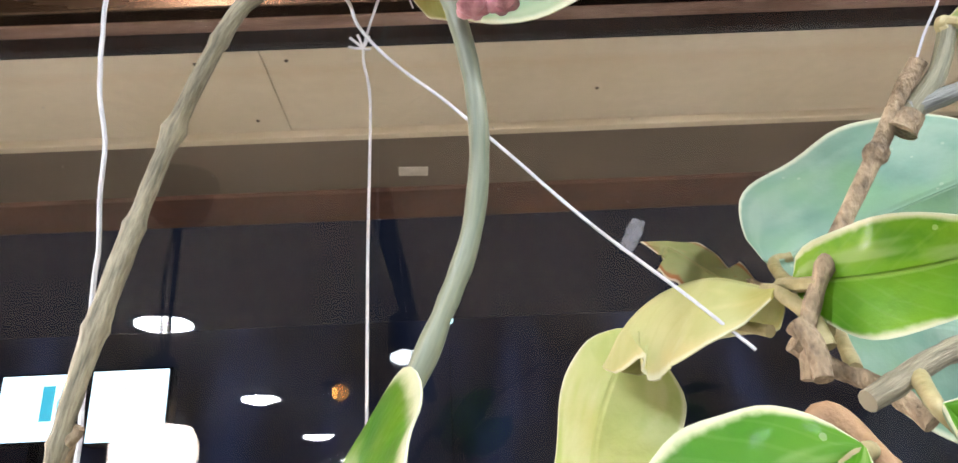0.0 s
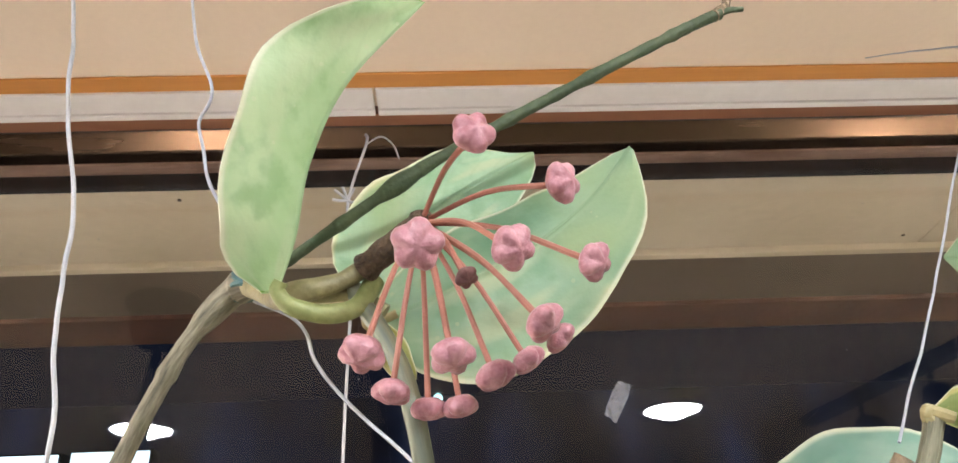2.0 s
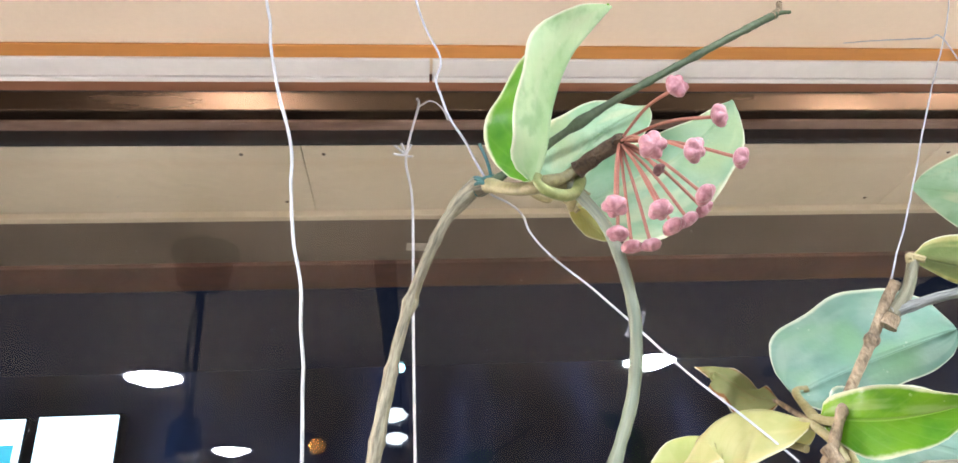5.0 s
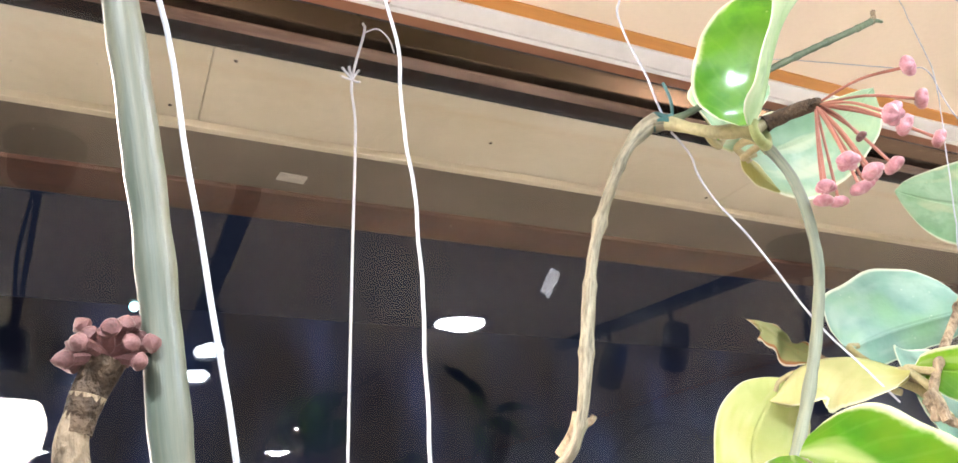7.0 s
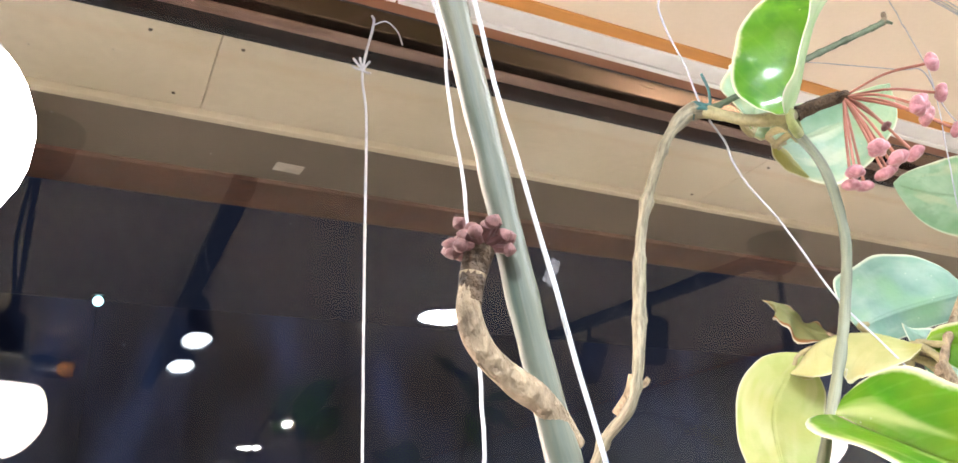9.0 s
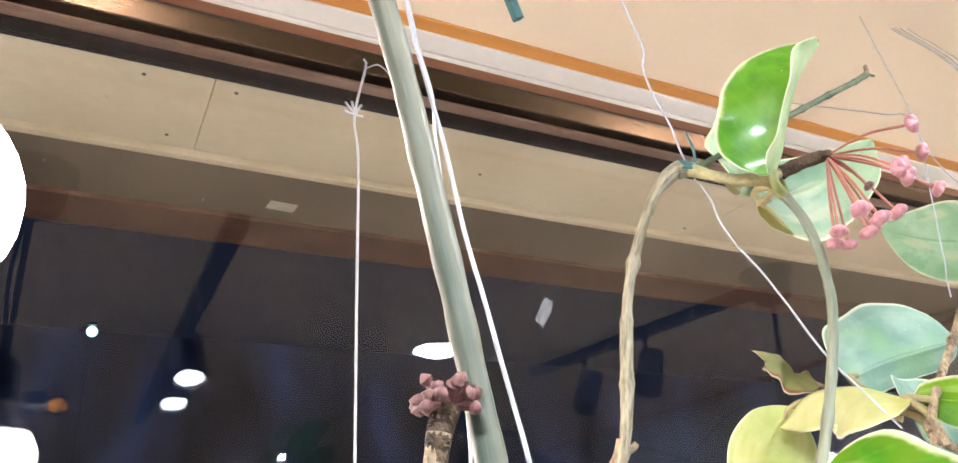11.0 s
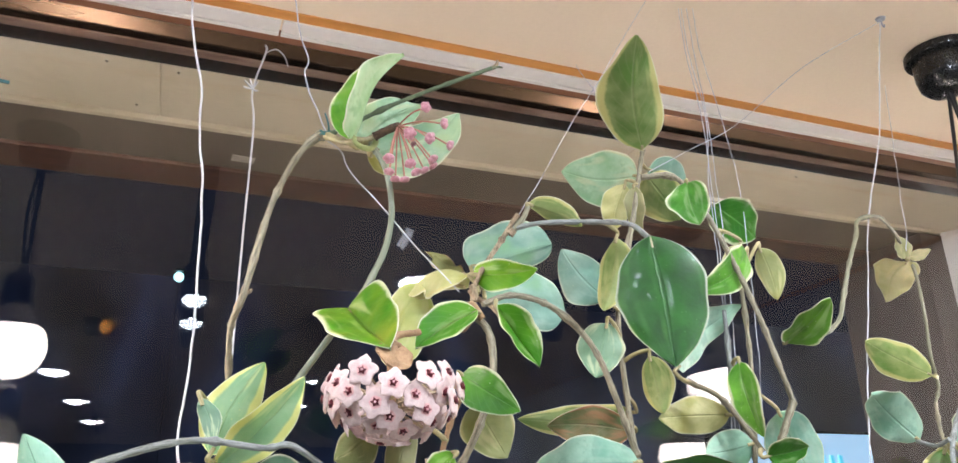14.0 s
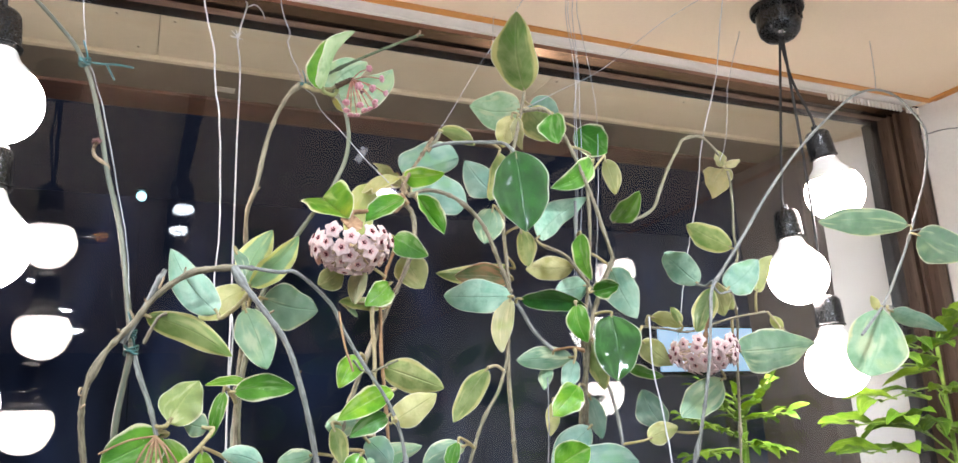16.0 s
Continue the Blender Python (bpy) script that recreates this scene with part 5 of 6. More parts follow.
leaf((0.218, 0.190, 1.795), (0.148, 0.210, 1.801), 0.037, (-0.28, -0.94, -0.21), "red", 12, 0.08, 0.3, to=(0.206, 0.168, 1.797))
leaf((0.204, 0.158, 1.766), (0.111, 0.149, 1.762), 0.045, (-0.10, 0.98, 0.17), "blue", 6, 0.1, 0.7, to=(0.208, 0.164, 1.768))
leaf((0.201, 0.155, 1.763), (0.183, 0.150, 1.693), 0.029, (0.37, 0.91, -0.16), "cream", 8, 0.08, 0.3, to=(0.205, 0.165, 1.764))
leaf((0.294, 0.150, 1.806), (0.227, 0.160, 1.803), 0.034, (0.14, 0.97, 0.20), "yellow", 10, 0.08, 0.3, to=(0.304, 0.149, 1.807))
leaf((0.222, 0.155, 1.854), (0.225, 0.150, 1.805), 0.032, (0.86, 0.51, 0.01), "olive", 24, 0.08, 0.3, to=(0.208, 0.176, 1.852))
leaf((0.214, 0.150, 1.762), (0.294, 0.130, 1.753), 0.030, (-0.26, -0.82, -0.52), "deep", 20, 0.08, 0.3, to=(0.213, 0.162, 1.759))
leaf((0.306, 0.140, 1.781), (0.264, 0.150, 1.773), 0.037, (0.21, 0.97, 0.13), "blue", 8, 0.08, 0.3, to=(0.308, 0.140, 1.779))
leaf((0.303, 0.140, 1.850), (0.300, 0.120, 1.785), 0.028, (-0.81, -0.55, 0.20), "green", 14, 0.08, 0.3, to=(0.305, 0.153, 1.849))
leaf((0.302, 0.120, 1.769), (0.335, 0.110, 1.777), 0.029, (-0.17, -0.88, -0.44), "green", 14, 0.08, 0.3, to=(0.305, 0.130, 1.776))
leaf((0.364, 0.170, 1.813), (0.404, 0.176, 1.747), 0.051, (0.46, 0.82, 0.35), "blue", 8, 0.08, 0.3, to=(0.317, 0.146, 1.827))
leaf((0.276, 0.120, 1.751), (0.283, 0.110, 1.702), 0.031, (-0.56, -0.82, 0.08), "bright", 10, 0.08, 0.3, to=(0.303, 0.140, 1.752))
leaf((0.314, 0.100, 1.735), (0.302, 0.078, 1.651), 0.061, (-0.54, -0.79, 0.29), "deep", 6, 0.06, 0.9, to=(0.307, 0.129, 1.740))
leaf((0.274, 0.135, 1.687), (0.198, 0.140, 1.683), 0.031, (0.06, 1.00, 0.08), "pale", 10, 0.14, 0.3, to=(0.276, 0.135, 1.699))
leaf((0.163, 0.150, 1.675), (0.113, 0.140, 1.614), 0.031, (0.15, 0.95, -0.28), "olive", 10, 0.08, 0.3, to=(0.164, 0.148, 1.676))
leaf((0.271, 0.120, 1.650), (0.222, 0.100, 1.615), 0.036, (0.05, -0.89, 0.45), "bright", 8, 0.08, 0.7, to=(0.286, 0.130, 1.649))
leaf((0.274, 0.130, 1.683), (0.258, 0.130, 1.646), 0.025, (0.55, 0.80, -0.23), "blue", 8, 0.08, 0.3, to=(0.278, 0.135, 1.698))
leaf((0.297, 0.120, 1.705), (0.309, 0.120, 1.645), 0.030, (0.78, 0.61, 0.16), "olive", 14, 0.08, 0.3, to=(0.298, 0.130, 1.706))
leaf((0.292, 0.130, 1.638), (0.305, 0.130, 1.586), 0.026, (0.76, 0.63, 0.19), "blue", 10, 0.08, 0.3, to=(0.286, 0.130, 1.634))
leaf((0.283, 0.120, 1.601), (0.224, 0.110, 1.558), 0.040, (0.11, 0.93, -0.36), "blue", 8, 0.08, 0.3, to=(0.284, 0.130, 1.598))
leaf((0.222, 0.100, 1.555), (0.263, 0.090, 1.577), 0.045, (-0.31, -0.94, 0.14), "bright", 6, 0.08, 0.3, to=(0.195, 0.150, 1.555))
leaf((0.246, 0.100, 1.550), (0.325, 0.090, 1.560), 0.058, (0.14, 0.99, -0.10), "blue", 6, 0.06, 0.9, to=(0.268, 0.130, 1.547))
leaf((0.420, 0.160, 1.598), (0.398, 0.170, 1.647), 0.043, (0.56, 0.82, 0.08), "blue", 6, 0.08, 0.3, to=(0.401, 0.061, 1.589))
leaf((0.342, 0.130, 1.683), (0.406, 0.130, 1.664), 0.020, (-0.25, -0.55, -0.80), "green", 14, 0.08, 0.3, to=(0.314, 0.132, 1.685))
leaf((0.122, 0.130, 1.586), (0.066, 0.120, 1.566), 0.027, (-0.10, 0.97, -0.21), "pale", 12, 0.08, 0.3, to=(0.135, 0.133, 1.582))
leaf((0.110, 0.120, 1.590), (0.102, 0.120, 1.557), 0.021, (-0.76, -0.62, 0.20), "bright", 14, 0.08, 0.3, to=(0.135, 0.133, 1.582))
leaf((0.250, 0.150, 1.678), (0.239, 0.150, 1.648), 0.018, (0.41, 0.90, -0.15), "pale", 8, 0.08, 0.3, to=(0.250, 0.140, 1.696))
leaf((0.251, 0.150, 1.633), (0.244, 0.150, 1.592), 0.019, (0.46, 0.88, -0.08), "yellow", 8, 0.08, 0.3, to=(0.282, 0.130, 1.629))
# lower centre leaves
leaf((0.026, 0.130, 1.676), (0.095, 0.120, 1.650), 0.039, (0.19, 0.97, 0.13), "olive", 10, 0.08, 0.3, to=(0.023, 0.123, 1.679))
leaf((0.032, 0.120, 1.614), (0.087, 0.120, 1.645), 0.035, (0.06, 0.99, -0.11), "yellow", 10, 0.08, 0.3, to=(0.026, 0.120, 1.617))
leaf((0.027, 0.100, 1.647), (-0.039, 0.080, 1.615), 0.030, (0.03, -0.87, 0.49), "bright", 22, 0.08, 0.3, to=(0.024, 0.120, 1.649))
leaf((-0.005, 0.120, 1.686), (-0.029, 0.110, 1.653), 0.029, (0.00, -0.96, 0.29), "bright", 12, 0.08, 0.3, to=(0.005, 0.131, 1.681))
leaf((0.018, 0.090, 1.620), (-0.025, 0.080, 1.600), 0.024, (0.14, -0.97, 0.18), "green", 16, 0.08, 0.3, to=(0.020, 0.067, 1.614))
leaf((-0.003, 0.120, 1.617), (-0.045, 0.110, 1.611), 0.029, (-0.23, 0.97, -0.04), "pale", 10, 0.08, 0.3, to=(0.015, 0.130, 1.615))
leaf((0.001, 0.110, 1.597), (0.025, 0.100, 1.568), 0.031, (0.33, 0.94, -0.06), "blue", 10, 0.08, 0.3, to=(0.014, 0.130, 1.600))
leaf((-0.001, 0.110, 1.569), (0.060, 0.100, 1.588), 0.025, (0.18, 0.98, -0.05), "pale", 12, 0.08, 0.3, to=(0.012, 0.130, 1.569))
leaf((-0.035, 0.110, 1.611), (-0.027, 0.100, 1.571), 0.021, (0.28, 0.94, -0.18), "olive", 12, 0.08, 0.3, to=(-0.023, 0.120, 1.611))
leaf((-0.011, 0.090, 1.582), (-0.032, 0.080, 1.556), 0.024, (0.00, -0.93, 0.36), "bright", 12, 0.08, 0.3, to=(-0.027, 0.120, 1.586))
leaf((-0.054, 0.120, 1.584), (-0.096, 0.100, 1.577), 0.023, (-0.41, 0.90, -0.12), "pale", 12, 0.08, 0.3, to=(-0.028, 0.120, 1.580))
leaf((-0.016, 0.130, 1.743), (-0.003, 0.130, 1.731), 0.007, (0.19, 0.96, 0.21), "pale", 10, 0.08, 0.3, to=(0.013, 0.123, 1.745))
stem([(-0.039, 0.070, 1.727), (-0.036, 0.060, 1.694), (-0.028, 0.055, 1.664)], 0.0012, 0.0012, "dry", 0.2)
stem([(-0.014, 0.110, 1.681), (0.002, 0.110, 1.668), (0.040, 0.120, 1.682)], 0.00128, 0.00128, "stem", 0.2)
# left vines with arch, tall stem and leaves
stem([(-0.261, -0.020, 1.572), (-0.267, -0.030, 1.614), (-0.266, -0.040, 1.641), (-0.255, -0.045, 1.669), (-0.236, -0.050, 1.693), (-0.218, -0.055, 1.717), (-0.196, -0.065, 1.733), (-0.178, -0.070, 1.737), (-0.161, -0.070, 1.739)], 0.0023, 0.0022, "oldstem", 0.8)
stem([(-0.242, -0.045, 1.679), (-0.228, -0.050, 1.705), (-0.218, -0.050, 1.728), (-0.213, -0.050, 1.739)], 0.0022, 0.0019, "greystem", 1)
stem([(-0.1980, -0.0620, 1.7320), (-0.1828, 0.0000, 1.7505), (-0.1436, 0.0528, 1.7666), (-0.1053, 0.0550, 1.7634), (-0.0843, 0.0600, 1.7639), (-0.0480, 0.0720, 1.7365), (-0.0330, 0.0770, 1.7100), (-0.0133, 0.0800, 1.6780), (0.0130, 0.0800, 1.6390), (0.0290, 0.0800, 1.6020), (0.0370, 0.0800, 1.5530)], 0.0019, 0.0019, "greystem", 0.7)
stem([(-0.161, -0.070, 1.739), (-0.153, -0.075, 1.724), (-0.134, -0.080, 1.698), (-0.119, -0.080, 1.676), (-0.108, -0.080, 1.646), (-0.097, -0.075, 1.607), (-0.088, -0.070, 1.564)], 0.0023, 0.0022, "greystem", 0.9)
stem([(-0.330, -0.030, 1.978), (-0.310, -0.020, 1.960), (-0.295, -0.013, 1.943), (-0.283, -0.008, 1.917), (-0.273, -0.005, 1.879), (-0.264, -0.005, 1.834), (-0.252, -0.008, 1.789), (-0.245, -0.015, 1.750), (-0.238, -0.030, 1.701), (-0.235, -0.040, 1.675), (-0.240, -0.035, 1.641), (-0.243, -0.030, 1.613), (-0.243, -0.020, 1.571)], 0.0017, 0.0027, "bluestem", 0.22, segs=20, steps=10)
stem([(-0.235, -0.040, 1.680), (-0.228, -0.040, 1.655), (-0.219, -0.040, 1.631), (-0.212, -0.040, 1.606)], 0.0021, 0.0019, "greystem", 0.5)
stem([(-0.226, -0.045, 1.679), (-0.217, -0.050, 1.698), (-0.210, -0.050, 1.703)], 0.0014, 0.0013, "oldstem", 0.5)
stem([(-0.126, 0.150, 1.792), (-0.123, 0.130, 1.741), (-0.131, 0.120, 1.688), (-0.135, 0.110, 1.638), (-0.135, 0.100, 1.562)], 0.0019, 0.0021, "oldstem", 0.7)
stem([(-0.106, 0.130, 1.738), (-0.120, 0.120, 1.701), (-0.129, 0.115, 1.663), (-0.132, 0.110, 1.614), (-0.127, 0.100, 1.561)], 0.0024, 0.0024, "stem", 0.5)
stem([(-0.2630, -0.0045, 1.8370), (-0.2664, -0.0055, 1.8416), (-0.2711, -0.0057, 1.8446), (-0.2750, -0.0058, 1.8480), (-0.2765, -0.0058, 1.8525), (-0.2757, -0.0058, 1.8570)], 0.0018, 0.0015, "bark", 0.8, segs=16, steps=12)
stem([(-0.2763, -0.0058, 1.8535), (-0.2757, -0.0058, 1.8570), (-0.2745, -0.0058, 1.8605)], 0.0016, 0.0018, "spur", 1.0, segs=12, name="peduncle")
stem([(-0.266, -0.040, 1.643), (-0.269, -0.041, 1.644), (-0.270, -0.042, 1.640), (-0.268, -0.043, 1.638)], 0.0012, 0.0007, "bark", 0.2)
stem([(-0.265, -0.040, 1.632), (-0.269, -0.040, 1.628)], 0.0012, 0.0007, "bark", 0.2)
stem([(-0.243, -0.048, 1.686), (-0.246, -0.049, 1.690)], 0.0012, 0.0007, "bark", 0.2)
stem([(-0.234, -0.050, 1.698), (-0.238, -0.051, 1.705)], 0.0012, 0.0007, "bark", 0.2)
stem([(-0.225, -0.052, 1.709), (-0.228, -0.053, 1.715)], 0.0012, 0.0007, "bark", 0.2)
stem([(-0.217, -0.055, 1.722), (-0.214, -0.055, 1.732)], 0.0012, 0.0007, "bark", 0.2)
stem([(-0.199, -0.063, 1.731), (-0.198, -0.064, 1.739)], 0.0012, 0.0007, "bark", 0.2)
stem([(-0.134, -0.080, 1.699), (-0.129, -0.081, 1.702)], 0.0012, 0.0007, "bark", 0.2)
stem([(-0.110, -0.080, 1.650), (-0.106, -0.081, 1.653)], 0.0012, 0.0007, "bark", 0.2)
stem([(-0.244, -0.016, 1.745), (-0.248, -0.016, 1.749)], 0.0012, 0.0007, "bark", 0.2)
leaf((-0.171, -0.060, 1.702), (-0.208, -0.042, 1.757), 0.031, (0.29, 0.95, -0.12), "blue", 4, 0.06, 0.3, to=(-0.149, -0.076, 1.718))
leaf((-0.226, -0.050, 1.701), (-0.159, -0.060, 1.667), 0.025, (0.19, 0.98, 0.07), "olive", 10, 0.14, 0.2, to=(-0.230, -0.049, 1.702))
leaf((-0.130, 0.100, 1.755), (-0.177, 0.090, 1.719), 0.032, (-0.18, 0.98, -0.04), "yellow", 8, 0.08, 0.3, to=(-0.123, 0.130, 1.741))
leaf((-0.129, 0.130, 1.766), (-0.099, 0.130, 1.827), 0.036, (0.02, 1.00, -0.01), "edged", 10, 0.1, 0.3, to=(-0.124, 0.139, 1.764))
leaf((-0.126, 0.100, 1.757), (-0.078, 0.080, 1.807), 0.031, (0.10, -0.89, -0.44), "edged", 22, 0.08, 0.3, to=(-0.123, 0.132, 1.747))
leaf((-0.109, 0.120, 1.748), (-0.048, 0.130, 1.738), 0.052, (-0.12, 0.97, 0.23), "pale", 6, 0.08, 0.3, to=(-0.106, 0.130, 1.738))
leaf((-0.130, 0.100, 1.733), (-0.108, 0.090, 1.671), 0.041, (0.22, 0.97, -0.08), "pale", 6, 0.08, 0.3, to=(-0.125, 0.128, 1.729))
leaf((-0.139, 0.090, 1.648), (-0.081, 0.080, 1.650), 0.028, (-0.17, -0.98, -0.07), "green", 10, 0.12, 0.3, to=(-0.135, 0.111, 1.644))
leaf((-0.127, 0.100, 1.660), (-0.167, 0.090, 1.654), 0.013, (0.12, -0.83, 0.55), "bright", 10, 0.08, 0.3, to=(-0.129, 0.114, 1.658))
leaf((-0.204, -0.040, 1.616), (-0.181, -0.030, 1.650), 0.036, (-0.12, 0.97, -0.21), "celery", 6, 0.08, 0.3, to=(-0.214, -0.040, 1.614))
leaf((-0.173, -0.030, 1.611), (-0.192, -0.030, 1.616), 0.021, (0.01, 1.00, 0.05), "pale", 6, 0.08, 0.3, to=(-0.195, -0.043, 1.582))
leaf((-0.207, -0.030, 1.606), (-0.251, -0.040, 1.585), 0.041, (0.18, -0.98, 0.09), "green", 8, 0.08, 0.9, to=(-0.213, -0.040, 1.609))
leaf((-0.150, 0.080, 1.648), (-0.162, 0.070, 1.605), 0.016, (-0.35, -0.88, 0.31), "bright", 14, 0.08, 0.3, to=(-0.135, 0.110, 1.638))
leaf((-0.208, -0.030, 1.603), (-0.190, -0.030, 1.569), 0.023, (-0.04, -1.00, -0.02), "bright", 10, 0.08, 0.3, to=(-0.213, -0.040, 1.609))
leaf((-0.114, 0.060, 1.578), (-0.154, 0.050, 1.590), 0.021, (-0.21, 0.97, 0.09), "blue", 10, 0.08, 0.3, to=(-0.128, 0.101, 1.567))
leaf((-0.172, 0.030, 1.592), (-0.164, 0.020, 1.561), 0.017, (-0.16, -0.95, 0.26), "bright", 10, 0.08, 0.3, to=(-0.135, 0.102, 1.579))
leaf((-0.138, 0.130, 1.801), (-0.129, 0.120, 1.772), 0.014, (0.29, 0.93, -0.23), "pale", 10, 0.08, 0.3, to=(-0.126, 0.150, 1.792))
stem([(-0.213, -0.045, 1.606), (-0.221, -0.048, 1.596), (-0.229, -0.045, 1.579)], 0.0009, 0.0009, "dry", 0, name="dry_stalk")
stem([(-0.213, -0.045, 1.606), (-0.218, -0.053, 1.593), (-0.223, -0.055, 1.575)], 0.0009, 0.0009, "dry", 0, name="dry_stalk")
stem([(-0.213, -0.045, 1.606), (-0.215, -0.046, 1.592), (-0.217, -0.040, 1.572)], 0.0009, 0.0009, "dry", 0, name="dry_stalk")
stem([(-0.213, -0.045, 1.606), (-0.212, -0.052, 1.591), (-0.211, -0.053, 1.570)], 0.0009, 0.0009, "dry", 0, name="dry_stalk")
stem([(-0.213, -0.045, 1.606), (-0.209, -0.048, 1.592), (-0.204, -0.045, 1.571)], 0.0009, 0.0009, "dry", 0, name="dry_stalk")
stem([(-0.213, -0.045, 1.606), (-0.205, -0.051, 1.593), (-0.198, -0.051, 1.573)], 0.0009, 0.0009, "dry", 0, name="dry_stalk")
stem([(-0.213, -0.045, 1.606), (-0.202, -0.046, 1.594), (-0.191, -0.041, 1.576)], 0.0009, 0.0009, "dry", 0, name="dry_stalk")
stem([(-0.213, -0.045, 1.606), (-0.233, -0.048, 1.603), (-0.253, -0.045, 1.594)], 0.0009, 0.0009, "dry", 0, name="dry_stalk")
# right vines
stem([(0.363, 0.140, 1.873), (0.398, 0.141, 1.8790), (0.4260, 0.142, 1.8960), (0.4411, 0.1450, 1.9214), (0.4676, 0.1550, 1.9614), (0.5011, 0.1700, 2.0006), (0.533, 0.192, 2.030), (0.572, 0.198, 2.041), (0.611, 0.214, 2.031), (0.637, 0.229, 2.017)], 0.00213, 0.00196, "stem", 0.8)
stem([(0.637, 0.229, 2.022), (0.648, 0.229, 1.993), (0.648, 0.229, 1.941), (0.643, 0.229, 1.894), (0.646, 0.230, 1.859), (0.636, 0.230, 1.839)], 0.00196, 0.00187, "stem", 0.6)
stem([(0.386, 0.070, 1.533), (0.403, 0.060, 1.596), (0.420, 0.055, 1.668), (0.436, 0.060, 1.730), (0.460, 0.080, 1.770), (0.502, 0.100, 1.805), (0.551, 0.110, 1.854), (0.617, 0.120, 1.926), (0.689, 0.125, 1.998), (0.772, 0.130, 2.067), (0.851, 0.135, 2.123), (0.912, 0.140, 2.145), (0.976, 0.150, 2.147), (1.029, 0.160, 2.124), (1.058, 0.165, 2.088), (1.026, 0.160, 2.008), (0.978, 0.150, 1.945), (0.935, 0.140, 1.891), (0.843, 0.100, 1.821), (0.735, 0.050, 1.753), (0.648, 0.020, 1.704)], 0.00213, 0.00187, "greystem", 0.6)
stem([(0.636, 0.230, 1.839), (0.598, 0.200, 1.802), (0.594, 0.190, 1.754), (0.575, 0.180, 1.680), (0.557, 0.170, 1.594), (0.548, 0.170, 1.521)], 0.00187, 0.00187, "oldstem", 0.6)
stem([(0.380, 0.130, 1.727), (0.411, 0.120, 1.722), (0.442, 0.110, 1.718), (0.514, 0.120, 1.737), (0.601, 0.140, 1.753)], 0.00162, 0.00153, "oldstem", 0.6)
stem([(0.606, 0.140, 1.753), (0.631, 0.150, 1.739), (0.638, 0.150, 1.726)], 0.0014, 0.0014, "palestem", 0.3)
stem([(0.469, 0.120, 1.784), (0.467, 0.100, 1.778), (0.466, 0.085, 1.782)], 0.0017, 0.0018, "greystem", 0.2)
stem([(0.462, 0.080, 1.774), (0.481, 0.090, 1.767), (0.508, 0.100, 1.773)], 0.00145, 0.00145, "greystem", 0.2)
stem([(1.053, 0.165, 2.088), (1.095, 0.160, 2.101), (1.141, 0.150, 2.108)], 0.00111, 0.00102, "greystem", 0.3)
stem([(0.935, 0.140, 1.894), (0.955, 0.130, 1.897), (0.984, 0.120, 1.888), (1.018, 0.110, 1.873)], 0.00136, 0.00119, "greystem", 0.3)
stem([(0.727, 0.050, 1.748), (0.734, 0.040, 1.748), (0.741, 0.035, 1.740)], 0.00136, 0.00119, "greystem", 0.3)
leaf((0.635, 0.226, 2.003), (0.659, 0.285, 1.977), 0.051, (0.55, 0.14, 0.82), "cream", 12, 0.08, 0.3, to=(0.642, 0.229, 2.009))
leaf((0.635, 0.226, 2.007), (0.621, 0.220, 2.032), 0.021, (-0.29, -0.88, -0.37), "cream", 10, 0.08, 0.3, to=(0.642, 0.229, 2.009))
leaf((0.638, 0.226, 2.010), (0.663, 0.215, 2.018), 0.015, (-0.21, -0.82, -0.53), "cream", 10, 0.08, 0.3, to=(0.641, 0.229, 2.012))
leaf((0.471, 0.120, 1.785), (0.405, 0.102, 1.821), 0.042, (0.10, 0.79, 0.60), "blue", 6, 0.06, 0.8, to=(0.469, 0.120, 1.784))
leaf((0.512, 0.110, 1.778), (0.580, 0.120, 1.822), 0.048, (0.07, 0.94, -0.33), "blue", 6, 0.06, 0.8, to=(0.505, 0.099, 1.772))
leaf((0.582, 0.130, 1.779), (0.619, 0.130, 1.835), 0.031, (0.34, 0.92, -0.22), "yellow", 8, 0.08, 0.3, to=(0.582, 0.136, 1.749))
leaf((0.627, 0.220, 1.868), (0.557, 0.237, 1.906), 0.044, (0.40, 0.83, 0.37), "olive", 12, 0.1, 0.3, to=(0.645, 0.230, 1.871))
leaf((0.476, 0.100, 1.775), (0.444, 0.100, 1.716), 0.033, (0.47, 0.84, -0.26), "olive", 10, 0.08, 0.3, to=(0.467, 0.100, 1.778))
leaf((0.494, 0.110, 1.781), (0.510, 0.120, 1.741), 0.032, (0.57, 0.71, 0.41), "yellow", 10, 0.08, 0.3, to=(0.499, 0.097, 1.771))
leaf((0.509, 0.120, 1.775), (0.527, 0.120, 1.750), 0.022, (0.53, 0.77, 0.37), "yellow", 10, 0.08, 0.3, to=(0.505, 0.099, 1.772))
leaf((0.536, 0.130, 1.694), (0.682, 0.148, 1.707), 0.065, (-0.12, 0.99, 0.03), "pale", 6, 0.06, 0.7, to=(0.524, 0.122, 1.739))
leaf((0.477, 0.100, 1.655), (0.399, 0.090, 1.609), 0.045, (0.11, 0.92, -0.38), "pale", 8, 0.08, 0.3, to=(0.447, 0.093, 1.695))
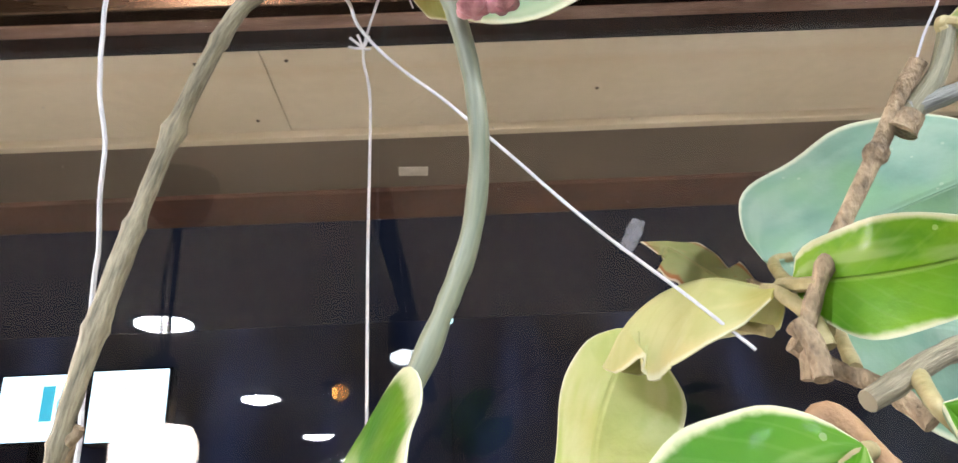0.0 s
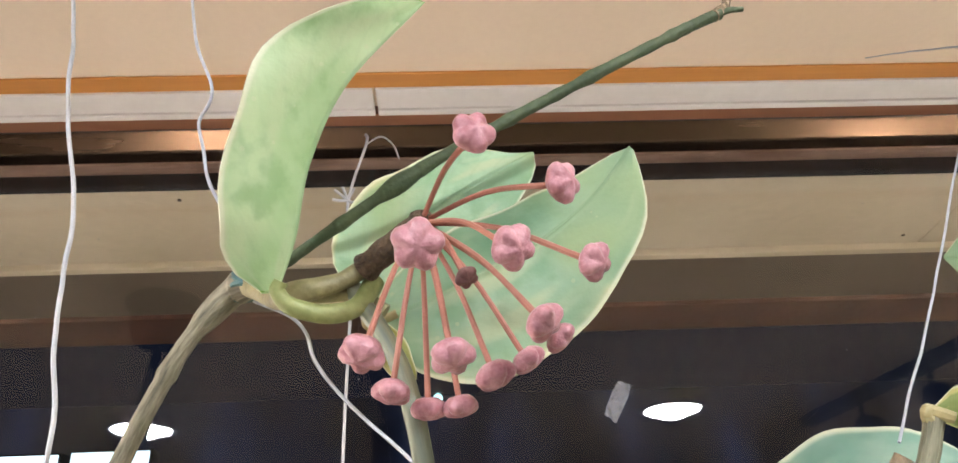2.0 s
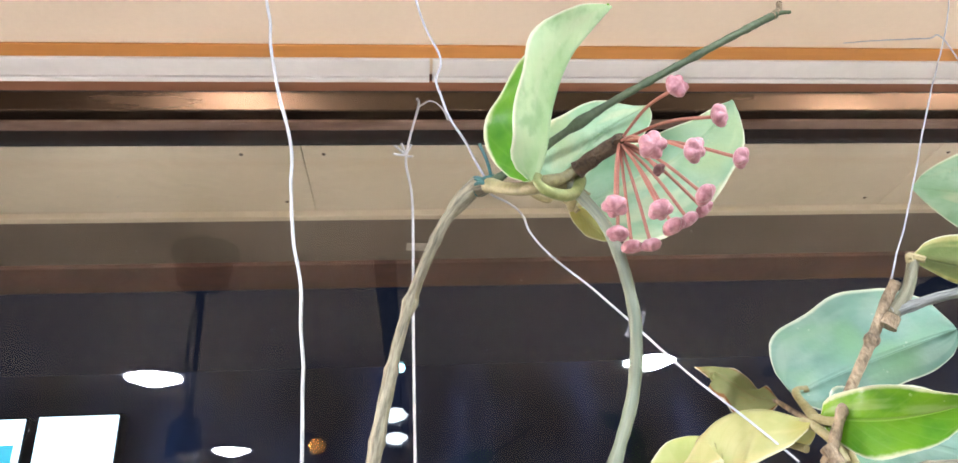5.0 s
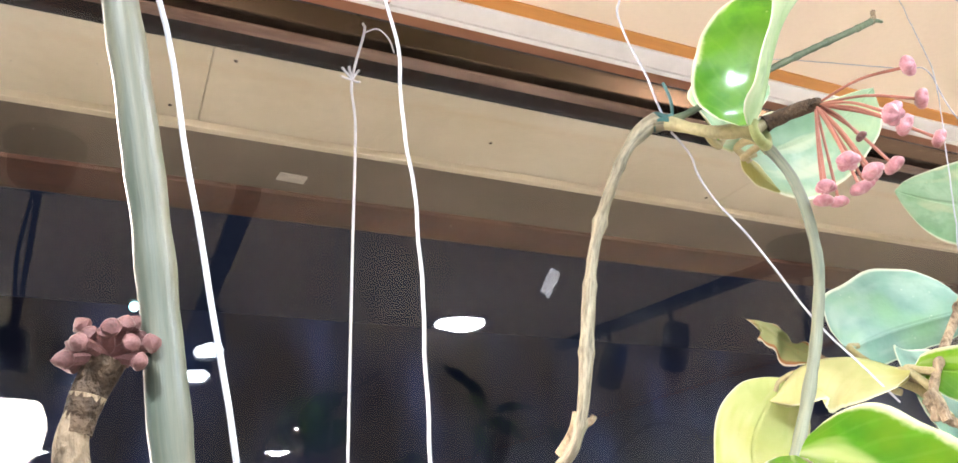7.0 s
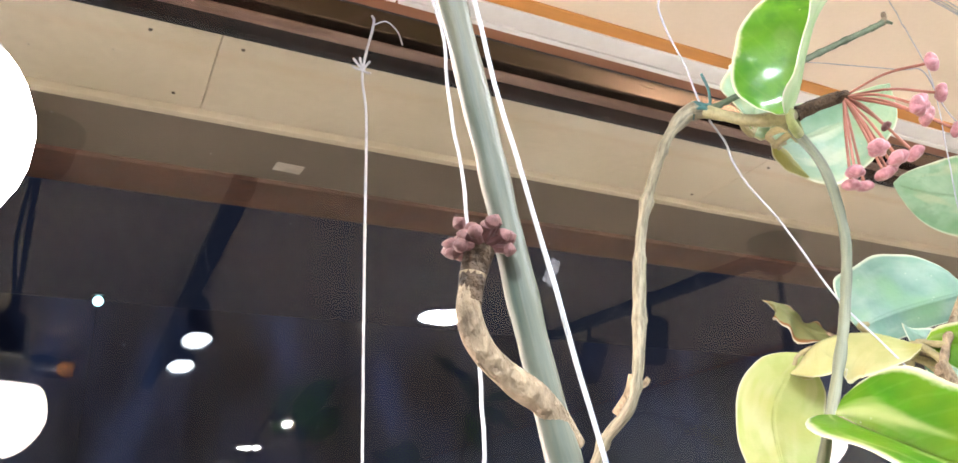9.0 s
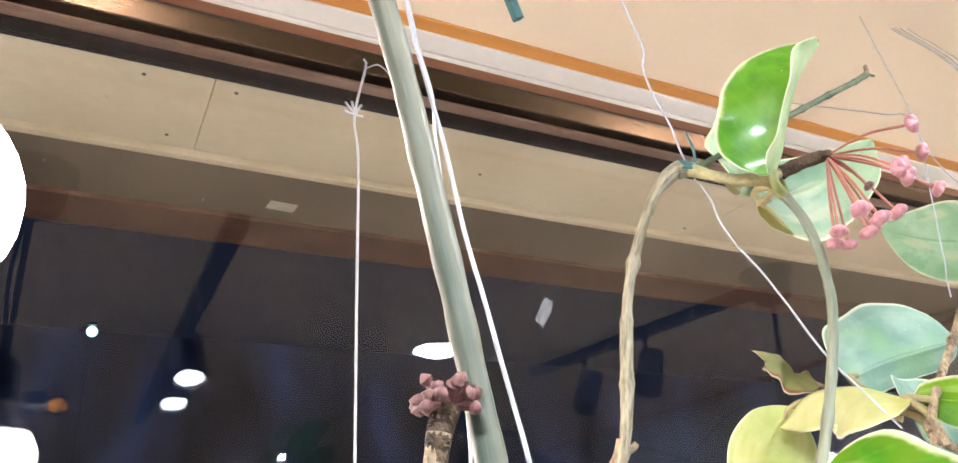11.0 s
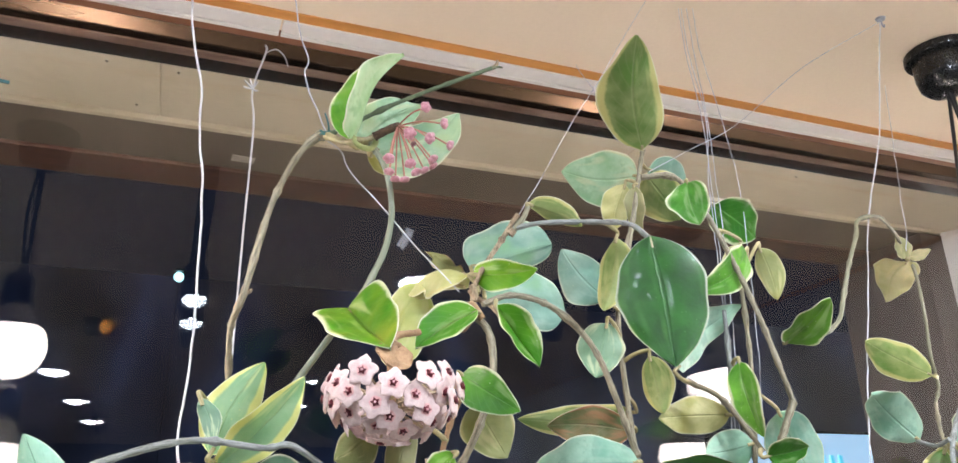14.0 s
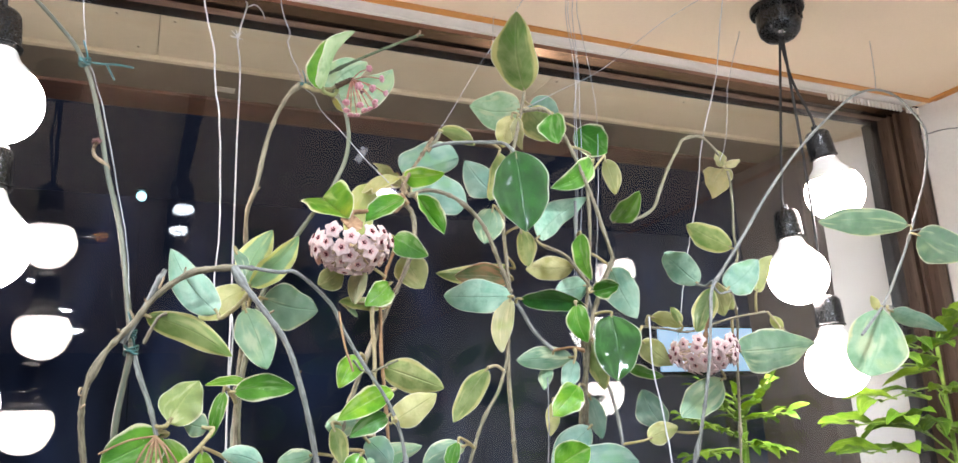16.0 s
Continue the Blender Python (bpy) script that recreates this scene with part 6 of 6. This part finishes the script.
leaf((0.419, 0.100, 1.726), (0.406, 0.100, 1.748), 0.014, (0.52, 0.80, 0.30), "olive", 8, 0.08, 0.3, to=(0.425, 0.116, 1.720))
leaf((0.388, 0.120, 1.738), (0.428, 0.110, 1.725), 0.024, (0.38, 0.64, 0.67), "yellow", 8, 0.08, 0.3, to=(0.387, 0.128, 1.726))
leaf((0.377, 0.130, 1.707), (0.422, 0.130, 1.676), 0.034, (0.27, 0.89, 0.37), "yellow", 8, 0.08, 0.3, to=(0.380, 0.130, 1.727))
leaf((0.641, 0.150, 1.730), (0.621, 0.150, 1.748), 0.017, (0.40, 0.79, 0.46), "yellow", 8, 0.08, 0.3, to=(0.637, 0.150, 1.727))
leaf((0.935, 0.140, 1.905), (0.762, 0.158, 1.903), 0.049, (0.10, 0.95, 0.29), "pale", 10, 0.1, 0.3, to=(0.940, 0.141, 1.897))
leaf((0.938, 0.130, 1.886), (1.018, 0.100, 1.845), 0.067, (0.49, 0.77, 0.40), "pale", 8, 0.08, 0.3, to=(0.935, 0.140, 1.891))
leaf((0.724, 0.045, 1.746), (0.657, 0.030, 1.654), 0.082, (0.52, 0.70, -0.49), "pale", 26, 0.08, 0.3, to=(0.725, 0.047, 1.748))
leaf((0.727, 0.035, 1.740), (0.831, 0.030, 1.710), 0.028, (0.23, 0.69, 0.69), "blue", 12, 0.08, 0.3, to=(0.732, 0.042, 1.748))
leaf((0.721, 0.050, 1.742), (0.712, 0.050, 1.764), 0.013, (0.71, 0.64, 0.29), "yellow", 8, 0.08, 0.3, to=(0.725, 0.047, 1.748))
leaf((0.338, 0.080, 1.584), (0.376, 0.070, 1.597), 0.028, (0.28, 0.95, -0.12), "yellow", 8, 0.08, 0.3, to=(0.318, 0.106, 1.579))
stem([(-0.003, 0.090, 1.845), (-0.025, 0.075, 1.834), (-0.026, 0.070, 1.798)], 0.0022, 0.0026, "dry", 0.6, name="peduncle")
stem([(0.436, 0.060, 1.730), (0.443, 0.080, 1.717), (0.448, 0.095, 1.692)], 0.0020, 0.0024, "dry", 0.6, name="peduncle")
# withered buds on the near spur: short pointed fingers
rnd = random.Random(12)
for k in range(24):
    a = k * 2.4
    d = Vector((math.cos(a) * 0.95, math.sin(a) * 0.8, rnd.uniform(-0.25, 1.1))).normalized()
    o = Vector((-0.2744, -0.0058, 1.8608)) - HO + d * 0.0008
    n = rnd.uniform(0.0026, 0.0046)
    bend = Vector((rnd.uniform(-1, 1), rnd.uniform(-1, 1), rnd.uniform(-0.2, 1))) * 0.0006
    bm = tube([o, o + d * n * 0.40 + bend, o + d * n * 0.62 + bend], 0.0006, 0.0006, segs=7, steps=3)
    # pointed bud of two swollen bracts
    lathe([(0.0004, 0.0), (0.00085, n * 0.12), (0.00095, n * 0.24), (0.0006, n * 0.38), (0.0, n * 0.52)], 8, bm=bm, at=o + d * n * 0.56 + bend, axis=d)
    part("old_bud", bm, M["oldbud"], hoya)
# ties
TIES = [((-0.062, 0.163, 2.022), 0.0046), ((-0.288, -0.026, 1.927), 0.0044), ((-0.237, -0.038, 1.687), 0.0052), ((-0.235, -0.040, 1.674), 0.0052)]
for c, r in TIES:
    tie_ob = thing("plant_tie", "teal twist tie wound round a vine stem", "plant tie", "twist ties on the vine", at=c)
    for k in range(3):
        part("loop", tube([(r * math.cos(a), r * 0.9 * math.sin(a), (k - 1) * 0.0022 + 0.0016 * math.sin(a * 2 + k)) for a in (j * 0.9 for j in range(8))], 0.0009, segs=6, steps=4), M["tie"], tie_ob)
    part("tail", tube([(0.003, -0.003, 0.0), (0.001, -0.006, 0.008), (-0.002, -0.006, 0.017)], 0.0008, segs=6, steps=4), M["tie"], tie_ob)
lt = thing("plant_tie", "teal twist tie with a long loose tail", "plant tie", "twist ties on the vine", at=(-0.285, -0.015, 1.932))
part("tail", tube([(0.0, 0, 0), (0.012, -0.002, -0.001), (0.022, 0.0, 0.001), (0.036, 0.002, 0.001)], 0.0010, segs=6, steps=5), M["tie"], lt)
part("tail", tube([(0.014, -0.001, -0.001), (0.018, 0.0, -0.008), (0.021, 0.001, -0.014)], 0.0010, segs=6, steps=4), M["tie"], lt)
# strings
string_thing([(-0.228, 0.242, 2.375), (-0.201, 0.244, 2.280), (-0.181, 0.245, 2.200), (-0.174, 0.246, 2.150), (-0.162, 0.247, 2.100), (-0.158, 0.247, 2.050), (-0.151, 0.248, 2.000), (-0.147, 0.249, 1.930), (-0.145, 0.251, 1.850), (-0.148, 0.252, 1.780), (-0.134, 0.180, 1.735), (-0.136, 0.170, 1.654), (-0.137, 0.160, 1.560)], 0.001, "string", 0.001)
string_thing([(-0.085, 0.592, 2.375), (-0.084, 0.590, 2.362), (-0.098, 0.583, 2.293), (-0.092, 0.587, 2.240), (-0.093, 0.585, 2.100), (-0.093, 0.585, 1.980), (-0.093, 0.584, 1.800), (-0.093, 0.583, 1.450), (-0.093, 0.583, 0.946)], 0.0014, "string", 0, "white string knotted to the window head")
for k, (dx, dz) in enumerate(((-0.012, 0.009), (-0.013, -0.001), (-0.005, 0.012), (0.006, 0.010), (0.007, -0.004))):
    string_thing([(-0.098, 0.582, 2.295), (-0.098 + dx * 0.6, 0.580, 2.295 + dz * 0.7), (-0.098 + dx, 0.577, 2.295 + dz)], 0.0013, "string", 0, "frayed white string knot")
string_thing([(-0.084, 0.590, 2.362), (-0.070, 0.588, 2.369), (-0.058, 0.586, 2.358), (-0.052, 0.586, 2.342)], 0.0007, "string", 0, "loose thread end at the window head")
string_thing([(-0.062, 0.163, 2.026), (-0.068, 0.161, 2.038), (-0.076, 0.160, 2.054), (-0.082, 0.160, 2.074), (-0.080, 0.160, 2.089), (-0.090, 0.160, 2.123), (-0.100, 0.160, 2.200), (-0.118, 0.162, 2.375)], 0.00056, "wire", 0.0012, "thin bent wire from the ceiling to the vine")
string_thing([(-0.060, 0.161, 2.016), (-0.051, 0.165, 2.013), (-0.046, 0.166, 2.008), (-0.043, 0.167, 2.000), (-0.034, 0.168, 1.989), (-0.015, 0.169, 1.971), (0.018, 0.174, 1.939), (0.037, 0.172, 1.920), (0.055, 0.168, 1.900)], 0.00052, "string", 0.0004, "white string stretched between two stems")
string_thing([(0.105, 0.154, 1.970), (0.140, 0.170, 2.023), (0.185, 0.190, 2.095), (0.223, 0.210, 2.149), (0.241, 0.223, 2.175), (0.300, 0.265, 2.262), (0.378, 0.320, 2.375)], 0.0004, "wire", 0.0006)
string_thing([(0.238, 0.200, 2.084), (0.230, 0.210, 2.114), (0.224, 0.215, 2.150), (0.238, 0.243, 2.1725), (0.290, 0.350, 2.260), (0.362, 0.492, 2.375)], 0.00048, "wire", 0.0006)
string_thing([(0.430, 0.321, 2.375), (0.368, 0.240, 2.247), (0.363, 0.220, 2.140), (0.347, 0.200, 2.050), (0.330, 0.180, 1.947), (0.310, 0.160, 1.862), (0.297, 0.150, 1.787)], 0.00048, "wire", 0.001)
string_thing([(0.433, 0.319, 2.375), (0.372, 0.240, 2.248), (0.368, 0.220, 2.141), (0.344, 0.200, 2.049), (0.327, 0.180, 1.947), (0.307, 0.160, 1.861), (0.294, 0.150, 1.787)], 0.00048, "wire", 0.001)
string_thing([(0.440, 0.317, 2.375), (0.380, 0.240, 2.249), (0.370, 0.220, 2.142), (0.354, 0.200, 2.051), (0.337, 0.180, 1.948), (0.316, 0.160, 1.862), (0.302, 0.150, 1.788)], 0.00048, "wire", 0.001)
string_thing([(0.448, 0.314, 2.375), (0.389, 0.240, 2.252), (0.390, 0.220, 2.145), (0.383, 0.200, 2.055), (0.364, 0.180, 1.950), (0.342, 0.160, 1.864), (0.327, 0.150, 1.788)], 0.00048, "wire", 0.001)
string_thing([(0.251, 0.170, 2.038), (0.326, 0.200, 2.088), (0.430, 0.240, 2.158), (0.611, 0.300, 2.308), (0.713, 0.247, 2.372)], 0.00048, "wire", 0.0004, "thin wire stretched to a ceiling hook")
string_thing([(0.713, 0.249, 2.370), (0.691, 0.250, 2.287), (0.676, 0.260, 2.190), (0.640, 0.270, 2.077), (0.610, 0.270, 1.961), (0.565, 0.250, 1.867), (0.527, 0.230, 1.783), (0.497, 0.220, 1.696)], 0.0009, "string", 0.0012)
string_thing([(0.865, 0.383, 2.375), (0.711, 0.270, 2.186), (0.677, 0.250, 2.093), (0.637, 0.220, 2.037), (0.612, 0.205, 2.007)], 0.00056, "wire", 0.0012)
string_thing([(1.163, 0.323, 2.375), (0.999, 0.200, 2.221), (0.918, 0.142, 2.147)], 0.00056, "wire", 0.0004)
string_thing([(-0.338, 0.189, 2.375), (-0.296, -0.010, 2.006), (-0.291, -0.012, 1.962), (-0.286, -0.014, 1.933), (-0.281, -0.010, 1.923), (-0.271, -0.004, 1.891), (-0.262, -0.004, 1.852), (-0.252, -0.006, 1.807), (-0.244, -0.012, 1.767), (-0.239, -0.026, 1.722)], 0.00035, "string", 0.0008)
string_thing([(0.385, 0.120, 1.738), (0.369, 0.100, 1.673), (0.363, 0.080, 1.612), (0.362, 0.070, 1.555), (0.363, 0.070, 1.527)], 0.001, "string", 0.0006)
string_thing([(0.245, 0.150, 1.663), (0.243, 0.150, 1.611), (0.236, 0.150, 1.532)], 0.00064, "wire", 0.0006)
hk = thing("ceiling_hook", "small metal hook screwed into the ceiling", "hook", at=(0.713, 0.247, 2.376))
part("plate", lathe([(0.0, 0.0), (0.007, 0.0), (0.006, -0.002), (0.0, -0.003)], 14), M["wire"], hk)
part("hook", tube([(0, 0, -0.002), (0.001, 0, -0.010), (0.004, 0, -0.013), (0.005, 0, -0.009)], 0.0011, segs=6, steps=4), M["wire"], hk)
bud_umbel((-0.0120, 0.1220, 2.0180), [((-0.0002, 0.0848, 2.0173), 0.0042), ((0.0179, 0.0947, 2.0116), 0.0042), ((0.0072, 0.0977, 1.9987), 0.0046), ((0.0227, 0.0953, 1.9939), 0.0038), ((-0.0113, 0.0889, 1.9952), 0.0048), ((-0.0019, 0.1117, 1.9988), 0.0025), ((0.0140, 0.1117, 1.9880), 0.0044), ((0.0193, 0.1273, 1.9903), 0.0038), ((-0.0228, 0.1046, 1.9799), 0.0044), ((-0.0183, 0.1210, 1.9769), 0.0040), ((-0.0053, 0.1080, 1.9800), 0.0044), ((-0.0109, 0.1298, 1.9755), 0.0040), ((-0.0038, 0.1282, 1.9754), 0.0038), ((0.0038, 0.1221, 1.9802), 0.0044), ((0.0113, 0.1249, 1.9844), 0.0038)])
open_umbel((-0.026, 0.070, 1.798), 0.040, 0.60, 60, 0.48, 3, "umbel of open pale pink star flowers")
open_umbel((0.448, 0.095, 1.692), 0.042, 0.60, 66, 0.45, 8, "umbel of open pink star flowers with dark centres")


# ---- leafy green houseplants on the sill ----
def houseplant(name, label, base, top, sprays, seed, size, count):
    """Upright green stems with sprays of lime leaflets."""
    hp = thing(name, label, "plant", "green houseplants on the sill", at=base)
    b = Vector(base)
    rnd = random.Random(seed)
    part("stem", tube([(0, 0, 0), ((top[0] - b.x) * 0.3, (top[1] - b.y) * 0.3, (top[2] - b.z) * 0.5), Vector(top) - b], 0.0060, 0.0035, segs=8, steps=8, knobs=0.4), M["limestem"], hp)
    for k, (px, py, pz, dx, dy, dz) in enumerate(sprays):
        p = Vector((px, py, pz)) - b
        d = Vector((dx, dy, dz))
        q = p + d
        s = Vector(top) - b
        stalk = part("stalk", tube([s * ((p.z / s.z) * 0.94), p, p + d * 0.5 + Vector((0, 0, 0.006)), q], 0.0022, 0.0013, segs=6, steps=5), M["limestem"], hp)
        for j in range(count):
            f = (j + 0.6) / (count - 0.4)
            sg = 0 if j == count - 1 else (1, -1)[(j + k) % 2]
            at = p + d * f
            side = d.cross(Vector((0, 0, 1))).normalized()
            way = (d.normalized() * (0.75 if sg else 1) + side * sg * 0.9 + Vector((0, 0, rnd.uniform(-0.45, 0.25)))).normalized()
            L = size * rnd.uniform(0.8, 1.15)
            bm = leaf_mesh(at, at + way * L, L * rnd.uniform(0.38, 0.5), (rnd.uniform(-0.3, 0.3), -0.35, 0.9), 16, rnd.uniform(0.04, 0.22), 0.0, 0.005, nu=6, nv=10, seed=k * 1.7 + j)
            part("leaf", bm, [M["lime"], M["lime"], M["limestem"]], hp)


houseplant("green_houseplant", "bright green leafy houseplant standing on the sill", (0.721, 0.360, 0.94), (0.731, 0.360, 1.605), [(0.730, 0.360, 1.594, -0.108, -0.040, 0.060), (0.725, 0.360, 1.605, 0.042, -0.040, 0.068), (0.731, 0.360, 1.605, 0.058, -0.040, 0.007), (0.720, 0.360, 1.575, -0.141, -0.040, 0.033), (0.725, 0.360, 1.564, 0.034, -0.040, -0.012), (0.711, 0.360, 1.555, -0.127, -0.040, -0.004), (0.730, 0.360, 1.594, -0.047, -0.040, 0.049)], 5, 0.042, 8)
houseplant("green_houseplant", "tall bright green leafy houseplant by the side wall", (1.289, 0.400, 0.94), (1.299, 0.400, 1.751), [(1.289, 0.400, 1.713, -0.148, -0.040, 0.031), (1.296, 0.400, 1.738, 0.018, -0.040, 0.058), (1.283, 0.400, 1.688, -0.186, -0.040, 0.009), (1.273, 0.400, 1.651, -0.208, -0.040, -0.023), (1.278, 0.400, 1.639, 0.048, -0.040, 0.009), (1.256, 0.400, 1.591, -0.265, -0.040, -0.005), (1.253, 0.400, 1.579, 0.045, -0.040, -0.026), (1.232, 0.400, 1.533, -0.220, -0.040, 0.004), (1.238, 0.400, 1.556, -0.118, -0.040, 0.037)], 9, 0.100, 5)
